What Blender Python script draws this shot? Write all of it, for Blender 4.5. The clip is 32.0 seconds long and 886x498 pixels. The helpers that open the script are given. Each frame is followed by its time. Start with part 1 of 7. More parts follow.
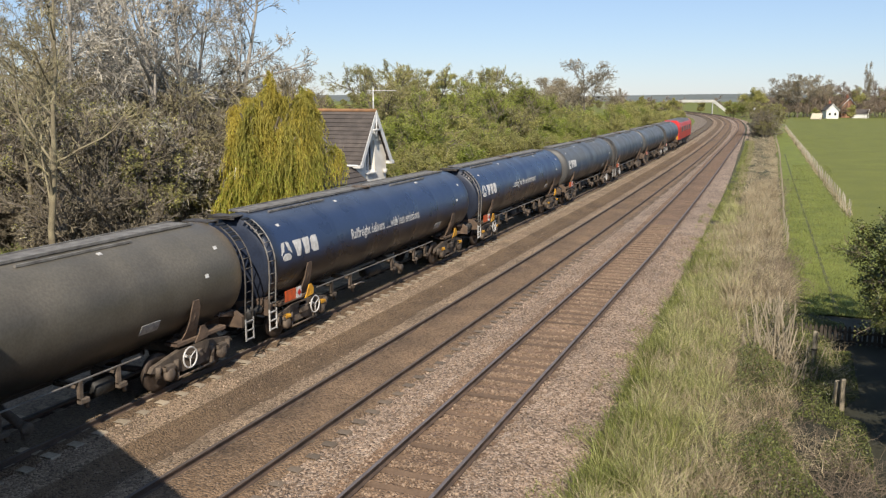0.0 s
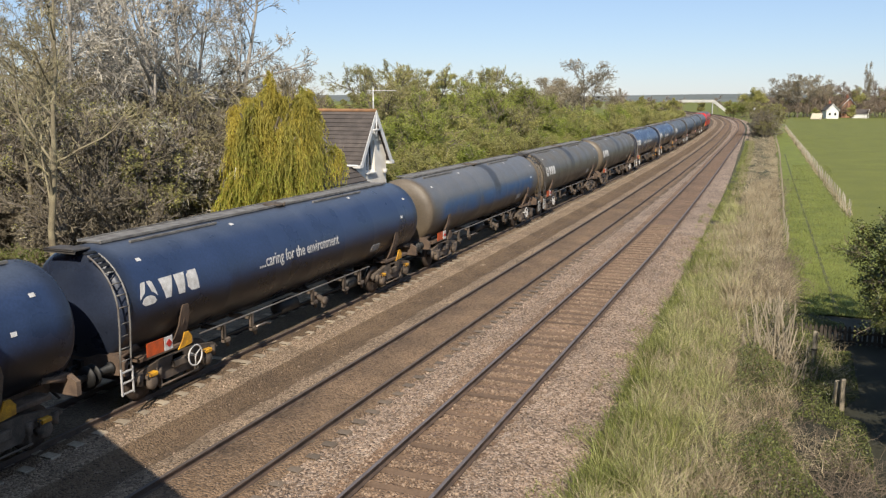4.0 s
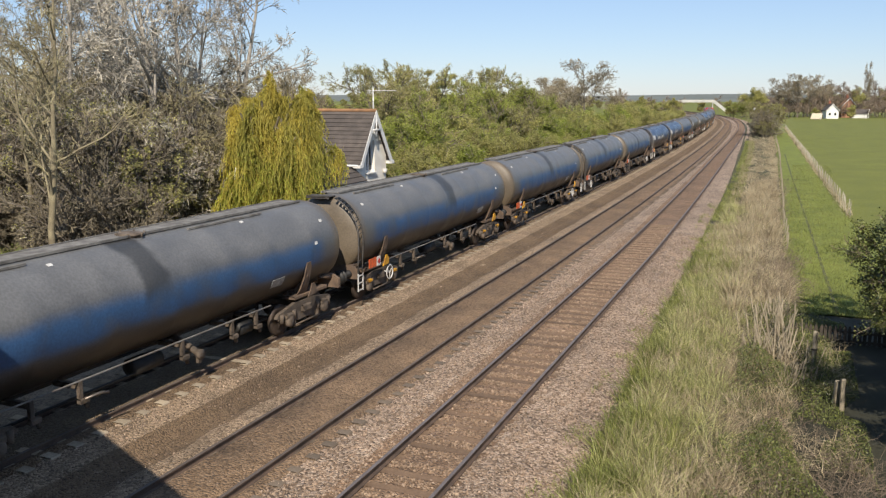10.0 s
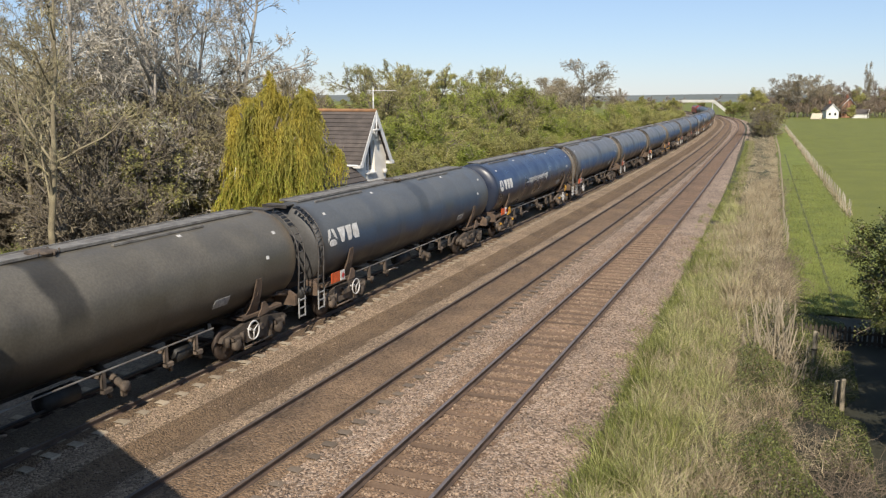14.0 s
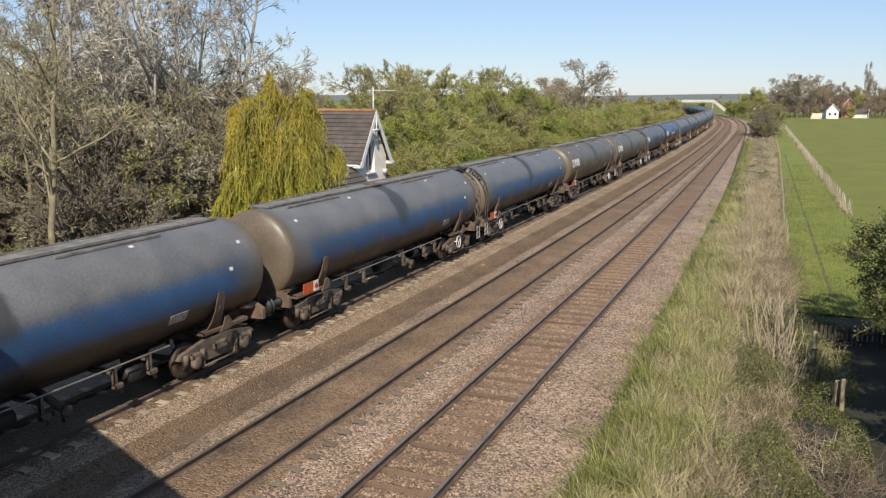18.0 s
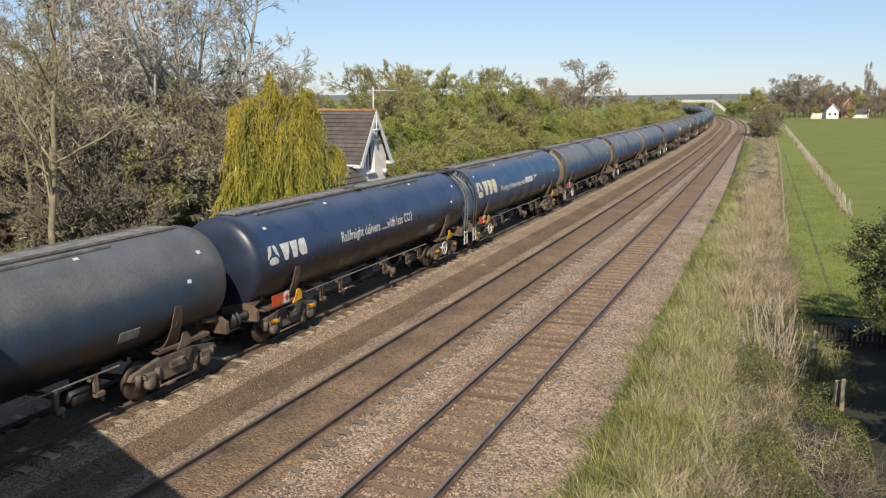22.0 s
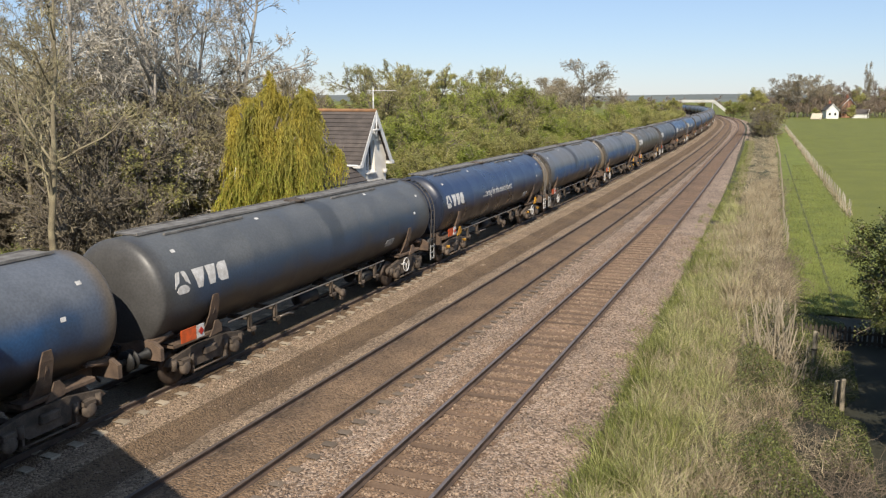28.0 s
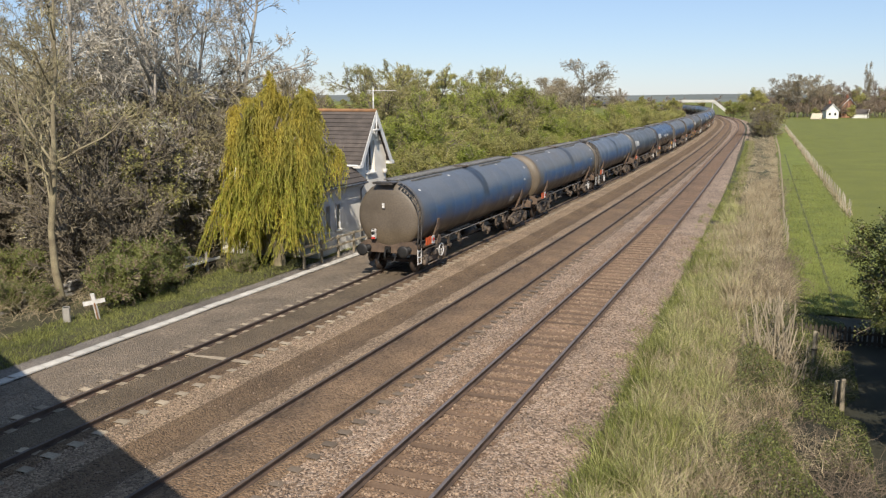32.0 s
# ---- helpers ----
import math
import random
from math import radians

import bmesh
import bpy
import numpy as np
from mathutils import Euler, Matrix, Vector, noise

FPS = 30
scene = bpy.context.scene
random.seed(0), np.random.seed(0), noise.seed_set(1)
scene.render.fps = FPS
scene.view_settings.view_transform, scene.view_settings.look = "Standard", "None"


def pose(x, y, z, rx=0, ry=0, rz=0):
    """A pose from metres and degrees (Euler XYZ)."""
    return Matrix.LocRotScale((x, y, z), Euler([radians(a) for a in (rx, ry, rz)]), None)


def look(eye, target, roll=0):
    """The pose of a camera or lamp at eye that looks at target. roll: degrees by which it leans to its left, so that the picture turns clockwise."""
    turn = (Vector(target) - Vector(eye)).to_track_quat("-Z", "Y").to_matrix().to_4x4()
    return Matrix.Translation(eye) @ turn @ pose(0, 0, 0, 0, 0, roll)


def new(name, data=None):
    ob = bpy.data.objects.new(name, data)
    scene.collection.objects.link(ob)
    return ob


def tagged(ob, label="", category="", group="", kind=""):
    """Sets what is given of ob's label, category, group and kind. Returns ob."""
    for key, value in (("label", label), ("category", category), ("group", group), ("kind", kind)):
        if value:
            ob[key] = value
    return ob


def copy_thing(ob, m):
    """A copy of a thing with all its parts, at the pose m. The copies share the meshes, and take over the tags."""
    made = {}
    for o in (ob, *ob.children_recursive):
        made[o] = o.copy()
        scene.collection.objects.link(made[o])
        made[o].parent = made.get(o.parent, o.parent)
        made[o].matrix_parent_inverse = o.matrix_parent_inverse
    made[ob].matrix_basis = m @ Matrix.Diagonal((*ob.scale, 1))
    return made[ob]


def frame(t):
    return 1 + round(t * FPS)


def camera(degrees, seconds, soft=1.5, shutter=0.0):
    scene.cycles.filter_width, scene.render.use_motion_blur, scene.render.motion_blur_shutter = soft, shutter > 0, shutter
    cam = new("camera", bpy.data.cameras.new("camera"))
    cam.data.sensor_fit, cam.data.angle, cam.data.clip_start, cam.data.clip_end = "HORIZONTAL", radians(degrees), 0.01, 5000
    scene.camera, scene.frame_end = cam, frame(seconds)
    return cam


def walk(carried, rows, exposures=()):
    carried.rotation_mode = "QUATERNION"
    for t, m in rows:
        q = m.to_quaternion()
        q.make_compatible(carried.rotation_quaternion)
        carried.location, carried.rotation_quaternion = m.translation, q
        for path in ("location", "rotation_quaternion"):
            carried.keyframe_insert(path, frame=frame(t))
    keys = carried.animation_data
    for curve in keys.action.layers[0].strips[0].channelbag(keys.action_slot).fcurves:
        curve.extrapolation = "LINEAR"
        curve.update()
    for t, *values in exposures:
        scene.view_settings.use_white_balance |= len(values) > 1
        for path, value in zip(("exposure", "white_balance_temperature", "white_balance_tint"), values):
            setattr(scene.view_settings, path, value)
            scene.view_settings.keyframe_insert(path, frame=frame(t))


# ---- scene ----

cam = camera(54.56, 32.0, soft=1.3)
EYE = (0.0, 0.0, 6.875)
YAW, PITCH = radians(-22.088), radians(10.015)
AIM = (EYE[0] + math.sin(YAW) * math.cos(PITCH) * 10, EYE[1] + math.cos(YAW) * math.cos(PITCH) * 10, EYE[2] - math.sin(PITCH) * 10)
STAND = look(EYE, AIM, 0.03)
walk(cam, [(0.0, STAND), (32.0, STAND)], [(0.0, 0.43), (32.0, 0.43)])

# ---- daylight: clear spring sky, sun behind the bridge to the right ----
SUN_TO = Vector((-0.42, 1.13, -1.0)).normalized()      # the way the light travels
ELEV = math.asin(-SUN_TO.z)
world = bpy.data.worlds.new("sky")
scene.world = world
world.use_nodes = True
wn = world.node_tree.nodes
sky = wn.new("ShaderNodeTexSky")
sky.sky_type, sky.sun_disc = "NISHITA", False
sky.sun_elevation = ELEV
sky.sun_rotation = math.atan2(-SUN_TO.x, -SUN_TO.y)
sky.air_density, sky.dust_density, sky.ozone_density = 1.0, 0.1, 4.0
wn["Background"].inputs[1].default_value = 0.0755
tint = wn.new("ShaderNodeMix")
tint.data_type, tint.blend_type = "RGBA", "MULTIPLY"
tint.inputs[0].default_value = 1.0
tint.inputs[7].default_value = (0.97, 0.98, 1.14, 1)
world.node_tree.links.new(sky.outputs[0], tint.inputs[6])
haze = wn.new("ShaderNodeMix")
haze.data_type = "RGBA"
haze.inputs[0].default_value = 0.35
haze.inputs[7].default_value = (4.9, 6.5, 8.3, 1)
world.node_tree.links.new(tint.outputs[2], haze.inputs[6])
world.node_tree.links.new(haze.outputs[2], wn["Background"].inputs[0])
sun = new("sun", bpy.data.lights.new("sun", "SUN"))
sun.data.energy, sun.data.angle, sun.data.color = 5.0, radians(0.53), (1.0, 0.90, 0.76)
sun.matrix_world = look((0, 0, 60), Vector((0, 0, 60)) + SUN_TO)

# ---- materials ----
TONE = 0.85             # scales every base colour


def mat(name, base, rough=0.8, metal=0.0, dark=None, scale=6.0, fine=60.0, bump=0.25, grain=0.25, dist=0.01, rand=0.0, trans=0.0, island=0.0, mid=0.5, coat=0.0):
    """A surface of two tones, mixed at a large scale, with grain and relief at a small one."""
    base = tuple(c * TONE for c in base)
    dark = tuple(c * TONE for c in dark) if dark else None
    m = bpy.data.materials.new(name)
    m.use_nodes = True
    nt = m.node_tree
    N, L = nt.nodes, nt.links
    b = N["Principled BSDF"]
    b.inputs["Roughness"].default_value, b.inputs["Metallic"].default_value = rough, metal
    if coat:
        b.inputs["Coat Weight"].default_value, b.inputs["Coat Roughness"].default_value = coat, 0.25
    tc = N.new("ShaderNodeTexCoord")
    big, small = N.new("ShaderNodeTexNoise"), N.new("ShaderNodeTexNoise")
    big.inputs["Scale"].default_value, big.inputs["Detail"].default_value = scale, 5
    small.inputs["Scale"].default_value, small.inputs["Detail"].default_value = fine, 3
    for n in (big, small):
        L.new(tc.outputs["Object"], n.inputs["Vector"])
    ramp = N.new("ShaderNodeValToRGB")
    d = dark or tuple(c * 0.6 for c in base)
    ramp.color_ramp.elements[0].color, ramp.color_ramp.elements[0].position = (*d, 1), mid - 0.16
    ramp.color_ramp.elements[1].color, ramp.color_ramp.elements[1].position = (*base, 1), mid + 0.16
    L.new(big.outputs["Fac"], ramp.inputs["Fac"])
    hsv = N.new("ShaderNodeHueSaturation")
    L.new(ramp.outputs["Color"], hsv.inputs["Color"])
    v = N.new("ShaderNodeMapRange")
    v.inputs["From Min"].default_value, v.inputs["From Max"].default_value = 0.25, 0.75
    v.inputs["To Min"].default_value, v.inputs["To Max"].default_value = 1 - grain, 1 + grain
    L.new(small.outputs["Fac"], v.inputs["Value"])
    val = v.outputs["Result"]
    for amount, kind, sock in ((rand, "ShaderNodeObjectInfo", "Random"), (island, "ShaderNodeNewGeometry", "Random Per Island")):
        if amount:
            o = N.new(kind)
            r = N.new("ShaderNodeMapRange")
            r.inputs["To Min"].default_value, r.inputs["To Max"].default_value = 1 - amount, 1 + amount
            L.new(o.outputs[sock], r.inputs["Value"])
            mul = N.new("ShaderNodeMath")
            mul.operation = "MULTIPLY"
            L.new(val, mul.inputs[0])
            L.new(r.outputs["Result"], mul.inputs[1])
            val = mul.outputs[0]
    L.new(val, hsv.inputs["Value"])
    L.new(hsv.outputs["Color"], b.inputs["Base Color"])
    if bump:
        bp = N.new("ShaderNodeBump")
        bp.inputs["Strength"].default_value, bp.inputs["Distance"].default_value = bump, dist
        L.new(small.outputs["Fac"], bp.inputs["Height"])
        L.new(bp.outputs["Normal"], b.inputs["Normal"])
    if trans:
        t = N.new("ShaderNodeBsdfTranslucent")
        L.new(hsv.outputs["Color"], t.inputs["Color"])
        mx = N.new("ShaderNodeMixShader")
        mx.inputs[0].default_value = trans
        L.new(b.outputs[0], mx.inputs[1])
        L.new(t.outputs[0], mx.inputs[2])
        L.new(mx.outputs[0], N["Material Output"].inputs["Surface"])
    return m


def ballast_mat(name, tones, scale=20.0):
    """Crushed stone: cells of their own tone, rounded relief, larger drifts of dust."""
    tones = [tuple(c * TONE for c in t) for t in tones]
    m = bpy.data.materials.new(name)
    m.use_nodes = True
    nt = m.node_tree
    N, L = nt.nodes, nt.links
    b = N["Principled BSDF"]
    b.inputs["Roughness"].default_value = 0.9
    tc = N.new("ShaderNodeTexCoord")
    vo = N.new("ShaderNodeTexVoronoi")
    vo.inputs["Scale"].default_value = scale
    L.new(tc.outputs["Object"], vo.inputs["Vector"])
    sep = N.new("ShaderNodeSeparateColor")
    L.new(vo.outputs["Color"], sep.inputs["Color"])
    ramp = N.new("ShaderNodeValToRGB")
    e = ramp.color_ramp.elements
    e[0].color, e[0].position = (*tones[0], 1), 0.0
    e[1].color, e[1].position = (*tones[-1], 1), 1.0
    for i, t in enumerate(tones[1:-1]):
        k = e.new((i + 1) / (len(tones) - 1))
        k.color = (*t, 1)
    L.new(sep.outputs[0], ramp.inputs["Fac"])
    big = N.new("ShaderNodeTexNoise")
    big.inputs["Scale"].default_value, big.inputs["Detail"].default_value = 0.7, 6
    L.new(tc.outputs["Object"], big.inputs["Vector"])
    mr = N.new("ShaderNodeMapRange")
    mr.inputs["From Min"].default_value, mr.inputs["From Max"].default_value = 0.3, 0.7
    mr.inputs["To Min"].default_value, mr.inputs["To Max"].default_value = 0.72, 1.2
    L.new(big.outputs["Fac"], mr.inputs["Value"])
    hsv = N.new("ShaderNodeHueSaturation")
    L.new(ramp.outputs["Color"], hsv.inputs["Color"])
    L.new(mr.outputs["Result"], hsv.inputs["Value"])
    L.new(hsv.outputs["Color"], b.inputs["Base Color"])
    bp = N.new("ShaderNodeBump")
    bp.invert = True
    bp.inputs["Strength"].default_value, bp.inputs["Distance"].default_value = 1.0, 0.05
    L.new(vo.outputs["Distance"], bp.inputs["Height"])
    L.new(bp.outputs["Normal"], b.inputs["Normal"])
    return m


def tank_mat(name, top, side, low, blue=None, rough=0.42, patch=0.3, dust=2.55, ends_col=(0.135, 0.105, 0.07), run=0.75, grime=(2.05, 1.55)):
    """Tank paint: a lighter dusty crown, a washed flank, darker below, brake dust on the ends and spills under the
    hatch.
    """
    m = bpy.data.materials.new(name)
    m.use_nodes = True
    nt = m.node_tree
    N, L = nt.nodes, nt.links
    top, side, low, ends_col = (tuple(c * TONE for c in q) for q in (top, side, low, ends_col))
    blue = tuple(c * TONE for c in blue) if blue else None
    b = N["Principled BSDF"]

    def mix(fac, a, c):
        x = N.new("ShaderNodeMix")
        x.data_type = "RGBA"
        L.new(fac, x.inputs["Factor"])
        for s, k in ((a, "A"), (c, "B")):
            if isinstance(s, tuple):
                [i for i in x.inputs if i.name == k and i.type == "RGBA"][0].default_value = (*s, 1)
            else:
                L.new(s, [i for i in x.inputs if i.name == k and i.type == "RGBA"][0])
        return [o for o in x.outputs if o.type == "RGBA"][0]

    def span(val, a, c, lo=0.0, hi=1.0):
        r = N.new("ShaderNodeMapRange")
        r.interpolation_type = "SMOOTHSTEP"
        for k, q in zip(("From Min", "From Max", "To Min", "To Max"), (a, c, lo, hi)):
            r.inputs[k].default_value = q
        L.new(val, r.inputs["Value"])
        return r.outputs["Result"]

    def math2(op, a, c):
        q = N.new("ShaderNodeMath")
        q.operation = op
        for i, s in enumerate((a, c)):
            if isinstance(s, (int, float)):
                q.inputs[i].default_value = s
            else:
                L.new(s, q.inputs[i])
        return q.outputs[0]

    tc, info = N.new("ShaderNodeTexCoord"), N.new("ShaderNodeObjectInfo")
    xyz = N.new("ShaderNodeSeparateXYZ")
    L.new(tc.outputs["Object"], xyz.inputs[0])
    no = N.new("ShaderNodeTexNoise")
    no.noise_dimensions = "4D"
    no.inputs["Scale"].default_value, no.inputs["Detail"].default_value = 1.1, 6
    L.new(tc.outputs["Object"], no.inputs["Vector"])
    L.new(math2("MULTIPLY", info.outputs["Random"], 40.0), no.inputs["W"])
    fine = N.new("ShaderNodeTexNoise")
    fine.inputs["Scale"].default_value, fine.inputs["Detail"].default_value = 18, 6
    L.new(tc.outputs["Object"], fine.inputs["Vector"])
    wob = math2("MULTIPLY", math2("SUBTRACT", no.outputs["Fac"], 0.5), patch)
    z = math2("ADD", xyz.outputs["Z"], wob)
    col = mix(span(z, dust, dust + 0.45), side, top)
    if blue:
        long = math2("ADD", math2("ABSOLUTE", xyz.outputs["Y"], 0.0), math2("MULTIPLY", wob, 3.0))
        band = math2("MULTIPLY", math2("MULTIPLY", span(z, 1.78, 2.05), span(z, 2.80, 2.42)), span(long, 7.1, 6.3))
        col = mix(math2("MULTIPLY", band, span(no.outputs["Fac"], 0.28, 0.5, 0.45, 0.95)), col, blue)
    # the base colour goes over to the darker tone towards the bottom
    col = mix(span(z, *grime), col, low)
    aby = math2("ABSOLUTE", xyz.outputs["Y"], 0.0)
    ends = span(math2("ADD", aby, math2("MULTIPLY", wob, 0.5)), 7.25, 7.7)
    col = mix(math2("MULTIPLY", ends, 0.85), col, ends_col)
    # spills from the hatch, of a different shape on each tank
    off = math2("ADD", xyz.outputs["Y"], math2("MULTIPLY", math2("SUBTRACT", info.outputs["Random"], 0.5), 1.4))
    w = math2("ADD", math2("ABSOLUTE", off, 0.0), math2("MULTIPLY", wob, 2.2))
    reach = math2("ADD", z, math2("MULTIPLY", wob, 3.0))
    spill = math2("MULTIPLY", span(w, 0.55, 0.3), span(reach, 2.1, 2.7))
    col = mix(math2("MULTIPLY", spill, run), col, tuple(c * 0.28 for c in side))
    hsv = N.new("ShaderNodeHueSaturation")
    L.new(col, hsv.inputs["Color"])
    g = math2("MULTIPLY", span(fine.outputs["Fac"], 0.3, 0.7, 0.88, 1.12), span(no.outputs["Fac"], 0.3, 0.7, 0.85, 1.15))
    L.new(g, hsv.inputs["Value"])
    L.new(hsv.outputs["Color"], b.inputs["Base Color"])
    L.new(span(no.outputs["Fac"], 0.3, 0.7, rough - 0.06, rough + 0.14), b.inputs["Roughness"])
    b.inputs["Specular IOR Level"].default_value = 0.4
    bp = N.new("ShaderNodeBump")
    bp.inputs["Strength"].default_value, bp.inputs["Distance"].default_value = 0.06, 0.01
    L.new(no.outputs["Fac"], bp.inputs["Height"])
    L.new(bp.outputs["Normal"], b.inputs["Normal"])
    return m


# ---- mesh tools ----
class Shape:
    """Collects boxes, tubes and loose faces into one mesh."""

    def __init__(self):
        self.v, self.f, self.s = [], [], []

    def add(self, verts, faces, smooth=False):
        n = len(self.v)
        self.v += [tuple(q) for q in verts]
        self.f += [tuple(i + n for i in q) for q in faces]
        self.s += [smooth] * len(faces)
        return self

    def box(self, cx, cy, cz, sx, sy, sz, c=0.0, m=None):
        """A box with its twelve edges cut by c."""
        hx, hy, hz = sx / 2, sy / 2, sz / 2
        if c <= 0:
            p = [(i * hx, j * hy, k * hz) for i in (-1, 1) for j in (-1, 1) for k in (-1, 1)]
            f = [(0, 1, 3, 2), (4, 6, 7, 5), (0, 4, 5, 1), (2, 3, 7, 6), (0, 2, 6, 4), (1, 5, 7, 3)]
        else:
            c = min(c, hx * 0.9, hy * 0.9, hz * 0.9)
            p, idx = [], {}
            for i in (-1, 1):
                for j in (-1, 1):
                    for k in (-1, 1):
                        for a in range(3):
                            q = [i * (hx - c), j * (hy - c), k * (hz - c)]
                            q[a] = (i * hx, j * hy, k * hz)[a]
                            idx[i, j, k, a] = len(p)
                            p.append(tuple(q))
            f = []
            for a in range(3):
                u, w = [x for x in range(3) if x != a]
                for sgn in (-1, 1):
                    def key(p1, p2, ax):
                        t = [0, 0, 0]
                        t[a], t[u], t[w] = sgn, p1, p2
                        return idx[t[0], t[1], t[2], ax]
                    f.append([key(-1, -1, a), key(1, -1, a), key(1, 1, a), key(-1, 1, a)])
                    for s2 in (-1, 1):
                        f.append([key(s2, -1, a), key(s2, 1, a), key(s2, 1, u), key(s2, -1, u)]) if sgn == 1 or True else None
            f = [tuple(q) for q in f]
            for i in (-1, 1):
                for j in (-1, 1):
                    for k in (-1, 1):
                        f.append(tuple(idx[i, j, k, a] for a in range(3)))
        pts = [Vector(q) for q in p]
        if m:
            pts = [m @ q for q in pts]
        return self.add([(q[0] + cx, q[1] + cy, q[2] + cz) for q in pts], f)

    def tube(self, pts, r, n=8, close=False, caps=True, r2=None):
        """A round bar along points; r2 is the radius at its end."""
        pts = [Vector(q) for q in pts]
        k = len(pts)
        vs, fs = [], []
        up = None
        for i, q in enumerate(pts):
            a, c = pts[(i - 1) % k if close else max(i - 1, 0)], pts[(i + 1) % k if close else min(i + 1, k - 1)]
            t = (c - a).normalized()
            if up is None or abs(up.dot(t)) > 0.95:
                up = Vector((0, 0, 1)) if abs(t.z) < 0.9 else Vector((1, 0, 0))
            e1 = t.cross(up).normalized()
            e2 = e1.cross(t).normalized()
            up = e2
            rr = r if r2 is None else r + (r2 - r) * i / max(1, k - 1)
            for j in range(n):
                w = 2 * math.pi * j / n
                vs.append(q + e1 * (math.cos(w) * rr) + e2 * (math.sin(w) * rr))
        for i in range(k if close else k - 1):
            for j in range(n):
                a, b2 = i * n, ((i + 1) % k) * n
                fs.append((a + j, a + (j + 1) % n, b2 + (j + 1) % n, b2 + j))
        self.add(vs, fs, True)
        if caps and not close:
            m0 = len(self.v) - k * n
            self.f += [tuple(m0 + j for j in range(n))[::-1], tuple(m0 + (k - 1) * n + j for j in range(n))]
            self.s += [False, False]
        return self

    def lathe(self, prof, n=32, axis="y", at=(0, 0, 0)):
        """Turns (along, radius) pairs about an axis."""
        vs, fs = [], []
        for y, r in prof:
            for j in range(n):
                w = 2 * math.pi * j / n
                a, c = math.cos(w) * r, math.sin(w) * r
                q = {"y": (a, y, c), "x": (y, a, c), "z": (a, c, y)}[axis]
                vs.append((q[0] + at[0], q[1] + at[1], q[2] + at[2]))
        for i in range(len(prof) - 1):
            for j in range(n):
                fs.append((i * n + j, i * n + (j + 1) % n, (i + 1) * n + (j + 1) % n, (i + 1) * n + j))
        self.add(vs, fs, True)
        m0 = len(self.v) - len(vs)
        self.f += [tuple(m0 + j for j in range(n)), tuple(m0 + (len(prof) - 1) * n + j for j in range(n))]
        self.s += [True, True]
        return self

    def slab(self, outline, d, m=None):
        """A flat outline of (u, v) given thickness d along w; m places it."""
        n = len(outline)
        vs = [Vector((u, v, 0)) for u, v in outline] + [Vector((u, v, d)) for u, v in outline]
        if m:
            vs = [m @ q for q in vs]
        fs = [tuple(range(n))[::-1], tuple(range(n, 2 * n))] + [(i, (i + 1) % n, n + (i + 1) % n, n + i) for i in range(n)]
        return self.add(vs, fs)

    def mesh(self, name, material):
        me = bpy.data.meshes.new(name)
        me.from_pydata(self.v, [], self.f)
        me.polygons.foreach_set("use_smooth", self.s)
        bm = bmesh.new()
        bm.from_mesh(me)
        bmesh.ops.recalc_face_normals(bm, faces=bm.faces)
        bm.to_mesh(me)
        bm.free()
        for q in material if isinstance(material, (list, tuple)) else [material]:
            me.materials.append(q)
        return me


def fast_mesh(name, verts, faces, material, smooth=False, index=None):
    """A mesh from numpy arrays: verts (n, 3), faces (m, 3 or 4)."""
    me = bpy.data.meshes.new(name)
    verts, faces = np.asarray(verts, np.float32), np.asarray(faces, np.int32)
    me.vertices.add(len(verts))
    me.vertices.foreach_set("co", verts.ravel())
    k = faces.shape[1]
    me.loops.add(faces.size)
    me.loops.foreach_set("vertex_index", faces.ravel())
    me.polygons.add(len(faces))
    me.polygons.foreach_set("loop_start", np.arange(0, faces.size, k, dtype=np.int32))
    me.polygons.foreach_set("use_smooth", np.full(len(faces), smooth))
    if index is not None:
        me.polygons.foreach_set("material_index", np.asarray(index, np.int32))
    for q in material if isinstance(material, (list, tuple)) else [material]:
        me.materials.append(q)
    me.update(calc_edges=True)
    return me


def part(name, data, parent, label="", at=None):
    """One mesh as a part of a thing or of a part."""
    ob = new(name, data)
    ob.parent = parent
    if at is not None:
        ob.matrix_basis = at
    return tagged(ob, label)


def thing(name, label, category, at=None, group="", kind=""):
    ob = new(name)
    if at is not None:
        ob.matrix_basis = at
    return tagged(ob, label, category, group, kind)


# ---- the line: three tracks that run straight, then bend to the left ----
def bend(s):
    return -(2.65e-4 * min(1, max(0, (s - 5) / 20)) + 8.0e-4 * min(1, max(0, (s - 200) / 70)))


STEP = 1.0
LINE = []
_x, _y, _h = 0.0, -60.0, 0.0
for _i in range(1100):
    LINE.append((_x, _y, _h))
    _h += -bend(_y if _i < 60 else _i - 60) * STEP
    _x -= math.sin(_h) * STEP
    _y += math.cos(_h) * STEP
LINE = np.array(LINE)


def on_line(s, off, z=0.0):
    """The place off metres to the right of the line's axis, s metres along it, and the heading there."""
    u = (s + 60) / STEP
    i = int(max(0, min(len(LINE) - 2, math.floor(u))))
    f = u - i
    x, y, h = LINE[i] * (1 - f) + LINE[i + 1] * f
    # the near track draws in a little towards the middle one, then away again
    near = min(1.0, max(0.0, (off + 8.4) / 0.9), max(0.0, (-4.1 - off) / 0.9)) if -8.4 < off < -4.1 else 0.0
    off -= near * float(np.interp(s, (40, 60, 80, 110, 150, 200), (0, 0.2, 0.4, 0.6, 0.4, 0)))
    return Vector((x + math.cos(h) * off, y + math.sin(h) * off, z)), h


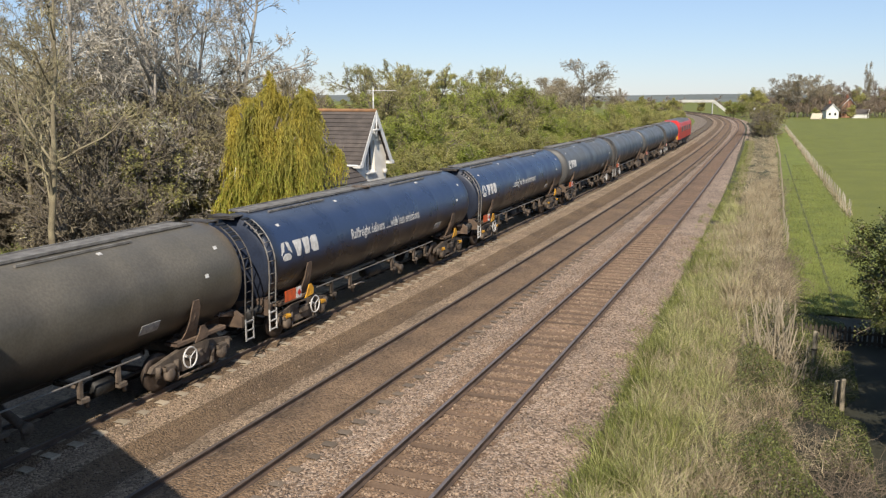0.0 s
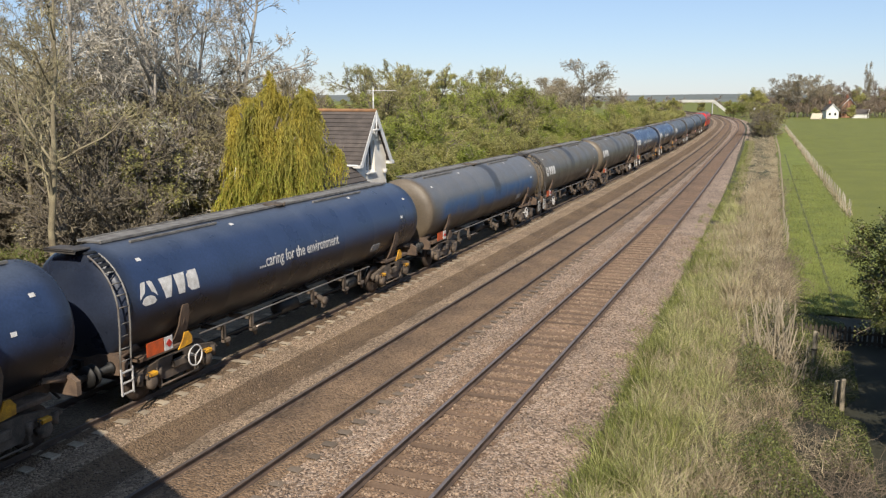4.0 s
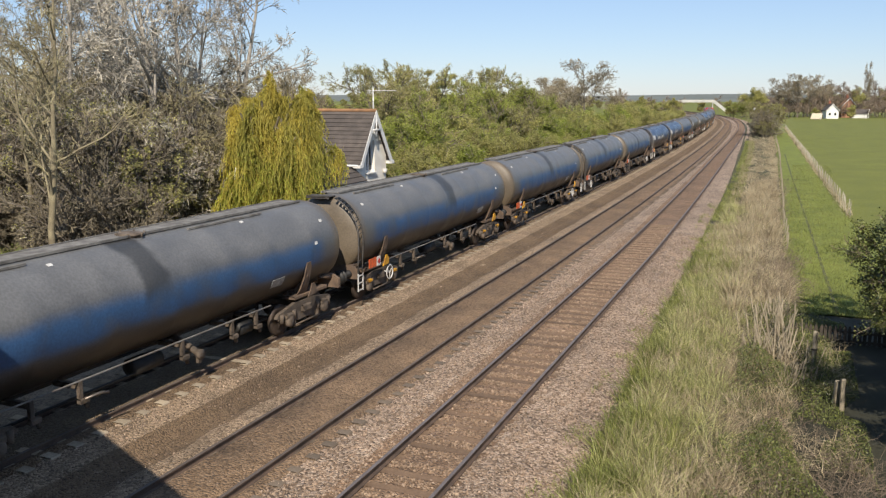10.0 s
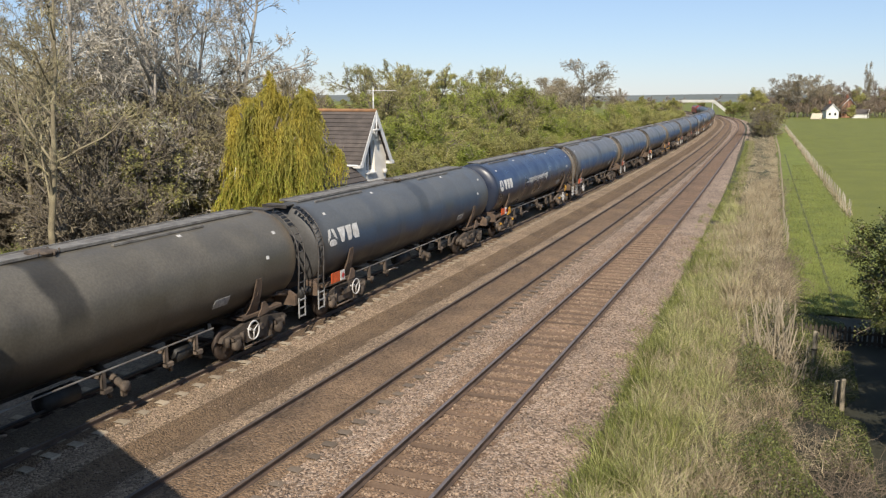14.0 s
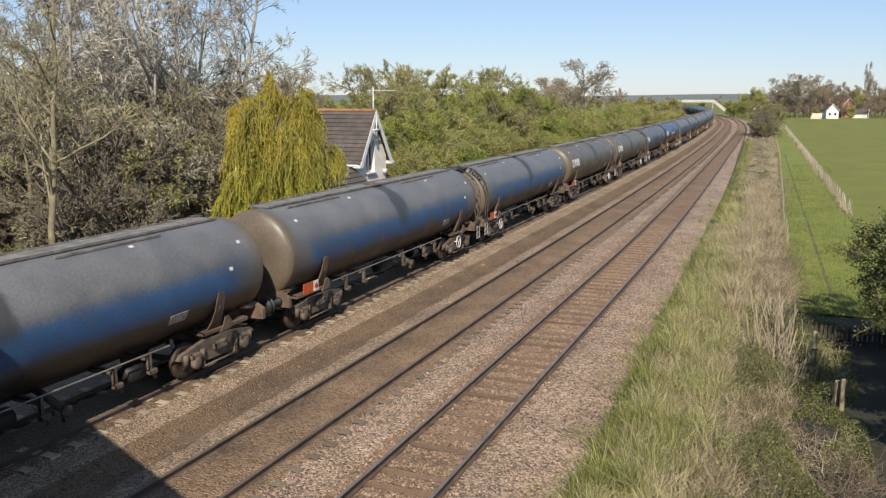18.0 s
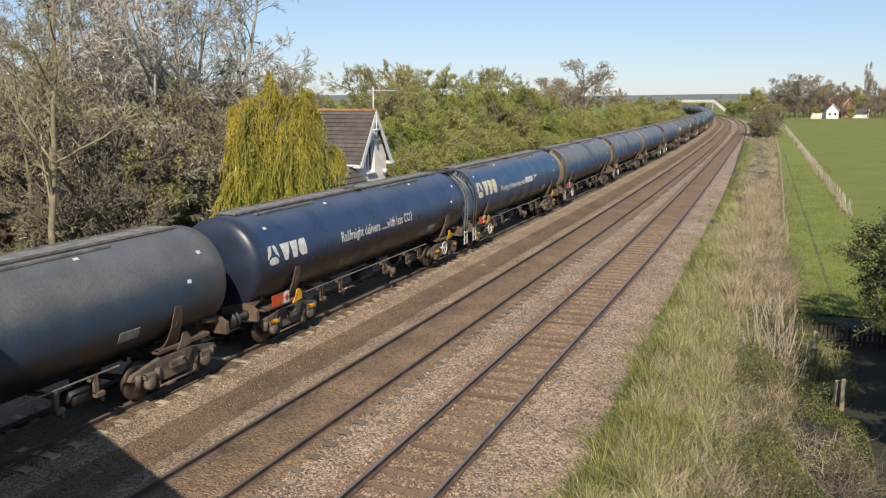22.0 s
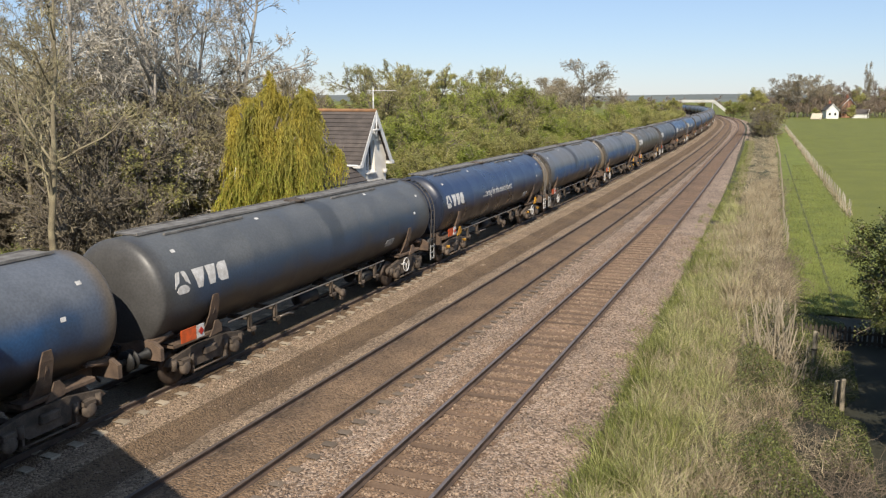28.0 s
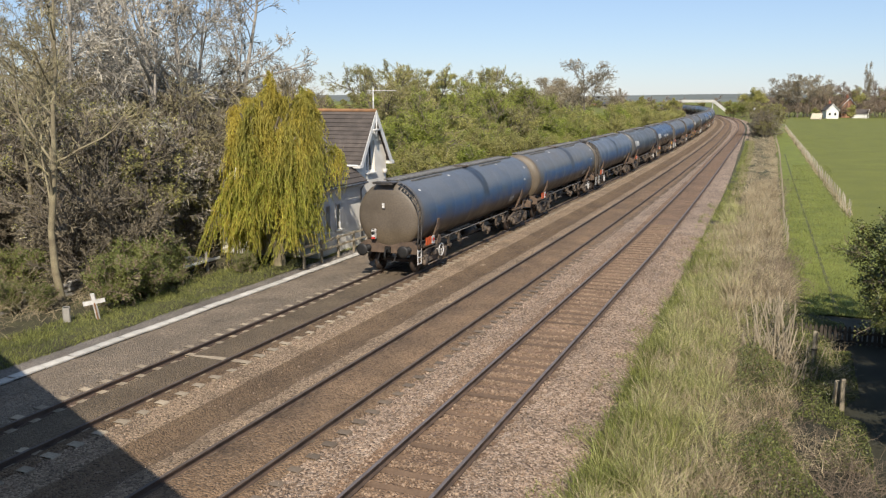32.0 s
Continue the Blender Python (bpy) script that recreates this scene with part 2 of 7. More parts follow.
TRACK_L, TRACK_M, TRACK_R = -14.40, -9.63, -6.22
_own = [0.0]
for _i in range(1, len(LINE)):
    _own.append(_own[-1] + STEP + (LINE[_i][2] - LINE[_i - 1][2]) * TRACK_L)
OWN = np.array(_own) - np.interp(60, np.arange(len(_own)), _own)


def on_track(d):
    """Along the left track's own length."""
    return on_line(float(np.interp(d, OWN, np.arange(len(OWN)) * STEP - 60)), TRACK_L)

# ---- surfaces ----
M_BALLAST = ballast_mat("ballast_stone", [(0.08, 0.051, 0.031), (0.30, 0.21, 0.145), (0.58, 0.445, 0.335), (0.20, 0.13, 0.085)])
M_BALLAST_DARK = ballast_mat("ballast_soiled", [(0.118, 0.072, 0.039), (0.235, 0.15, 0.085), (0.32, 0.213, 0.128), (0.17, 0.107, 0.06)])
M_BALLAST_OLD = ballast_mat("ballast_old", [(0.12, 0.08, 0.048), (0.30, 0.212, 0.135), (0.49, 0.36, 0.24), (0.20, 0.139, 0.085)], 22)
M_BALLAST_GREY = ballast_mat("ballast_weathered", [(0.135, 0.103, 0.073), (0.24, 0.19, 0.138), (0.335, 0.268, 0.198), (0.175, 0.136, 0.097)], 22)
M_CRIB_OLD = ballast_mat("crib_silted", [(0.10, 0.073, 0.045), (0.17, 0.126, 0.080), (0.22, 0.165, 0.106), (0.13, 0.096, 0.060)], 26)
M_CRIB = ballast_mat("crib_rusty", [(0.13, 0.076, 0.044), (0.26, 0.162, 0.098), (0.36, 0.24, 0.155), (0.19, 0.114, 0.066)])
M_DRAIN = ballast_mat("drain_silt", [(0.09, 0.057, 0.031), (0.185, 0.12, 0.067), (0.25, 0.167, 0.097), (0.135, 0.087, 0.048)], 24)
M_CESS = ballast_mat("cess_grit", [(0.17, 0.15, 0.13), (0.26, 0.23, 0.2), (0.3, 0.265, 0.23), (0.2, 0.175, 0.15)], 30)
M_RAIL = mat("rail_side", (0.13, 0.086, 0.062), 0.8, 0.1, (0.075, 0.052, 0.04), 3, 40)
M_RAILTOP = mat("rail_head", (0.215, 0.185, 0.178), 0.6, 0.2, (0.15, 0.127, 0.12), 2, 30, 0.05)
M_RAILTOP_DULL = mat("rail_head_dull", (0.15, 0.118, 0.098), 0.7, 0.1, (0.10, 0.078, 0.064), 2, 30, 0.05)
M_SLEEPER = mat("sleeper", (0.20, 0.128, 0.078), 0.9, 0, (0.14, 0.088, 0.054), 2.5, 30, 0.3, rand=0.2)
M_SLEEPER_GREY = mat("sleeper_grey", (0.205, 0.158, 0.115), 0.9, 0, (0.125, 0.094, 0.067), 2.5, 30, 0.3, rand=0.2)
M_SLEEPER_PALE = mat("sleeper_pale", (0.46, 0.38, 0.275), 0.9, 0, (0.30, 0.24, 0.17), 2.5, 30, 0.3, rand=0.2)
M_GROUND = mat("field_grass", (0.165, 0.178, 0.022), 0.9, 0, (0.128, 0.142, 0.018), 0.25, 14, 0.5, 0.3, 0.05)
# soil tone lowered to carry the shade in the gaps between grass clumps
M_VERGE = mat("verge_soil_shaded", (0.085, 0.085, 0.032), 0.95, 0, (0.045, 0.038, 0.02), 0.8, 20, 0.6, 0.35, 0.05)
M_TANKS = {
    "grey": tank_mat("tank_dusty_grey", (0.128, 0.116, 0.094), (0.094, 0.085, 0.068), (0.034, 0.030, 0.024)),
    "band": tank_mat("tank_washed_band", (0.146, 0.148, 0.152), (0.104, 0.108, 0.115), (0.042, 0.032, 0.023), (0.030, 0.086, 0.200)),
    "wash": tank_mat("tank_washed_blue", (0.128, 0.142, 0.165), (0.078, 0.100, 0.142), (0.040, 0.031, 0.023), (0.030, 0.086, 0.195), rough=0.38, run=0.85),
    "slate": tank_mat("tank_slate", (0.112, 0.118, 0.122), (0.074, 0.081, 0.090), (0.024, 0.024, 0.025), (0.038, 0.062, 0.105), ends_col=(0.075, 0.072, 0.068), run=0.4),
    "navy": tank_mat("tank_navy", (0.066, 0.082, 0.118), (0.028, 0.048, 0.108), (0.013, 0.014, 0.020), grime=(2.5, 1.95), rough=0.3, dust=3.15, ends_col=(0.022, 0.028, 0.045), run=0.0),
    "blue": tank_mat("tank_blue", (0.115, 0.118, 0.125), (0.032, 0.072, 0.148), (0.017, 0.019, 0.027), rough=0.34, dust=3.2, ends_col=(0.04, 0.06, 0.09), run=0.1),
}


def strip(name, offs, s0, s1, step, material, kind, label, z_noise=0.0):
    """A band laid along the line: offs are (offset, height) pairs across it."""
    rows = []
    s = s0
    while s <= s1:
        for j, (o, z) in enumerate(offs):
            if j in (0, len(offs) - 1) and len(offs) < 8:
                o += 0.17 * noise.noise((s * 0.8, o, 5)) + 0.15 * noise.noise((s * 2.3, o, 9))
            q, h = on_line(s, o, z)
            if z_noise:
                q.z += z_noise * noise.noise((q.x * 0.9, q.y * 0.9, 0))
            rows.append(q)
        s += step if s < 90 else step * 4
    k = len(offs)
    n = len(rows) // k
    f = [(i * k + j, i * k + j + 1, (i + 1) * k + j + 1, (i + 1) * k + j) for i in range(n - 1) for j in range(k - 1)]
    return tagged(new(name, fast_mesh(name, [tuple(q) for q in rows], f, material, True)), label, name.replace("_", " "), kind=kind)


# ---- ground: one sheet to the horizon ----
def ground_height(x, y):
    q = -0.42
    return q + 0.05 * noise.noise((x * 0.15, y * 0.15, 3))


def ground():
    xs = [-3000, -1200, -500, -220, -120] + [-80 + i * 2.5 for i in range(57)] + [90, 160, 300, 700, 1500, 3000]
    ys = [-900, -300, -120, -60] + [-30 + i * 2.5 for i in range(76)] + [180, 240, 320, 450, 700, 1200, 2200, 4000]
    v = [(x, y, ground_height(x, y)) for y in ys for x in xs]
    k = len(xs)
    f = [(j * k + i, j * k + i + 1, (j + 1) * k + i + 1, (j + 1) * k + i) for j in range(len(ys) - 1) for i in range(k - 1)]
    tagged(new("ground", fast_mesh("ground", v, f, M_GROUND, True)), "level green spring farmland reaching the horizon", "ground", kind="structure")


ground()
strip("ballast_bed", [(-18.6, -0.37), (-17.9, -0.30), (-16.2, -0.18), (-15.2, -0.15), (-13.4, -0.168), (-12.95, -0.175), (-12.3, -0.20), (-11.8, -0.34), (-11.45, -0.32), (-11.0, -0.14), (-10.5, -0.15), (-10.3, -0.18), (-8.95, -0.18), (-8.75, -0.16), (-8.3, -0.175), (-8.0, -0.19), (-7.6, -0.125), (-7.2, -0.142), (-6.97, -0.19), (-5.47, -0.19), (-5.25, -0.142), (-4.85, -0.13), (-4.2, -0.24), (-3.4, -0.36), (-3.0, -0.44)], -40, 600, 0.5, M_BALLAST, "structure", "pinkish brown crushed stone ballast under the tracks", 0.022)
CRIB = {TRACK_L: 0.5, TRACK_M: 0.63, TRACK_R: 0.5}
BED_Z = {TRACK_L: -0.104, TRACK_M: -0.106, TRACK_R: -0.155}
for _o in (TRACK_L, TRACK_M, TRACK_R):
    strip("soiled_ballast", [(_o - 0.72, -0.17), (_o - CRIB[_o], BED_Z[_o]), (_o + CRIB[_o], BED_Z[_o]), (_o + 0.72, -0.17)], -40, 560, 0.5, {TRACK_L: M_CRIB_OLD, TRACK_M: M_BALLAST_DARK, TRACK_R: M_CRIB}[_o], "structure", "oil-stained brown ballast between the rails", 0.016)
strip("old_ballast", [(-18.5, -0.355), (-17.9, -0.285), (-16.2, -0.165), (-15.6, -0.135), (-15.2, -0.135)], -40, 560, 0.5, M_BALLAST_GREY, "structure", "dull grey-brown old ballast beside the far track", 0.016)
strip("old_ballast", [(-13.55, -0.19), (-13.4, -0.155), (-12.95, -0.162), (-12.3, -0.187), (-12.1, -0.27)], -40, 560, 0.5, M_BALLAST_OLD, "structure", "dull grey-brown old ballast between the tracks", 0.022)
strip("old_ballast", [(-11.15, -0.20), (-11.0, -0.108), (-10.55, -0.108), (-10.42, -0.16)], -40, 560, 0.5, M_BALLAST_OLD, "structure", "dull grey-brown old ballast beside the middle track", 0.022)
strip("old_ballast", [(-8.86, -0.16), (-8.77, -0.112), (-8.62, -0.118), (-8.5, -0.17)], -40, 560, 0.5, M_BALLAST_DARK, "structure", "soiled ballast beside the middle track", 0.022)
strip("old_ballast", [(-7.5, -0.145), (-7.35, -0.128), (-7.15, -0.138), (-7.02, -0.19)], -40, 560, 0.5, M_CRIB, "structure", "rust-stained ballast beside the near track", 0.022)
strip("soiled_ballast", [(-13.66, -0.15), (-13.55, -0.106), (-13.42, -0.106), (-13.28, -0.15)], -40, 560, 0.5, M_DRAIN, "structure", "brown silt along the far track's rail", 0.012)
strip("soiled_ballast", [(-12.5, -0.185), (-12.25, -0.185), (-11.95, -0.29), (-11.5, -0.305), (-11.1, -0.17), (-10.98, -0.145)], -40, 560, 0.5, M_DRAIN, "structure", "dark silted drain between the tracks", 0.02)


def rail_mesh(off, s0, s1, head):
    prof = [(-0.07, -0.155), (-0.07, -0.14), (-0.012, -0.12), (-0.012, -0.045), (-0.036, -0.035), (-0.036, -0.006), (-0.028, 0.0), (0.028, 0.0), (0.036, -0.006), (0.036, -0.035), (0.012, -0.045), (0.012, -0.12), (0.07, -0.14), (0.07, -0.155)]
    v, s = [], s0
    while s <= s1:
        for o, z in prof:
            v.append(tuple(on_line(s, off + o, z)[0]))
        s += 2.0
    k = len(prof)
    n = len(v) // k
    f, ix = [], []
    for i in range(n - 1):
        for j in range(k - 1):
            f.append((i * k + j, (i + 1) * k + j, (i + 1) * k + j + 1, i * k + j + 1))
            ix.append(1 if j in (5, 6, 7) else 0)
    return fast_mesh("rail", v, f, [M_RAIL, head], False, ix)


GAUGE = 1.505
TRACKS = {}
for _name, _off in (("track_far", TRACK_L), ("track_middle", TRACK_M), ("track_near", TRACK_R)):
    _t = tagged(new(_name), "plain railway track of worn steel rails on sleepers in ballast", "railway track", "tracks", "structure")
    TRACKS[_name] = _t
    for _g in (-GAUGE / 2, GAUGE / 2):
        part("rail", rail_mesh(_off + _g, -40, 560, M_RAILTOP if _off == TRACK_R else M_RAILTOP_DULL), _t, "steel rail with a polished head and rusty web")

# ---- the train ----
M_BOGIE = mat("bogie_grime", (0.15, 0.115, 0.086), 0.85, 0.0, (0.065, 0.05, 0.038), 4, 40, 0.3, rand=0.25)
M_FRAME = mat("frame_dust", (0.165, 0.112, 0.075), 0.85, 0.0, (0.085, 0.058, 0.042), 3, 40, 0.3, rand=0.2)
M_BLACK = mat("buffer_black", (0.022, 0.021, 0.02), 0.6, 0.2, (0.012, 0.012, 0.012), 5, 50)
M_STEEL = mat("worn_steel", (0.30, 0.27, 0.24), 0.45, 0.7, (0.2, 0.16, 0.13), 5, 50, 0.15)
M_LADDER = mat("ladder_steel", (0.12, 0.112, 0.105), 0.6, 0.3, (0.07, 0.06, 0.052), 5, 60, 0.15)
M_PALEPIPE = mat("pale_pipe", (0.26, 0.25, 0.23), 0.6, 0.2, (0.15, 0.13, 0.115), 3, 50)
M_WALK = mat("walkway_grating", (0.25, 0.24, 0.22), 0.85, 0.0, (0.13, 0.12, 0.11), 3, 60, 0.5)
M_WHITE = mat("white_paint", (0.72, 0.71, 0.69), 0.6, 0, (0.5, 0.48, 0.45), 6, 60, 0.1)
M_DATA = mat("data_panel", (0.44, 0.44, 0.43), 0.6, 0, (0.26, 0.26, 0.25), 9, 70, 0.1)
M_CREAM = mat("cream_letters", (0.70, 0.62, 0.46), 0.6, 0, (0.55, 0.47, 0.34), 6, 60, 0.1)
M_ORANGE = mat("orange_panel", (0.68, 0.11, 0.02), 0.55, 0, (0.42, 0.08, 0.025), 6, 60, 0.1, rand=0.15)
M_YELLOW = mat("yellow_paint", (0.72, 0.37, 0.02), 0.6, 0, (0.40, 0.19, 0.02), 6, 60, 0.1, rand=0.2)
M_RED = mat("red_paint", (0.55, 0.035, 0.025), 0.5, 0, (0.40, 0.03, 0.02), 4, 50, 0.1)
M_WHEEL = mat("wheel_steel", (0.10, 0.075, 0.06), 0.65, 0.5, (0.06, 0.045, 0.036), 5, 50)

TANK_R, TANK_Z, HALF = 1.33, 2.32, 7.77
LADDER_Y = 7.98
KEEP = {}


def keep(key, make):
    if key not in KEEP:
        KEEP[key] = make()
    return KEEP[key]


def ring(r, y, a0, a1, n, z=TANK_Z):
    """An arc round the tank, angles in degrees from its flank (0) over the top (90)."""
    return [(math.cos(radians(a0 + (a1 - a0) * i / n)) * r, y, z + math.sin(radians(a0 + (a1 - a0) * i / n)) * r) for i in range(n + 1)]


def tank_mesh(key):
    prof = [(-HALF - 0.26, 0.02)]
    for i in range(1, 9):
        a = i / 8 * math.pi / 2
        prof.append((-HALF - 0.30 * math.cos(a) + 0.04, TANK_R * math.sin(a) ** 0.62))
    ys = [-6.2, -4.1, -2.0, 0.0, 2.0, 4.1, 6.2]
    mid = []
    for y in ys:                       # weld seams between the barrel's plates
        mid += [(y - 0.03, TANK_R), (y, TANK_R + 0.002), (y + 0.03, TANK_R)]
    prof = prof + [(-HALF + 0.1, TANK_R)] + mid + [(HALF - 0.1, TANK_R)] + [(-a, r) for a, r in reversed(prof)]
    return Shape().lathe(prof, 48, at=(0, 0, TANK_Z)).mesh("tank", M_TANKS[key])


def walkway_mesh():
    s = Shape()
    top = TANK_Z + TANK_R
    s.box(-0.12, 0, top + 0.02, 0.62, 14.6, 0.03, 0.008)
    for x in (-0.45, 0.21):
        s.box(x, 0, top + 0.035, 0.035, 14.6, 0.06)
    for i in range(13):
        s.box(-0.12, -7.0 + i * 14 / 12, top - 0.03, 0.66, 0.06, 0.08)
    for y in (-5.0, 3.2):
        s.box(0.42, y, top - 0.04, 0.07, 3.2, 0.05)
    return s.mesh("walkway", M_WALK)


def hatch_mesh():
    s = Shape().lathe([(0, 0.30), (0.05, 0.30), (0.06, 0.33), (0.09, 0.33), (0.11, 0.26), (0.12, 0.05)], 20, "z", (0.0, 0, TANK_Z + TANK_R - 0.03))
    for i in range(6):
        a = i * math.pi / 3
        s.tube([(0.05 + 0.32 * math.cos(a), 0.32 * math.sin(a), TANK_Z + TANK_R + 0.0), (0.05 + 0.32 * math.cos(a), 0.32 * math.sin(a), TANK_Z + TANK_R + 0.1)], 0.025, 6)
    return s.mesh("hatch_lid", M_BOGIE)


def ladder_mesh(e, material):
    """Ladder up the flank at the end e (-1 rear), bent over the shoulder to the walkway."""
    s = Shape()
    for w in (-0.16, 0.16):
        y = e * LADDER_Y + w
        path = [(1.34, y, 0.95), (1.36, y, 1.5), (1.39, y, 2.0)] + ring(1.39, y, 5, 62, 8)
        s.tube(path, 0.022, 6)
    for i in range(5):
        s.tube([(1.36, e * LADDER_Y - 0.16, 1.02 + i * 0.27), (1.36, e * LADDER_Y + 0.16, 1.02 + i * 0.27)], 0.015, 5)
    for i in range(4):
        q = ring(1.39, 0, 6 + i * 11, 5, 1)[0]
        s.tube([(q[0], e * LADDER_Y - 0.16, q[2]), (q[0], e * LADDER_Y + 0.16, q[2])], 0.016, 5)
    return s.mesh("ladder", material)


def ladder_foot_mesh(e, material):
    s = Shape()
    for w in (-0.17, 0.17):
        s.box(1.36, e * LADDER_Y + w, 0.82, 0.03, 0.032, 0.60)
    for z in (0.56, 0.80, 1.04):
        s.box(1.36, e * LADDER_Y, z, 0.03, 0.34, 0.03)
    return s.mesh("ladder_foot", material)


def hoop_mesh(e):
    """The end platform and the pierced steps that carry the ladder over the shoulder."""
    s = Shape()
    top = TANK_Z + TANK_R
    s.box(-0.08, e * LADDER_Y, top - 0.01, 0.85, 0.5, 0.04, 0.01)
    s.box(-0.08, e * 8.18, top - 0.03, 0.85, 0.03, 0.10)
    return s.mesh("end_platform", M_LADDER)


def step_mesh(e, d):
    q = ring(1.385, 0, d, 0, 1)[0]
    return Shape().box(q[0], e * LADDER_Y, q[2], 0.085, 0.34, 0.02, 0, Matrix.Rotation(radians(90 - d), 4, "Y")).mesh("step", M_BLACK)


def headstock_mesh(e):
    s = Shape()
    s.slab([(-1.24, 0.88), (1.24, 0.88), (1.24, 1.18), (1.0, 1.32), (-1.0, 1.32), (-1.24, 1.18)], 0.12, Matrix.Translation((0, e * 7.86 + 0.06, 0)) @ Matrix.Rotation(radians(90), 4, "X"))
    for x in (-0.42, 0.42):
        s.box(x, e * 6.9, 1.02, 0.18, 1.9, 0.28, 0.01)
    s.box(0, e * 7.5, 1.32, 2.0, 0.7, 0.05)
    for x in (-0.95, 0.95):
        s.tube([(x, e * 7.85, 1.2), (x * 0.98, e * 7.2, 1.36)], 0.07, 6)
    return s.mesh("headstock", M_FRAME)


def buffer_mesh(x, e):
    s = Shape().lathe([(0, 0.14), (0.06, 0.14), (0.07, 0.095), (0.36, 0.09), (0.37, 0.07), (0.52, 0.07)], 16, "y", (0, 0, 0))
    s.lathe([(0.50, 0.08), (0.52, 0.24), (0.545, 0.24), (0.56, 0.15), (0.565, 0.02)], 20, "y", (0, 0, 0))
    me = s.mesh("buffer", M_BLACK)
    m = Matrix.Translation((x, e * 7.92, 1.04)) @ Matrix.Rotation(0 if e > 0 else math.pi, 4, "Z")
    me.transform(m)
    return me


def coupling_mesh(e):
    s = Shape().tube([(0, e * 7.9, 1.02), (0, e * 8.2, 1.0), (0, e * 8.3, 0.82), (0, e * 8.1, 0.62)], 0.045, 8)
    s.tube([(0.35, e * 7.95, 0.86), (0.36, e * 8.15, 0.62), (0.22, e * 8.3, 0.55)], 0.03, 6)
    s.tube([(-0.35, e * 7.95, 0.86), (-0.36, e * 8.15, 0.58), (-0.22, e * 8.3, 0.52)], 0.03, 6)
    s.box(0, e * 7.98, 1.02, 0.24, 0.12, 0.24, 0.02)
    return s.mesh("coupling", M_BLACK)


def side_frame_mesh(sx):
    """Cast bogie side: a dipped beam over two axleboxes, with springs."""
    s = Shape()
    out = [(-1.55, 0.62), (-1.45, 0.74), (-1.1, 0.80), (-0.55, 0.90), (0.55, 0.90), (1.1, 0.80), (1.45, 0.74), (1.55, 0.62), (1.3, 0.56), (1.0, 0.55), (0.66, 0.52), (0.5, 0.36), (-0.5, 0.36), (-0.66, 0.52), (-1.0, 0.55), (-1.3, 0.56)]
    m = Matrix.Translation((sx * 1.04 - 0.06, 0, 0)) @ Matrix(((0, 0, 1, 0), (1, 0, 0, 0), (0, 1, 0, 0), (0, 0, 0, 1)))
    s.slab(out, 0.12, m)
    for y in (-1.0, 1.0):
        s.lathe([(0, 0.17), (0.12, 0.17), (0.16, 0.12), (0.17, 0.02)], 14, "x", (sx * 1.08 if sx > 0 else -1.25, y, 0.46))
        s.box(sx * 1.12, y, 0.62, 0.2, 0.34, 0.14, 0.02)
        for dy in (-0.32, 0.32):
            s.tube([(sx * 1.1, y + dy, 0.46), (sx * 1.1, y + dy, 0.72)], 0.075, 10)
    s.box(sx * 1.12, 0, 0.66, 0.16, 0.5, 0.2, 0.03)
    s.tube([(sx * 1.16, -0.7, 0.28), (sx * 1.16, 0.7, 0.28)], 0.025, 6)
    s.box(sx * 1.1, -0.66, 0.36, 0.1, 0.07, 0.3, 0.01)
    s.box(sx * 1.1, 0.66, 0.36, 0.1, 0.07, 0.3, 0.01)
    return s.mesh("side_frame", M_BOGIE)


def bolster_mesh():
    s = Shape().box(0, 0, 0.78, 2.2, 0.42, 0.22, 0.03)
    s.lathe([(0.88, 0.28), (1.02, 0.28), (1.03, 0.02)], 16, "z")
    return s.mesh("bolster", M_BOGIE)


def wheelset_mesh():
    s = Shape().tube([(-1.05, 0, 0), (1.05, 0, 0)], 0.08, 12)
    for sx in (-1, 1):
        x = sx * 0.75
        s.lathe([(x - 0.065, 0.30), (x - 0.065, 0.44 if sx > 0 else 0.46), (x - 0.02, 0.46), (x + 0.02, 0.46), (x + 0.065, 0.46 if sx > 0 else 0.44), (x + 0.065, 0.30), (x + 0.03, 0.22), (x + 0.03, 0.10), (x - 0.03, 0.10), (x - 0.03, 0.22), (x - 0.065, 0.30)], 28, "x")
    for j in range(4):
        a = j * math.pi / 2
        s.box(0.79, 0.2 * math.cos(a), 0.2 * math.sin(a), 0.02, 0.05, 0.05)
    return s.mesh("wheelset", M_WHEEL)


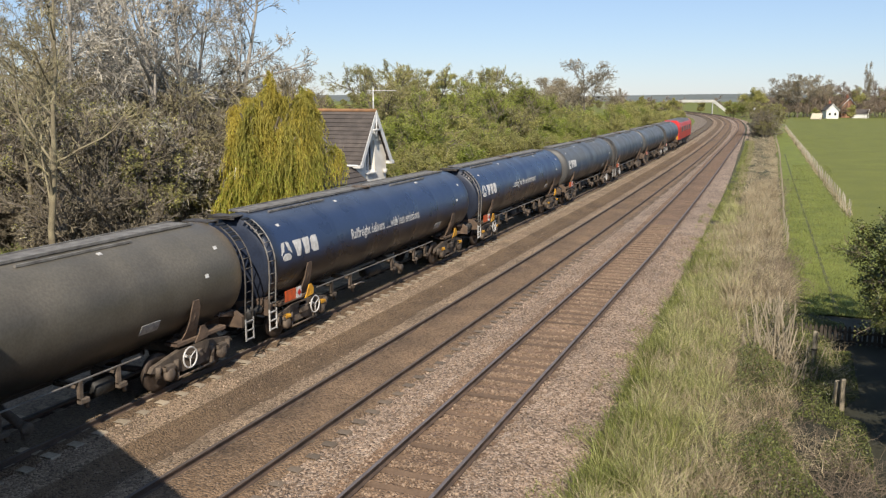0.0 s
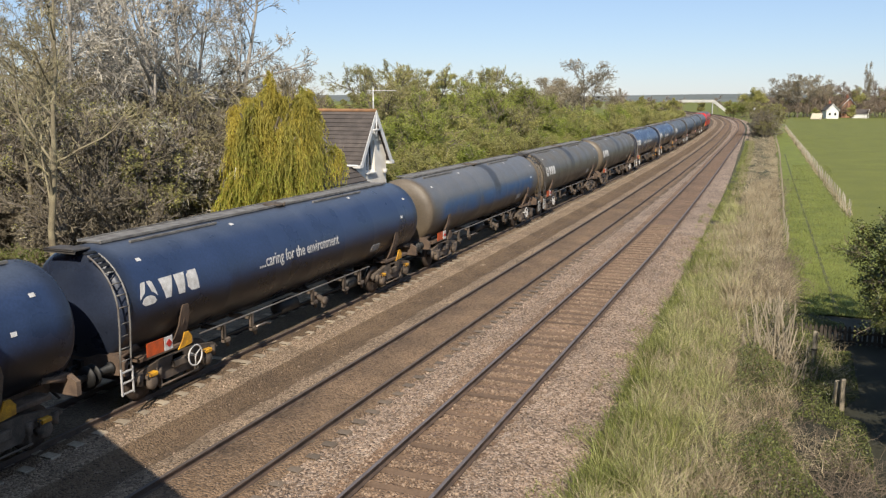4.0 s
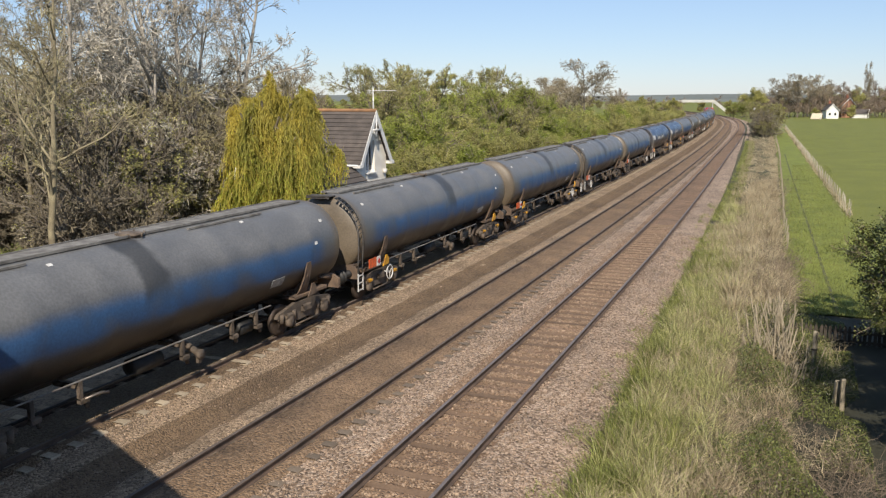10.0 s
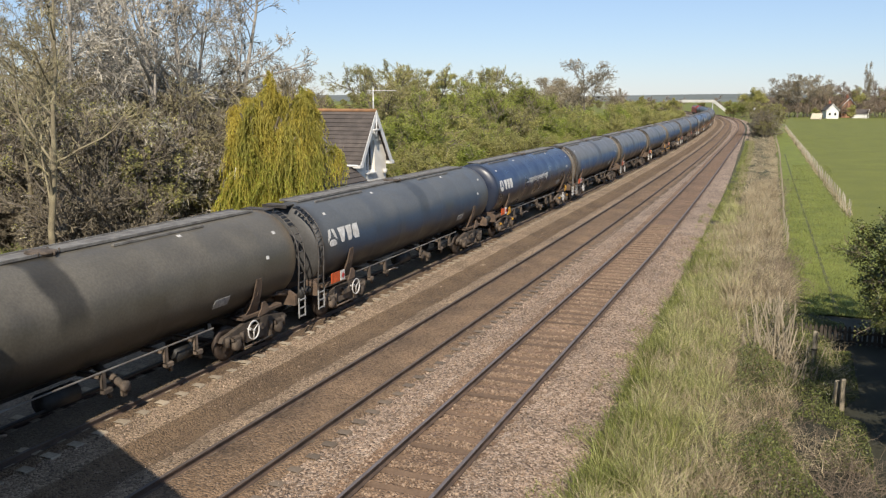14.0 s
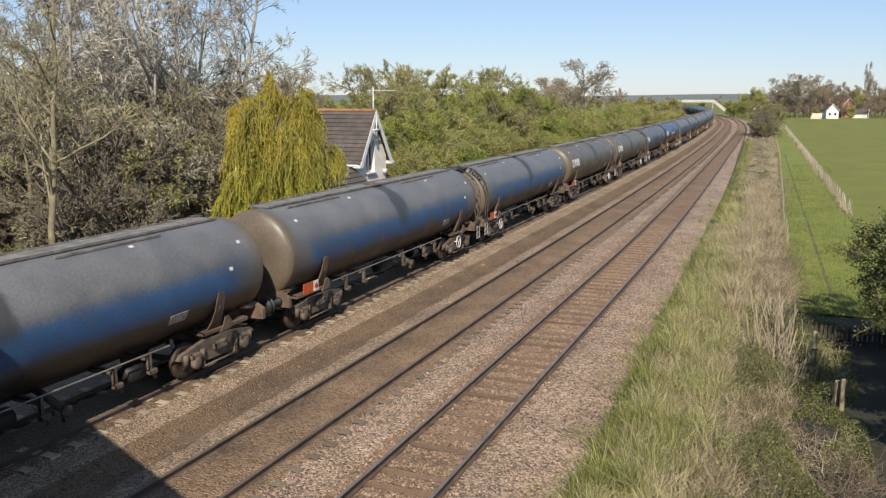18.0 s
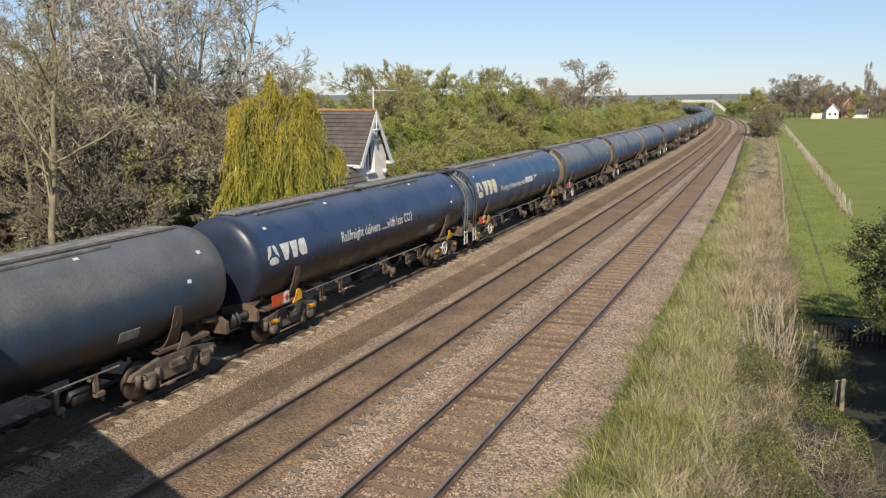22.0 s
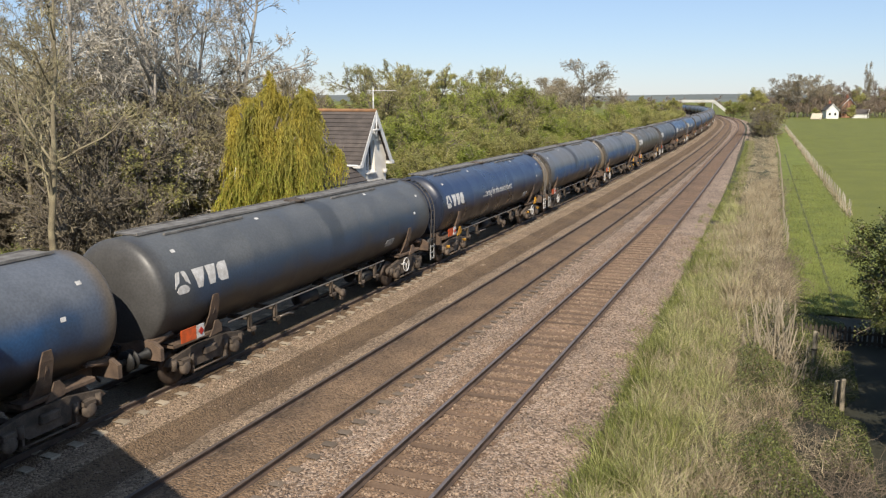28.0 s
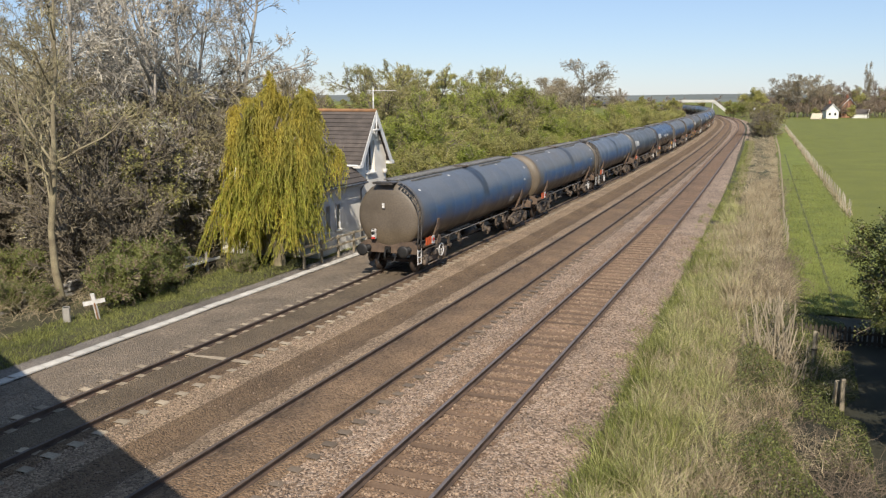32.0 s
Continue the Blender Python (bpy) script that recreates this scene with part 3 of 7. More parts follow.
def gusset_mesh(sx, e):
    """The curved saddle plate from the tank's flank down to the frame."""
    s = Shape()
    y = e * 5.9
    m = Matrix.Translation((0, y - 0.25, 0)) @ Matrix(((1, 0, 0, 0), (0, 0, 1, 0), (0, 1, 0, 0), (0, 0, 0, 1)))
    def P(a):
        return (math.cos(radians(a)) * (TANK_R + 0.015), TANK_Z + math.sin(radians(a)) * (TANK_R + 0.015))
    arc = [P(a) for a in (-12, -22, -32, -42, -52)]
    out = arc + [(0.75, 0.98), (0.96, 0.98), (1.14, 1.28), (1.28, 1.65)]
    s.slab([(sx * x, z) for x, z in out], 0.05, Matrix.Translation((0, 0.22, 0)) @ m)
    pts = [(1.335, 2.06, -0.10), (1.31, 1.85, -0.16), (1.24, 1.55, -0.17), (1.14, 1.28, -0.21), (0.98, 0.98, -0.30)]
    v = [(sx * x, y + d * 1.0, z) for x, z, d in pts] + [(sx * x, y - d * 1.0 , z) for x, z, d in pts]
    v += [(sx * (x - 0.03), y + d, z) for x, z, d in pts] + [(sx * (x - 0.03), y - d, z) for x, z, d in pts]
    f = [(i, i + 1, i + 6, i + 5) for i in range(4)] + [(10 + i, 15 + i, 16 + i, 11 + i) for i in range(4)]
    f += [(0, 5, 15, 10), (4, 14, 19, 9)] + [(i, 10 + i, 11 + i, i + 1) for i in range(4)] + [(5 + i, 6 + i, 16 + i, 15 + i) for i in range(4)]
    s.add(v, f)
    s.box(sx * 0.90, e * 6.35, 1.03, 0.42, 1.9, 0.11, 0.02)
    return s.mesh("saddle", M_FRAME)


def lever_plate_mesh(e, material):
    m = Matrix.Translation((1.33, e * 6.0, 0)) @ Matrix(((0, 0, 1, 0), (1, 0, 0, 0), (0, 1, 0, 0), (0, 0, 0, 1)))
    o = [(-0.24, 1.04), (0.24, 1.08), (0.26, 1.26), (0.14, 1.40), (0.0, 1.40), (-0.08, 1.22)]
    return Shape().slab([(u * 1.0 - 0.02, v) for u, v in o], 0.03, m).mesh("lever_plate", material)


def side_rail_mesh(sx):
    return Shape().box(sx * 1.06, -0.45, 1.10, 0.035, 9.3, 0.036, 0.008).mesh("side_rail", M_PALEPIPE)


def bracket_mesh(sx, y):
    s = Shape()
    s.box(sx * 1.03, y, 0.90, 0.10, 0.12, 0.40, 0.02)
    s.box(sx * 0.7, y, 0.98, 0.7, 0.14, 0.12, 0.02)
    s.box(sx * 1.06, y + 0.05, 0.66, 0.14, 0.26, 0.12, 0.02)
    s.tube([(sx * 1.05, y + 0.1, 0.66), (sx * 1.04, y + 0.16, 0.48)], 0.05, 6)
    return s.mesh("bracket", M_BOGIE)


def brake_gear_mesh():
    s = Shape().lathe([(-0.35, 0.05), (-0.34, 0.2), (0.2, 0.2), (0.24, 0.14), (0.3, 0.05)], 14, "y", (0.75, 3.3, 0.68))
    s.lathe([(-0.5, 0.05), (-0.46, 0.22), (0.46, 0.22), (0.5, 0.05)], 14, "y", (0.55, -0.4, 0.72))
    s.tube([(0.7, -4.6, 0.62), (0.7, 4.6, 0.62)], 0.03, 6)
    s.tube([(-0.6, -4.6, 0.62), (-0.6, 4.6, 0.62)], 0.03, 6)
    s.box(0.98, -2.6, 0.66, 0.12, 0.5, 0.05, 0.01)
    s.box(0, 0, 0.95, 0.5, 9.2, 0.1, 0.01)
    return s.mesh("brake_gear", M_BLACK)


def lever_mesh():
    s = Shape().tube([(1.2, -2.9, 0.74), (1.28, -2.55, 0.78), (1.28, -2.3, 0.72)], 0.028, 6)
    s.tube([(1.18, -2.55, 0.70), (1.28, -2.55, 0.78)], 0.03, 6)
    return s.mesh("brake_lever", M_STEEL)


def discharge_mesh():
    s = Shape().tube([(0.3, 0.9, 1.02), (0.8, 0.9, 0.8), (1.16, 0.9, 0.62)], 0.09, 10)
    s.lathe([(0, 0.13), (0.1, 0.13), (0.11, 0.03)], 12, "x", (1.12, 0.9, 0.63))
    s.box(1.12, 0.9, 0.50, 0.1, 0.16, 0.2, 0.02)
    return s.mesh("discharge_valve", M_BOGIE)


def hand_wheel_mesh(e):
    s = Shape()
    c = (1.30, e * 5.6, 0.72)
    pts = [(c[0], c[1] + 0.25 * math.cos(i * math.pi / 10), c[2] + 0.25 * math.sin(i * math.pi / 10)) for i in range(20)]
    s.tube(pts, 0.021, 6, close=True)
    for j in range(3):
        a = j * math.pi * 2 / 3 + 0.5
        s.tube([c, (c[0], c[1] + 0.25 * math.cos(a), c[2] + 0.25 * math.sin(a))], 0.016, 5)
    s.tube([(1.0, c[1], c[2]), (c[0] + 0.03, c[1], c[2])], 0.03, 6)
    return s.mesh("hand_wheel", M_WHITE)


def clip(o, lim, sign):
    """Cuts a polygon at v = lim, and keeps the side that sign names."""
    out = []
    for i, p in enumerate(o):
        q = o[(i + 1) % len(o)]
        a, b = (p[1] - lim) * sign, (q[1] - lim) * sign
        if a >= 0:
            out.append(p)
        if a * b < 0:
            k = a / (a - b)
            out.append((p[0] + (q[0] - p[0]) * k, lim))
    return out


def curved(outlines, y0, z0, name, material, lift=0.008):
    """Flat shapes (u along the wagon, v up the flank) wrapped on the near flank in narrow slices."""
    s = Shape()
    a0 = math.asin((z0 - TANK_Z) / TANK_R)

    def W(u, v, rr):
        return (math.cos(a0 + v / TANK_R) * rr, y0 + u, TANK_Z + math.sin(a0 + v / TANK_R) * rr)
    for o in outlines:
        v0, v1 = min(v for u, v in o), max(v for u, v in o)
        n = max(1, math.ceil((v1 - v0) / 0.11))
        for i in range(n):
            q = clip(clip(o, v0 + (v1 - v0) * i / n, 1), v0 + (v1 - v0) * (i + 1) / n, -1)
            if len(q) < 3:
                continue
            k = len(q)
            vs = [W(u, v, TANK_R + lift) for u, v in q] + [W(u, v, TANK_R - 0.01) for u, v in q]
            s.add(vs, [tuple(range(k))] + [(j, k + j, k + (j + 1) % k, (j + 1) % k) for j in range(k)])
    return s.mesh(name, material)


def logo_mesh(material, k):
    """A three-armed emblem and three bold blocks, as plain shapes."""
    left = [(0.02, 0.22), (0.16, 0.34), (0.22, 0.36), (0.34, 0.68), (0.20, 0.68), (0.14, 0.62)]
    o = [left, [(0.74 - u, v) for u, v in left], [(0.08, 0.10), (0.18, 0.02), (0.56, 0.02), (0.66, 0.10), (0.58, 0.22), (0.46, 0.27), (0.28, 0.27), (0.16, 0.22)]]
    o += [[(0.88, 0.66), (1.45, 0.66), (1.27, 0.06), (1.06, 0.06)], [(1.52, 0.66), (1.98, 0.66), (1.88, 0.06), (1.62, 0.06)]]
    o += [[(2.52, 0.66), (2.20, 0.66), (2.06, 0.54), (2.06, 0.18), (2.20, 0.06), (2.55, 0.06)]]
    return [curved([[(u * k, v * k) for u, v in q]], 0, TANK_Z - 0.02, "emblem" if i == 0 else "emblem_piece", material) for i, q in enumerate(o)]


def text_mesh(words, size, width):
    """Words in the built-in font, drawn in to a given width and wrapped on the flank."""
    cu = bpy.data.curves.new("words", "FONT")
    cu.body, cu.size, cu.resolution_u, cu.offset = words, size, 2, 0.006
    ob = new("words", cu)
    dg = bpy.context.evaluated_depsgraph_get()
    me = bpy.data.meshes.new_from_object(ob.evaluated_get(dg))
    bpy.data.objects.remove(ob)
    a0 = math.asin(0.02 / TANK_R)
    k = width / max(v.co.x for v in me.vertices)
    for v in me.vertices:
        v.co.x *= k
        a = a0 + v.co.y / TANK_R
        v.co = Vector((math.cos(a) * (TANK_R + 0.012), v.co.x, TANK_Z + math.sin(a) * (TANK_R + 0.012)))
    me.materials.clear()
    me.materials.append(M_WHITE)
    me.name = "slogan"
    return me


def bars_mesh(lens, h, y0, z0, name, material, gap=0.08):
    o, u = [], 0
    for w in lens:
        o.append([(u, 0), (u + w, 0), (u + w, h), (u, h)])
        u += w + gap
    return curved(o, y0, z0, name, material)


def plate_mesh(name, y, z, w, h, material, t=0.02, x=1.34):
    return Shape().box(x, y, z, t, w, h, 0.004).mesh(name, material)


def hazard_diamond():
    s = Shape()
    s.slab([(0, -0.10), (0.10, 0), (0, 0.10), (-0.10, 0)], 0.008, Matrix.Translation((1.373, -6.60, 1.30)) @ Matrix(((0, 0, 1, 0), (1, 0, 0, 0), (0, 1, 0, 0), (0, 0, 0, 1))))
    return s.mesh("hazard_diamond", M_RED)


SLOGANS = {"freight": "......supporting greener freight", "nature": "....caring for the environment",
           "carbon": "Railfreight delivers ......with less CO2", "fumes": "Railfreight delivers ......with less emissions"}
COLOURS = {"grey": "dusty brown-grey", "band": "grimy grey-blue", "wash": "washed-out dull blue", "slate": "dull slate grey", "navy": "clean navy blue", "blue": "mid blue"}


def wagon(kind, ladder, logo=None, slogan=None, yellow=False, tail=False):
    """A bogie tank wagon, its origin on the rails at its middle, facing +y. ladder: the end (-1 rear, 1 front) that has it."""
    w = thing("tank_wagon", "%s bogie tank wagon%s" % (COLOURS[kind], ", white emblem" if logo == "white" else ", cream emblem" if logo else ""), "tank wagon", group="wagons of the tank train")
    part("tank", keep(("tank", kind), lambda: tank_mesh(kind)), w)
    part("walkway", keep("walk", walkway_mesh), w, "grey steel walkway grating")
    part("hatch_lid", keep("hatch", hatch_mesh), w)
    part("ladder", keep(("lad", ladder, kind == "navy"), lambda: ladder_mesh(ladder, M_PALEPIPE if kind == "navy" else M_LADDER)), w, "narrow steel ladder")
    part("end_platform", keep(("hoop", ladder), lambda: hoop_mesh(ladder)), w)
    for d in (42, 48, 54, 60, 66):
        part("step", keep(("step", ladder, d), lambda: step_mesh(ladder, d)), w)
    pale = yellow or tail
    part("ladder_foot", keep(("foot", ladder, pale), lambda: ladder_foot_mesh(ladder, M_WHITE if pale else M_DATA)), w, "white painted ladder foot" if pale else "")
    for e in (-1, 1):
        part("headstock", keep(("head", e), lambda: headstock_mesh(e)), w, "rust-brown headstock")
        part("coupling", keep(("coup", e), lambda: coupling_mesh(e)), w)
        for x in (-0.865, 0.865):
            part("buffer", keep(("buf", x, e), lambda: buffer_mesh(x, e)), w, "black round buffer")
        for sx in (-1, 1):
            part("saddle", keep(("gus", sx, e), lambda: gusset_mesh(sx, e)), w)
        b = part("bogie", keep("bolster", bolster_mesh), w, "grimy two-axle bogie", pose(0, e * 6.0, 0))
        for sx in (-1, 1):
            part("side_frame", keep(("sf", sx), lambda: side_frame_mesh(sx)), b)
        for y in (-1.0, 1.0):
            part("wheelset", keep("ws", wheelset_mesh), b, "", pose(0, y, 0.46))
        part("lever_plate", keep(("lev", e, yellow), lambda: lever_plate_mesh(e, M_YELLOW if yellow else M_FRAME)), w, "yellow painted plate" if yellow else "rusty brown plate")
        if yellow:
            for y in (-1.0, 1.0):
                part("axlebox_plate", keep(("axp", e, y), lambda: Shape().box(1.19, y, 0.66, 0.14, 0.26, 0.10, 0.02).mesh("axlebox_plate", M_YELLOW)), b, "yellow painted axlebox plate")
    part("side_rail", keep("rail1", lambda: side_rail_mesh(1)), w)
    part("side_rail", keep("rail-1", lambda: side_rail_mesh(-1)), w)
    for y in (-4.1, -2.85, 0.4, 2.4, 3.5):
        part("bracket", keep(("br", y), lambda: bracket_mesh(1, y)), w)
    part("brake_gear", keep("gear", brake_gear_mesh), w)
    part("brake_lever", keep("lever", lever_mesh), w, "bright steel lever")
    part("discharge_valve", keep("valve", discharge_mesh), w)
    part("hand_wheel", keep(("hw", ladder), lambda: hand_wheel_mesh(ladder)), w, "white brake hand wheel")
    part("hazard_panel", keep("haz", lambda: plate_mesh("hazard_panel", -7.03, 1.30, 0.56, 0.32, M_ORANGE)), w, "orange hazard panel")
    part("placard", keep("plac", lambda: plate_mesh("placard", -6.60, 1.30, 0.27, 0.32, M_WHITE, x=1.355)), w, "white placard with a red diamond")
    part("hazard_diamond", keep("diam", hazard_diamond), w)
    part("data_plate", keep("data", lambda: curved([[(0, 0), (0.62, 0), (0.62, 0.26), (0, 0.26)]], 4.08, 1.62, "data_plate", M_DATA)), w, "pale data plate")
    for y, z in ((-7.0, 3.25), (7.0, 3.1), (6.3, 2.52), (-3.0, 3.5), (3.6, 3.5)):
        part("sticker", keep(("st", y), lambda: curved([[(0, 0), (0.13, 0), (0.13, 0.09), (0, 0.09)]], y, z, "sticker", M_WHITE)), w, "small white sticker")
    if logo:
        pieces = keep(("logo", logo), lambda: logo_mesh(M_CREAM if logo == "cream" else M_WHITE, 1.1 if logo == "cream" else 0.80))
        first = part("emblem", pieces[0], w, logo + " emblem with bold blocks", pose(0, -7.40, 0))
        for me in pieces[1:]:
            part("emblem_piece", me, first)
    if slogan in SLOGANS:
        part("slogan", keep(("text", slogan), lambda: text_mesh(SLOGANS[slogan], 0.46, 4.4 if slogan in ("freight", "nature") else 5.5)), w, "white slogan lettering", pose(0, -2.82 if slogan in ("freight", "nature") else -3.24, 0))
    elif slogan == "partner":
        part("slogan", keep(("text", slogan), lambda: text_mesh("Working in Partnership with", 0.40, 4.1)), w, "pale slogan lettering", pose(0, -4.04, 0))
        part("name_bar", keep("pb2", lambda: bars_mesh([1.36], 0.30, 0.28, TANK_Z + 0.03, "name_bar", M_WHITE)), w, "white name as a plain bar")
        part("arrow", keep("pb3", lambda: curved([[(0, 0.02), (0.88, 0.20), (0.0, 0.24), (0.30, 0.14)]], 1.78, TANK_Z + 0.10, "arrow", M_WHITE)), w, "white arrow")
    if tail:
        lamp = part("tail_lamp", Shape().box(-0.55, -8.06, 1.62, 0.2, 0.14, 0.40, 0.04).mesh("tail_lamp", M_WHITE), w, "white tail lamp with a red lens")
        part("lens", Shape().lathe([(0, 0.07), (0.02, 0.07), (0.03, 0.03)], 14, "y", (0, 0, 0)).mesh("lens", M_BLACK), lamp, "dark round lens", pose(-0.55, -8.15, 1.66))
        part("stripe", Shape().box(-0.55, -8.135, 1.47, 0.16, 0.012, 0.08).mesh("stripe", M_RED), lamp, "red stripe")
        part("end_label", Shape().box(-0.1, -8.12, 2.75, 0.10, 0.02, 0.18).mesh("end_label", M_WHITE), w, "small white label")
    return w


# kind, ladder end, emblem, slogan, yellow plates: from the locomotive to the tail
CONSIST = [
    ("slate", -1), ("slate", 1), ("slate", -1), ("slate", 1, "white"), ("navy", -1, "white", "nature", True), ("navy", -1, "white", "fumes", True),
    ("grey", 1, "white"), ("grey", -1, "white"), ("band", 1), ("navy", -1, "white", "nature", True), ("navy", -1, "white", "carbon", True),
    ("band", 1), ("band", -1), ("band", 1, None, None, True), ("band", -1, None, None, True), ("band", -1), ("band", -1),
    ("navy", 1, "white", "freight", True), ("slate", -1, "white"), ("grey", 1, "white"), ("grey", 1, "white"), ("band", -1), ("band", 1), ("band", -1),
    ("band", -1), ("blue", -1, "cream", "partner", True), ("navy", 1, "white", "carbon", True), ("slate", -1, "white"), ("grey", 1, "white", None, True),
    ("band", -1, None, None, True), ("band", -1), ("navy", 1, "white", "nature", True), ("slate", 1, "white"), ("wash", -1), ("band", 1), ("wash", -1, None, None, False, True)]
LEAD = 5                # wagons ahead of the first one that passes close by
WAGONS = [wagon(*c) for c in CONSIST]
GAP = 17.07


def travel(t):
    """How far along the far track the train has come, in metres."""
    lag = (0.58, 0.61, 0.62, 0.58, 0.56, 0.54, 0.51, 0.45, 0.36, 0.22, 0.17, 0.13, 0.10, 0.11, 0.14, 0.20, 0.28, 0.37, 0.48, 0.54, 0.57, 0.61, 0.65, 0.60, 0.48, 0.33, 0.20, 0.08, 0.03, 0.08, 0.18, 0.50, 0.70)
    i = min(31, int(t))
    return 27.03 + 15.432 * t + 0.05967 * t * t - 0.0010 * t ** 3 + lag[i] + (lag[i + 1] - lag[i]) * (t - i)


def seat(d, half=6.15):
    """The pose of a vehicle whose middle is d metres along the track, on bogies half apart."""
    a, b = on_track(d - half)[0], on_track(d + half)[0]
    return Matrix.Translation((a + b) / 2) @ Matrix.Rotation(math.atan2(-(b - a).x, (b - a).y), 4, "Z")

# ---- locomotive at the head ----
M_LOCO_RED = mat("loco_red", (0.62, 0.03, 0.025), 0.4, 0, (0.48, 0.03, 0.022), 2, 40, 0.05)
M_LOCO_GREY = mat("loco_roof_grey", (0.16, 0.16, 0.165), 0.7, 0, (0.09, 0.09, 0.09), 2, 40, 0.1)


def locomotive():
    t = thing("locomotive", "red six-axle diesel freight locomotive with a grey roof", "locomotive")
    sec = [(-1.32, 1.15), (1.32, 1.15), (1.34, 2.9), (1.22, 3.35), (0.75, 3.72), (-0.75, 3.72), (-1.22, 3.35), (-1.34, 2.9)]
    ends = [(-10.3, 0.94, 0.80), (-9.6, 1.0, 1.0), (9.6, 1.0, 1.0), (10.3, 0.94, 0.80)]
    v, f = [], []
    for y, kx, kz in ends:
        v += [(x * kx, y, 1.15 + (z - 1.15) * kz) for x, z in sec]
    for i in range(3):
        f += [(i * 8 + j, i * 8 + (j + 1) % 8, i * 8 + 8 + (j + 1) % 8, i * 8 + 8 + j) for j in range(8)]
    f += [tuple(range(8)), tuple(range(24, 32))]
    part("body", Shape().add(v, f).mesh("body", M_LOCO_RED), t, "red body")
    part("roof", Shape().slab([(-1.16, 3.42), (1.16, 3.42), (0.72, 3.76), (-0.72, 3.76)], 17.0, pose(0, 8.5, 0, 90)).mesh("roof", M_LOCO_GREY), t, "grey roof")
    part("underframe", Shape().box(0, 0, 1.05, 2.5, 20.4, 0.25, 0.03).box(0, 0, 0.65, 2.3, 4.6, 0.7, 0.08).mesh("underframe", M_BLACK), t)
    for e in (-1, 1):
        part("warning_panel", Shape().box(0, e * 10.32, 1.62, 2.3, 0.05, 0.85, 0.02).mesh("warning_panel", M_YELLOW), t, "yellow cab end")
        part("windscreen", Shape().box(0, e * 10.12, 2.65, 2.0, 0.06, 0.6, 0.02).mesh("windscreen", M_BLACK), t, "", pose(0, 0, 0))
        for x in (-0.865, 0.865):
            part("buffer", keep(("lbuf", x, e), lambda: buffer_mesh(x, e)), t, "", pose(0, e * 2.35, 0))
            part("tail_light", Shape().lathe([(0, 0.09), (0.03, 0.08), (0.04, 0.02)], 12, "y").mesh("tail_light", M_RED), t, "", pose(x, e * 10.36, 1.45))
        b = part("bogie", Shape().box(0, 0, 0.75, 2.3, 4.4, 0.35, 0.05).box(1.12, 0, 0.62, 0.18, 4.6, 0.4, 0.05).box(-1.12, 0, 0.62, 0.18, 4.6, 0.4, 0.05).mesh("bogie", M_BOGIE), t, "three-axle bogie", pose(0, e * 6.4, 0))
        for y in (-1.9, 0, 1.9):
            part("wheelset", keep("ws", wheelset_mesh), b, "", pose(0, y, 0.46))
    for y in (-6, -2, 2, 6):
        part("grille", Shape().box(1.345, y, 2.5, 0.03, 2.2, 0.7, 0.01).mesh("grille", M_LOCO_GREY), t)
    return t


LOCO = locomotive()

# ---- plants ----
M_BARK = mat("bark_grey", (0.22, 0.19, 0.15), 0.95, 0, (0.12, 0.10, 0.08), 3, 25, 0.6, 0.35, 0.03)
M_BARK_PALE = mat("bark_lichen", (0.30, 0.26, 0.16), 0.95, 0, (0.17, 0.14, 0.09), 2.2, 25, 0.6, 0.3, 0.03)
M_TWIG = mat("twigs_grey", (0.46, 0.425, 0.355), 0.9, 0, (0.32, 0.29, 0.235), 0.9, 8, 0, 0.2, rand=0.2, island=0.45)
M_TWIG_OLIVE = mat("twigs_olive", (0.32, 0.285, 0.15), 0.9, 0, (0.23, 0.195, 0.115), 0.7, 8, 0, 0.2, rand=0.2, island=0.45)
M_BARK_BIRCH = mat("bark_birch", (0.42, 0.385, 0.33), 0.95, 0, (0.26, 0.235, 0.20), 3, 25, 0.4, 0.35, 0.02)
M_TWIG_DUN = mat("twigs_dun", (0.215, 0.185, 0.125), 0.9, 0, (0.15, 0.125, 0.085), 0.7, 8, 0, 0.2, rand=0.2, island=0.45)
M_TWIG_TAN = mat("twigs_tan", (0.36, 0.305, 0.205), 0.9, 0, (0.25, 0.21, 0.14), 0.7, 8, 0, 0.2, rand=0.2, island=0.45)
M_TWIG_BROWN = mat("twigs_brown", (0.32, 0.245, 0.175), 0.9, 0, (0.22, 0.165, 0.12), 0.7, 8, 0, 0.2, rand=0.2, island=0.4)
M_WILLOW = mat("willow_leaf", (0.54, 0.43, 0.07), 0.7, 0, (0.30, 0.285, 0.055), 0.8, 6, 0, 0.2, trans=0.35, island=0.35)
M_WILLOW_LOW = mat("willow_leaf_green", (0.43, 0.43, 0.055), 0.7, 0, (0.26, 0.29, 0.04), 0.8, 6, 0, 0.2, trans=0.35, island=0.4)
M_LEAF = mat("leaf_spring", (0.36, 0.40, 0.08), 0.7, 0, (0.22, 0.26, 0.052), 0.6, 5, 0, 0.25, rand=0.22, trans=0.36, island=0.4)
M_LEAF_OLIVE = mat("leaf_olive", (0.44, 0.42, 0.14), 0.75, 0, (0.30, 0.29, 0.10), 0.6, 5, 0, 0.25, rand=0.2, trans=0.38, island=0.4)
M_LEAF_MID = mat("leaf_mid", (0.26, 0.28, 0.075), 0.6, 0, (0.16, 0.185, 0.05), 0.8, 5, 0, 0.25, rand=0.2, trans=0.25, island=0.35)
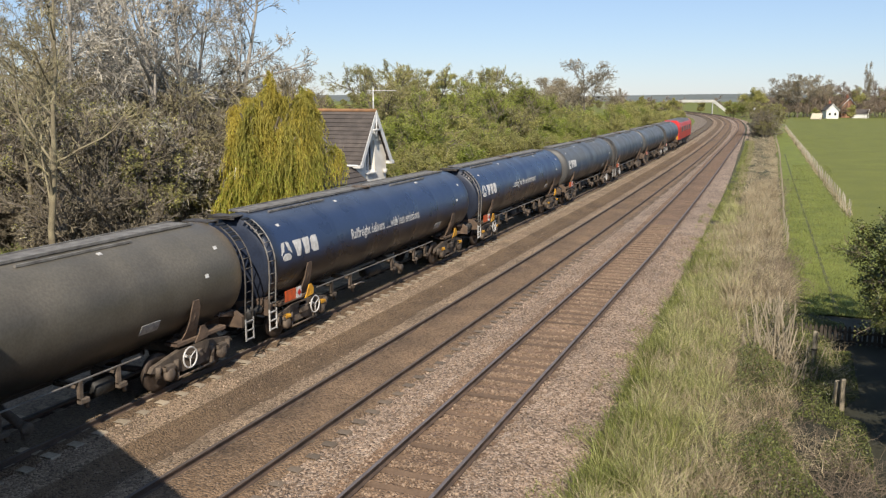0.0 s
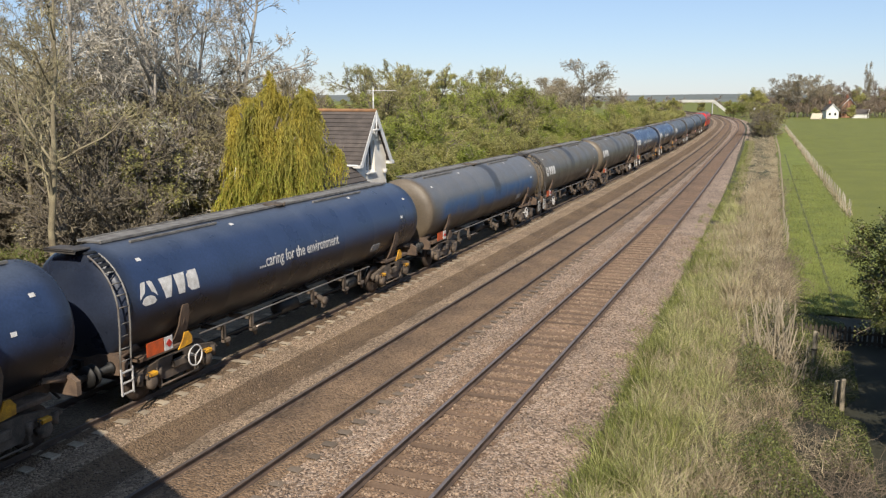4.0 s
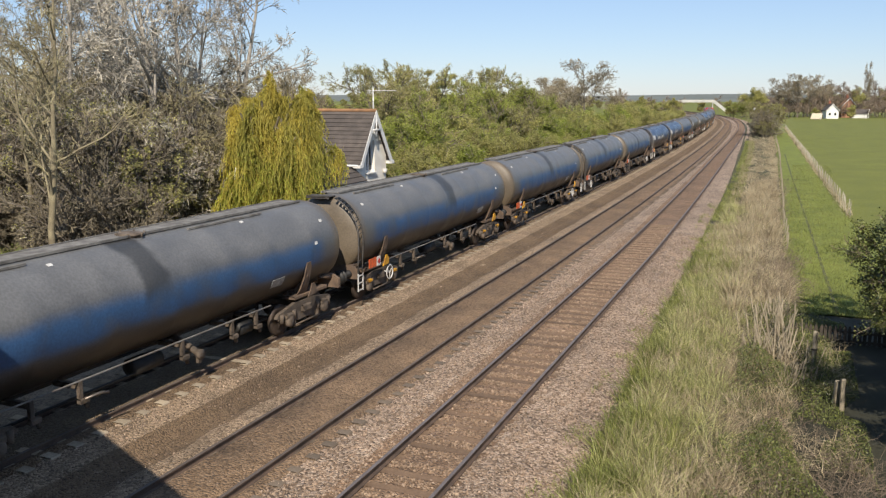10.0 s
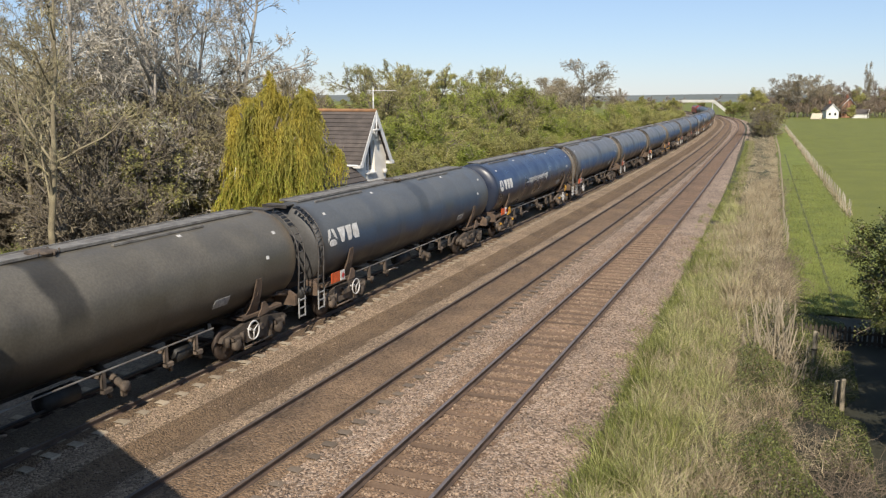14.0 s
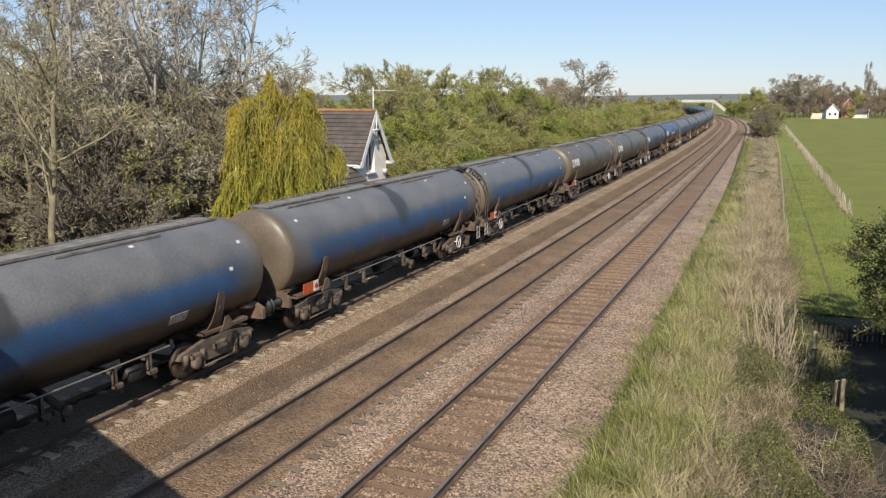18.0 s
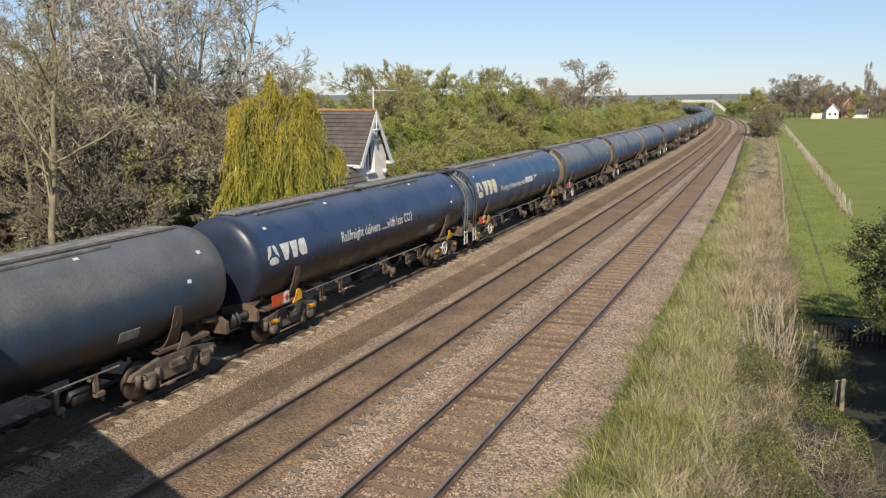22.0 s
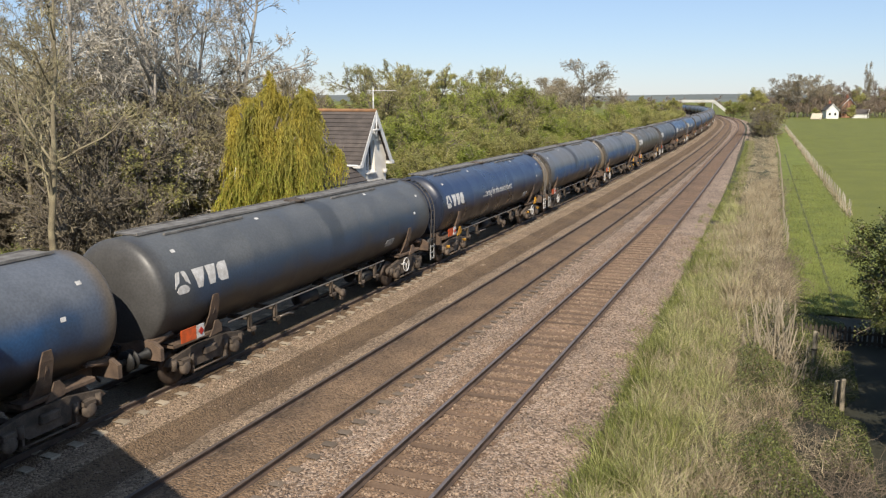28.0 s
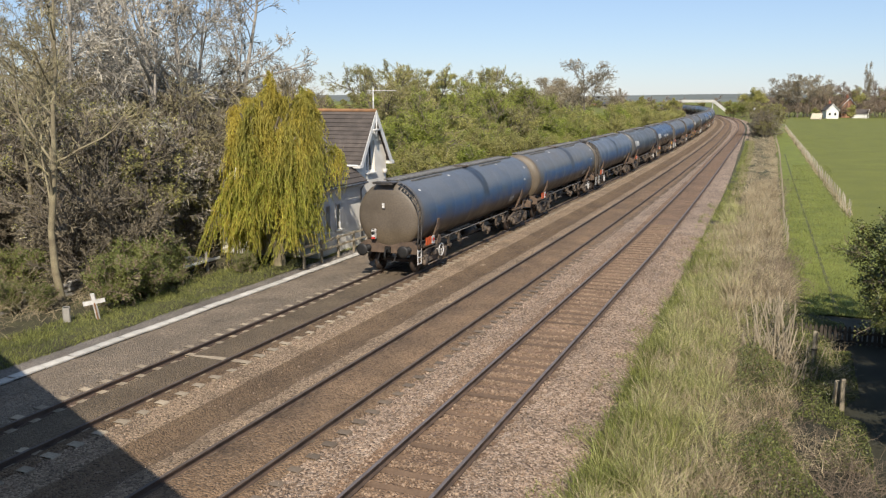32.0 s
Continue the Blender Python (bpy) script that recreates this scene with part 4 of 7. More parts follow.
M_LEAF_DARK = mat("leaf_ivy", (0.165, 0.185, 0.05), 0.5, 0, (0.09, 0.105, 0.03), 0.8, 5, 0, 0.25, rand=0.2, trans=0.15, island=0.4)
M_BLADE = mat("grass_blade", (0.285, 0.295, 0.085), 0.7, 0, (0.17, 0.195, 0.05), 0.7, 4, 0, 0.25, trans=0.3, island=0.55)
# paler copy of the blade colour that paints sunlit highlights on some tussocks
M_BLADE_LIT = mat("grass_blade_lit", (0.50, 0.47, 0.23), 0.6, 0, (0.36, 0.37, 0.14), 0.7, 4, 0, 0.25, trans=0.3, island=0.4)
M_STRAW = mat("dead_grass", (0.52, 0.44, 0.29), 0.85, 0, (0.27, 0.21, 0.125), 0.8, 4, 0, 0.25, trans=0.15, island=0.35)
M_BRAMBLE = mat("bramble_stem", (0.235, 0.18, 0.13), 0.85, 0, (0.10, 0.075, 0.055), 1.2, 6, 0, 0.25, island=0.4)

RNG = np.random.default_rng(11)


def reseed(n):
    """Starts the chance of one plant or patch afresh, so that each keeps its shape."""
    global RNG
    RNG = np.random.default_rng(n)


def unit(a):
    return a / np.maximum(np.linalg.norm(a, axis=-1, keepdims=True), 1e-9)


def limbs(P, D, length, rad, k, wander=0.15, lift=0.0, taper=0.35):
    """Wandering branches from P along D: points (n, k, 3) and radii (n, k)."""
    n = len(P)
    pts = np.zeros((n, k, 3))
    pts[:, 0] = P
    d = unit(D)
    for i in range(1, k):
        d = unit(d + RNG.normal(0, wander, (n, 3)) + np.array([0, 0, 1]) * lift)
        pts[:, i] = pts[:, i - 1] + d * (length / (k - 1))[:, None]
    r = rad[:, None] * np.linspace(1, taper, k)[None]
    return pts, r


def sprout(pts, r, m, lo, hi, angle, ratio, k, wander=0.2, lift=0.0, thin=0.55, up=0.0):
    """m side branches on each branch."""
    n, kk = pts.shape[:2]
    par = np.repeat(np.arange(n), m)
    t = RNG.uniform(lo, hi, len(par)) * (kk - 1)
    i = np.minimum(t.astype(int), kk - 2)
    f = (t - i)[:, None]
    a, b = pts[par, i], pts[par, i + 1]
    pos, tan = a * (1 - f) + b * f, unit(b - a)
    perp = unit(np.cross(tan, RNG.normal(size=(len(par), 3))))
    ang = np.radians(RNG.normal(angle, angle * 0.22, len(par)))[:, None]
    d = tan * np.cos(ang) + perp * np.sin(ang) + np.array([0, 0, up])
    plen = np.linalg.norm(np.diff(pts, axis=1), axis=2).sum(1)[par]
    ln = plen * ratio * RNG.uniform(0.6, 1.25, len(par)) * (1.15 - 0.55 * t / (kk - 1))
    rr = r[par, i] * thin * RNG.uniform(0.7, 1.1, len(par))
    return limbs(pos, d, ln, rr, k, wander, lift)


def tubes(pts, r, sides):
    n, k = r.shape
    tan = unit(np.gradient(pts, axis=1))
    ref = np.where(np.abs(tan[..., 2:3]) > 0.9, np.array([1.0, 0, 0]), np.array([0, 0, 1.0]))
    e1 = unit(np.cross(tan, ref))
    e2 = np.cross(e1, tan)
    w = np.arange(sides) * 2 * np.pi / sides
    v = pts[:, :, None] + r[:, :, None, None] * (e1[:, :, None] * np.cos(w)[None, None, :, None] + e2[:, :, None] * np.sin(w)[None, None, :, None])
    idx = np.arange(n * k * sides).reshape(n, k, sides)
    a, b = idx[:, :-1], idx[:, 1:]
    f = np.stack([a, np.roll(a, -1, 2), np.roll(b, -1, 2), b], -1).reshape(-1, 4)
    return v.reshape(-1, 3), f


def ribbons(pts, r):
    """Flat strips along branches, for the thinnest twigs."""
    n, k = r.shape
    side = unit(np.cross(unit(np.gradient(pts, axis=1)), RNG.normal(size=(n, 1, 3))))
    v = np.stack([pts - side * r[..., None], pts + side * r[..., None]], 2)
    idx = np.arange(n * k * 2).reshape(n, k, 2)
    f = np.stack([idx[:, :-1, 0], idx[:, :-1, 1], idx[:, 1:, 1], idx[:, 1:, 0]], -1).reshape(-1, 4)
    return v.reshape(-1, 3), f


def leaves(c, size, length=1.6, droop=0.0):
    """A small pointed leaf (a kite) at each centre."""
    n = len(c)
    a = unit(RNG.normal(size=(n, 3)) + np.array([0, 0, -droop]))
    b = unit(np.cross(a, RNG.normal(size=(n, 3))))
    s = (size * RNG.uniform(0.6, 1.35, n))[:, None]
    v = np.stack([c - a * s * length / 2, c + b * s / 2, c + a * s * length / 2, c - b * s / 2], 1)
    return v.reshape(-1, 3), np.arange(n * 4).reshape(n, 4)


def merge(*vf):
    vs, fs, o = [], [], 0
    for v, f in vf:
        vs.append(v)
        fs.append(f + o)
        o += len(v)
    return np.concatenate(vs), np.concatenate(fs)


def along(pts, m, lo=0.1, hi=1.0):
    """m random points on each branch."""
    n, k = pts.shape[:2]
    par = np.repeat(np.arange(n), m)
    t = RNG.uniform(lo, hi, len(par)) * (k - 1)
    i = np.minimum(t.astype(int), k - 2)
    f = (t - i)[:, None]
    return pts[par, i] * (1 - f) + pts[par, i + 1] * f


UP = np.array([[0.0, 0, 1]])


SEED = [100]


def tree_parts(h, spread, bark, twig, leaf=None, leaf_size=0.12, leaf_n=4, stems=1, lean=0.05, rad=None, bare_from=0.25, density=1.0, twig_r=0.006, n1=11, n2=8, n3=7, loose=0.6):
    """Trunk and limbs as one mesh, fine twigs as another, leaves as a third."""
    SEED[0] += 1
    reseed(SEED[0])
    base = np.zeros((stems, 3))
    if stems > 1:
        base[:, :2] = RNG.normal(0, 0.25 * spread * 0.4, (stems, 2))
    d = np.repeat(UP, stems, 0) + RNG.normal(0, lean if stems == 1 else 0.32, (stems, 3)) * np.array([1, 1, 0])
    rad = rad or h * 0.016
    p0, r0 = limbs(base, d, np.full(stems, h * 0.92) * RNG.uniform(0.8, 1, stems), np.full(stems, rad / stems ** 0.5), 9, 0.07, 0.03, 0.22)
    p1, r1 = sprout(p0, r0, n1, bare_from, 0.97, 48, 0.42 * spread, 7, 0.14, 0.06, 0.6)
    p2, r2 = sprout(p1, r1, n2, 0.2, 1.0, 42, 0.46, 5, 0.18, 0.03, 0.6)
    p3, r3 = sprout(p2, r2, int(n3 * density), 0.15, 1.0, 40, 0.55, 4, 0.2, 0.0, 0.6)
    p4, r4 = sprout(p3, r3, max(2, int(4 * density)), 0.2, 1.0, 38, 0.6, 3, 0.2, 0.0, 0.6)
    r3[:] = np.maximum(r3, twig_r * 1.3)
    r4[:] = twig_r
    wood = merge(tubes(p0, r0, 8), tubes(p1, np.maximum(r1, twig_r * 2), 5), tubes(p2, np.maximum(r2, twig_r * 1.6), 3))
    out = [("trunk", fast_mesh("trunk", *wood, bark, True))]
    tw = merge(ribbons(p3, r3), ribbons(p4, r4))
    out.append(("branchwork", fast_mesh("branchwork", *tw, twig)))
    if leaf:
        c = np.concatenate([along(p4, leaf_n, 0.0, 0.75), along(p3, max(1, leaf_n // 2))])
        c += RNG.normal(0, leaf_size * loose, c.shape)
        out.append(("crown", fast_mesh("crown", *leaves(c, leaf_size), leaf)))
    return out


def plant(name, parts, label, category, at, group=""):
    t = thing(name, label, category, at, group)
    for n, me in parts:
        part(n, me, t)
    return t


def again(src, x, y, s=1.0, turn=None, z=-0.42, sz=None):
    o = copy_thing(src, pose(x, y, z, 0, 0, RNG.uniform(0, 360) if turn is None else turn))
    o.scale = (s, s, sz or s)
    return o


# the wood beyond the far side of the line: tall bare trees over thickets
BARE_TREE = plant("bare_tree", tree_parts(15, 1.05, M_BARK_BIRCH, M_TWIG, twig_r=0.012, n1=13, n2=8, n3=8), "tall bare grey tree with fine twigs in the lineside wood", "tree", pose(-27.9, 33.0, -0.42, 0, 0, 20), "bare trees of the wood")
BARE_TREE_B = plant("bare_tree", tree_parts(14, 0.95, M_BARK_PALE, M_TWIG_OLIVE, twig_r=0.008, n1=12, n2=7, n3=6, rad=0.15), "bare tree with a yellow-lichened trunk and boughs", "tree", pose(-23.4, 22.2, -0.42, -2, -4, 60), "bare trees of the wood")
reseed(201)
for _x, _y, _s in ((-27.6, 34.5, 0.98), (-33.5, 33.0, 0.9), (-38.0, 41.0, 1.0), (-31.5, 40.0, 0.9), (-32.5, 46.0, 1.1), (-45.0, 48.0, 1.05), (-40.0, 34.0, 0.95), (-36.5, 36.0, 1.1), (-42.0, 40.0, 1.1)):
    again(BARE_TREE, _x, _y, _s)
for _x, _y, _s in ((-28.5, 25.5, 0.85), (-30.0, 29.5, 0.9), (-34.0, 28.5, 0.9)):
    again(BARE_TREE_B, _x, _y, _s)
THICKETS = [
    plant("thicket", tree_parts(6.2, 1.25, M_BARK, M_TWIG, M_LEAF_OLIVE, 0.05, 1, stems=7, bare_from=0.1, twig_r=0.010, n1=8, n2=6, n3=5), "grey-brown leafless sallow thicket", "shrub", pose(-26.0, 27.0, -0.42), "thickets of the wood"),
    plant("thicket", tree_parts(5.6, 1.3, M_BARK, M_TWIG_OLIVE, M_LEAF_OLIVE, 0.055, 2, stems=7, bare_from=0.1, twig_r=0.010, n1=8, n2=6, n3=5), "olive twiggy thicket with small buds", "shrub", pose(-26.6, 31.0, -0.42), "thickets of the wood"),
    plant("thicket", tree_parts(5.0, 1.3, M_BARK, M_TWIG_DUN, stems=8, bare_from=0.05, twig_r=0.010, n1=8, n2=6, n3=5), "brown tangled leafless thicket", "shrub", pose(-24.6, 24.6, -0.42), "thickets of the wood"),
    plant("tall_thicket", tree_parts(8.6, 0.8, M_BARK, M_TWIG_OLIVE, stems=9, bare_from=0.12, twig_r=0.008, n1=11, n2=7, n3=6), "tall fine-twigged olive-grey sallow thicket", "shrub", pose(-26.4, 33.8, -0.42), "thickets of the wood"),
    plant("tall_thicket", tree_parts(8.2, 0.8, M_BARK, M_TWIG, stems=9, bare_from=0.12, twig_r=0.008, n1=11, n2=7, n3=6), "tall fine-twigged silvery sallow thicket", "shrub", pose(-28.6, 36.2, -0.42), "thickets of the wood"),
    plant("tall_thicket", tree_parts(9.4, 0.9, M_BARK, M_TWIG_TAN, stems=9, bare_from=0.1, twig_r=0.010, n1=12, n2=7, n3=6), "tall brown tangled sallow thicket", "shrub", pose(-33.0, 36.0, -0.42), "thickets of the wood")]
reseed(202)
for _i in range(60):
    _y = RNG.uniform(24.5, 44)
    _x = -_y * RNG.uniform(0.70 if _y > 36 else 0.82, 1.22)
    if _x > -23.2:
        _x = -23.2 - RNG.uniform(0, 2)
    again(THICKETS[_i % 3 if _y > 28 else 2], _x, _y, RNG.uniform(0.85, 1.3) * (0.72 if _y < 27 else 1.0))
for _x, _y, _s, _k in ((-27.0, 37.5, 0.9, 3), (-30.0, 35.0, 1.05, 4), (-27.4, 31.5, 0.85, 3), (-32.0, 38.0, 1.1, 3), (-25.4, 31.6, 0.75, 4), (-36.0, 32.0, 1.0, 5), (-34.0, 34.5, 0.95, 3), (-31.0, 39.5, 1.05, 5), (-28.8, 40.0, 1.05, 3), (-37.5, 37.0, 1.1, 5), (-35.0, 41.0, 1.15, 3), (-29.0, 34.0, 0.85, 5), (-33.5, 31.0, 0.85, 5), (-40.0, 36.0, 1.1, 3), (-27.6, 38.6, 0.8, 3), (-31.5, 30.0, 0.75, 5), (-30.2, 43.5, 0.95, 3)):
    again(THICKETS[_k], _x, _y, _s)
# ivy and young growth at the wood's foot
IVY_BUSH = plant("ivy_bush", tree_parts(1.9, 1.3, M_TWIG_BROWN, M_TWIG_BROWN, M_LEAF_MID, 0.038, 2, stems=8, bare_from=0.05, twig_r=0.009, n1=8, n2=6, n3=4, loose=2.6), "low green bramble and ivy bush by the fence", "shrub", pose(-21.6, 22.6, -0.42), "undergrowth by the fence")
for _x, _y, _s in ((-21.2, 24.2, 0.85), (-22.4, 24.4, 1.15), (-22.0, 25.8, 0.9), (-23.4, 21.4, 0.55), (-24.4, 20.6, 0.6), (-23.5, 27.5, 0.7), (-20.9, 29.4, 0.5), (-26.5, 23.5, 0.9), (-23.9, 26.0, 1.2)):
    again(IVY_BUSH, _x, _y, _s)


def weeping_willow():
    """Arching limbs in a round head; the shoots hang in separate bunches of their own length and lean, with gaps between."""
    reseed(7)
    p0, r0 = limbs(np.zeros((1, 3)), UP, np.array([4.3]), np.array([0.28]), 7, 0.07, 0.02, 0.6)
    pa, ra = sprout(p0, r0, 18, 0.5, 1.0, 30, 0.85, 8, 0.12, 0.06, 0.6)
    pb, rb = sprout(p0, r0, 22, 0.30, 1.0, 62, 0.80, 8, 0.13, 0.05, 0.6)
    p1, r1 = np.concatenate([pa, pb]), np.concatenate([ra, rb])
    p2, r2 = sprout(p1, r1, 8, 0.3, 1.0, 46, 0.42, 6, 0.18, -0.05, 0.5, 0.1)

    def inside(q):
        r = np.sqrt(q[..., 0] ** 2 + q[..., 1] ** 2)
        return (q[..., 2] < 7.1 - 0.50 * r ** 2) & (r < 2.6)
    keepers = inside(p2[:, -1]) & (RNG.uniform(0, 1, len(p2)) < 0.8)
    p2, r2 = p2[keepers], r2[keepers]
    m = 28
    nb = len(p2)
    own = RNG.uniform(0.5, 1.0, nb) ** 1.3 * 2.9
    lean = RNG.normal(0, 0.24, (nb, 3)) * np.array([1, 1, 0])
    par = np.repeat(np.arange(nb), m)
    src = along(p2, m, 0.35)
    ok = (src[:, 2] > 1.3) & inside(src)
    src, par = src[ok], par[ok]
    n = len(src)
    out = unit(src * np.array([1, 1, 0]) + RNG.normal(0, 0.5, src.shape) * np.array([1, 1, 0]))
    ln = own[par] * RNG.uniform(0.55, 1.1, n) * np.clip(1.35 - 0.12 * src[:, 2], 0.5, 1.2)
    ln = np.maximum(np.minimum(ln, src[:, 2] - RNG.uniform(0.05, 0.9, n)), 0.35)
    k = 8
    u = np.linspace(0, 1, k)[None, :, None]
    reach = RNG.uniform(0.12, 0.55, n)[:, None, None]
    sway = (lean[par] + RNG.normal(0, 0.06, (n, 3)) * np.array([1, 1, 0]))[:, None] * ln[:, None, None]
    st = src[:, None] + out[:, None] * reach * (1 - (1 - u) ** 2.2) - np.array([0, 0, 1]) * (ln[:, None, None] * u ** 1.3) + np.array([0, 0, 0.2]) * np.sin(u * 3.1) + sway * u ** 1.6 + 0.05 * np.sin(u * 7 + RNG.uniform(0, 6, (n, 1, 3)))
    st += RNG.normal(0, 0.03, st.shape)
    top = along(p2, 26, 0.1)
    top = top[inside(top)]
    c = np.concatenate([along(st, 26, 0.05), top + RNG.normal(0, 0.14, top.shape)])
    c += RNG.normal(0, 0.02, c.shape)
    low = c[:, 2] + RNG.normal(0, 0.7, len(c)) < 3.4
    wood = merge(tubes(p0, r0, 10), tubes(p1, np.maximum(r1, 0.02), 6), tubes(p2, np.maximum(r2, 0.012), 4))
    return [("trunk", fast_mesh("trunk", *wood, M_BARK_PALE, True)), ("curtain", fast_mesh("curtain", *ribbons(st, np.full(st.shape[:2], 0.008)), M_WILLOW)),
            ("crown", fast_mesh("crown", *leaves(c[~low], 0.030, 4.5, 1.8), M_WILLOW)), ("lower_leaves", fast_mesh("lower_leaves", *leaves(c[low], 0.030, 5.0, 2.2), M_WILLOW_LOW))]


WILLOW = plant("weeping_willow", weeping_willow(), "weeping willow in yellow-green spring leaf beside the house", "tree", pose(-20.3, 31.2, -0.42, 0, 0, 30))
WILLOW.scale = (1.0, 1.0, 1.27)

# hedge and trees along the line past the house
FAR_LEAFY = plant("hedge_tree", tree_parts(8.0, 1.1, M_BARK, M_TWIG_OLIVE, M_LEAF_OLIVE, 0.16, 4, stems=3, bare_from=0.12, twig_r=0.02, n1=10, n2=6, n3=4, loose=2.0), "far olive-green hedgerow tree in young leaf", "tree", pose(-70, 260, -0.42), "far trees")
FAR_BARE = plant("bare_tree", tree_parts(10.5, 1.2, M_BARK, M_TWIG_BROWN, twig_r=0.018, n1=13, n2=8, n3=6), "far brown leafless tree beyond the fields", "tree", pose(-60, 320, -0.42), "far trees")
LEAFY = [
    plant("hedge_tree", tree_parts(7.5, 1.15, M_BARK, M_TWIG_OLIVE, M_LEAF, 0.044, 6, stems=4, bare_from=0.08, twig_r=0.011, n1=15, n2=8, n3=6, loose=1.9), "green hedgerow tree in young leaf", "tree", pose(-24.5, 50, -0.42), "trees along the line"),
    plant("hedge_tree", tree_parts(8.5, 1.0, M_BARK, M_TWIG_OLIVE, M_LEAF_OLIVE, 0.042, 4, stems=4, bare_from=0.08, twig_r=0.012, n1=14, n2=8, n3=6, loose=1.9), "olive-green hedgerow tree with thin upper twigs", "tree", pose(-27.5, 56, -0.42), "trees along the line"),
    plant("hedge_bush", tree_parts(3.6, 1.35, M_BARK, M_TWIG_OLIVE, M_LEAF_OLIVE, 0.05, 10, stems=6, bare_from=0.06, twig_r=0.01, n1=7, n2=5, n3=4, loose=2.5), "rounded olive hawthorn bush beside the line", "shrub", pose(-20.8, 46, -0.42), "bushes along the line"),
    plant("hedge_bush", tree_parts(3.2, 1.35, M_BARK, M_TWIG, M_LEAF, 0.05, 10, stems=6, bare_from=0.06, twig_r=0.01, n1=7, n2=5, n3=4, loose=2.5), "low green bush beside the line", "shrub", pose(-20.6, 49, -0.42), "bushes along the line")]
reseed(203)
for _i in range(58):
    _s = 42 + 200 * (_i / 58) ** 1.25
    _q, _ = on_line(_s, -20.9 - RNG.uniform(0, 1.8))
    again(LEAFY[2 + _i % 2], _q.x, _q.y, RNG.uniform(0.85, 1.25))
for _i in range(30):
    _s = 46 + 150 * (_i / 30) ** 1.2
    _q, _ = on_line(_s, -24.0 - RNG.uniform(0, 3.0))
    again(LEAFY[2 + _i % 2], _q.x, _q.y, RNG.uniform(1.2, 1.7))
for _x, _y, _k, _s in ((-28.5, 62, 1, 1.25), (-25.2, 57, 0, 1.15), (-31.5, 67, 1, 1.3), (-27.0, 70, 0, 1.15), (-26.2, 78, 1, 0.85), (-30.5, 84, 0, 1.45), (-28.8, 92, 0, 1.5), (-33.0, 90, 1, 1.35), (-36, 76, 0, 1.0), (-30, 102, 1, 1.0), (-25.5, 100, 0, 0.9), (-40, 92, 0, 1.0), (-44, 80, 1, 0.75), (-48, 70, 0, 1.0), (-55, 74, 1, 0.9), (-62, 80, 0, 1.0)):
    again(LEAFY[_k], _x, _y, _s * 0.92)
BARE_FAR = plant("bare_tree", tree_parts(12.4, 1.3, M_BARK, M_TWIG_TAN, twig_r=0.016, n1=16, n2=10, n3=8), "round-headed bare tree standing over the hedge", "tree", pose(-31.3, 138, -0.42), "bare trees over the hedge")
for _x, _y, _s in ((-37, 150, 0.8), (-47, 175, 0.85), (-55, 200, 0.9), (-74, 120, 0.85), (-66, 105, 0.9), (-50, 210, 0.75), (-62, 230, 0.8), (-45, 235, 0.7)):
    again(BARE_FAR, _x, _y, _s)

reseed(301)

# ---- right of the line: verge, path, field ----
def blades(n, x0, x1, y0, y1, h, w, z, keepf, bend=0.5, mult=1):
    """Grass blades, each a bent strip; offsets are taken from the line's axis."""
    o, s = RNG.uniform(x0, x1, n), y0 + (y1 - y0) * RNG.uniform(0, 1, n) ** 1.5
    m = keepf(o, s)
    o, s = o[m], s[m]
    n = len(o)
    if x0 > -10:
        o = verge_off(o, s)
        z = np.maximum(z, shoulder(o) - 0.03)
    ii = np.clip(((s + 60) / STEP).astype(int), 0, len(LINE) - 1)
    P = np.stack([LINE[ii, 0] + o, s + 0 * o, np.zeros(n) + z], 1)
    d = unit(np.stack([RNG.normal(0, bend, n), RNG.normal(0, bend, n), np.ones(n)], 1))
    ln = h * RNG.uniform(0.5, 1.25, n)
    pts, r = limbs(P, d, ln, w * RNG.uniform(0.7, 1.3, n), 4, 0.16, -0.10, 0.15)
    return ribbons(pts, r)


def patchy(lo, hi, scale=0.7, seed=0.0):
    def f(o, s):
        v = np.array([noise.noise((a * scale, b * scale * 0.6, seed)) for a, b in zip(o, s)])
        return (v > lo) & (v < hi)
    return f


def tuft(name, vf, material, label, category):
    return tagged(new(name, fast_mesh(name, *vf, material)), label, category, kind="stuff")


def verge_off(o, s):
    """The verge narrows and drifts outward along the line: o is its offset abreast of the bridge."""
    lo = np.interp(s, (14, 28, 40, 75, 110, 200, 260), (-3.37, -3.66, -3.86, -4.25, -4.6, -5.3, -5.6))
    hi = np.interp(s, (34, 42, 55, 95, 160, 220), (0.5, 0.15, -0.15, -0.35, -0.25, -0.2))
    return lo + (hi - lo) * (np.asarray(o) + 3.35) / 3.85


def shoulder(o):
    """The height of the ballast's outer slope."""
    return np.interp(o, (-4.85, -4.2, -3.4, -3.0), (-0.13, -0.24, -0.36, -0.44))


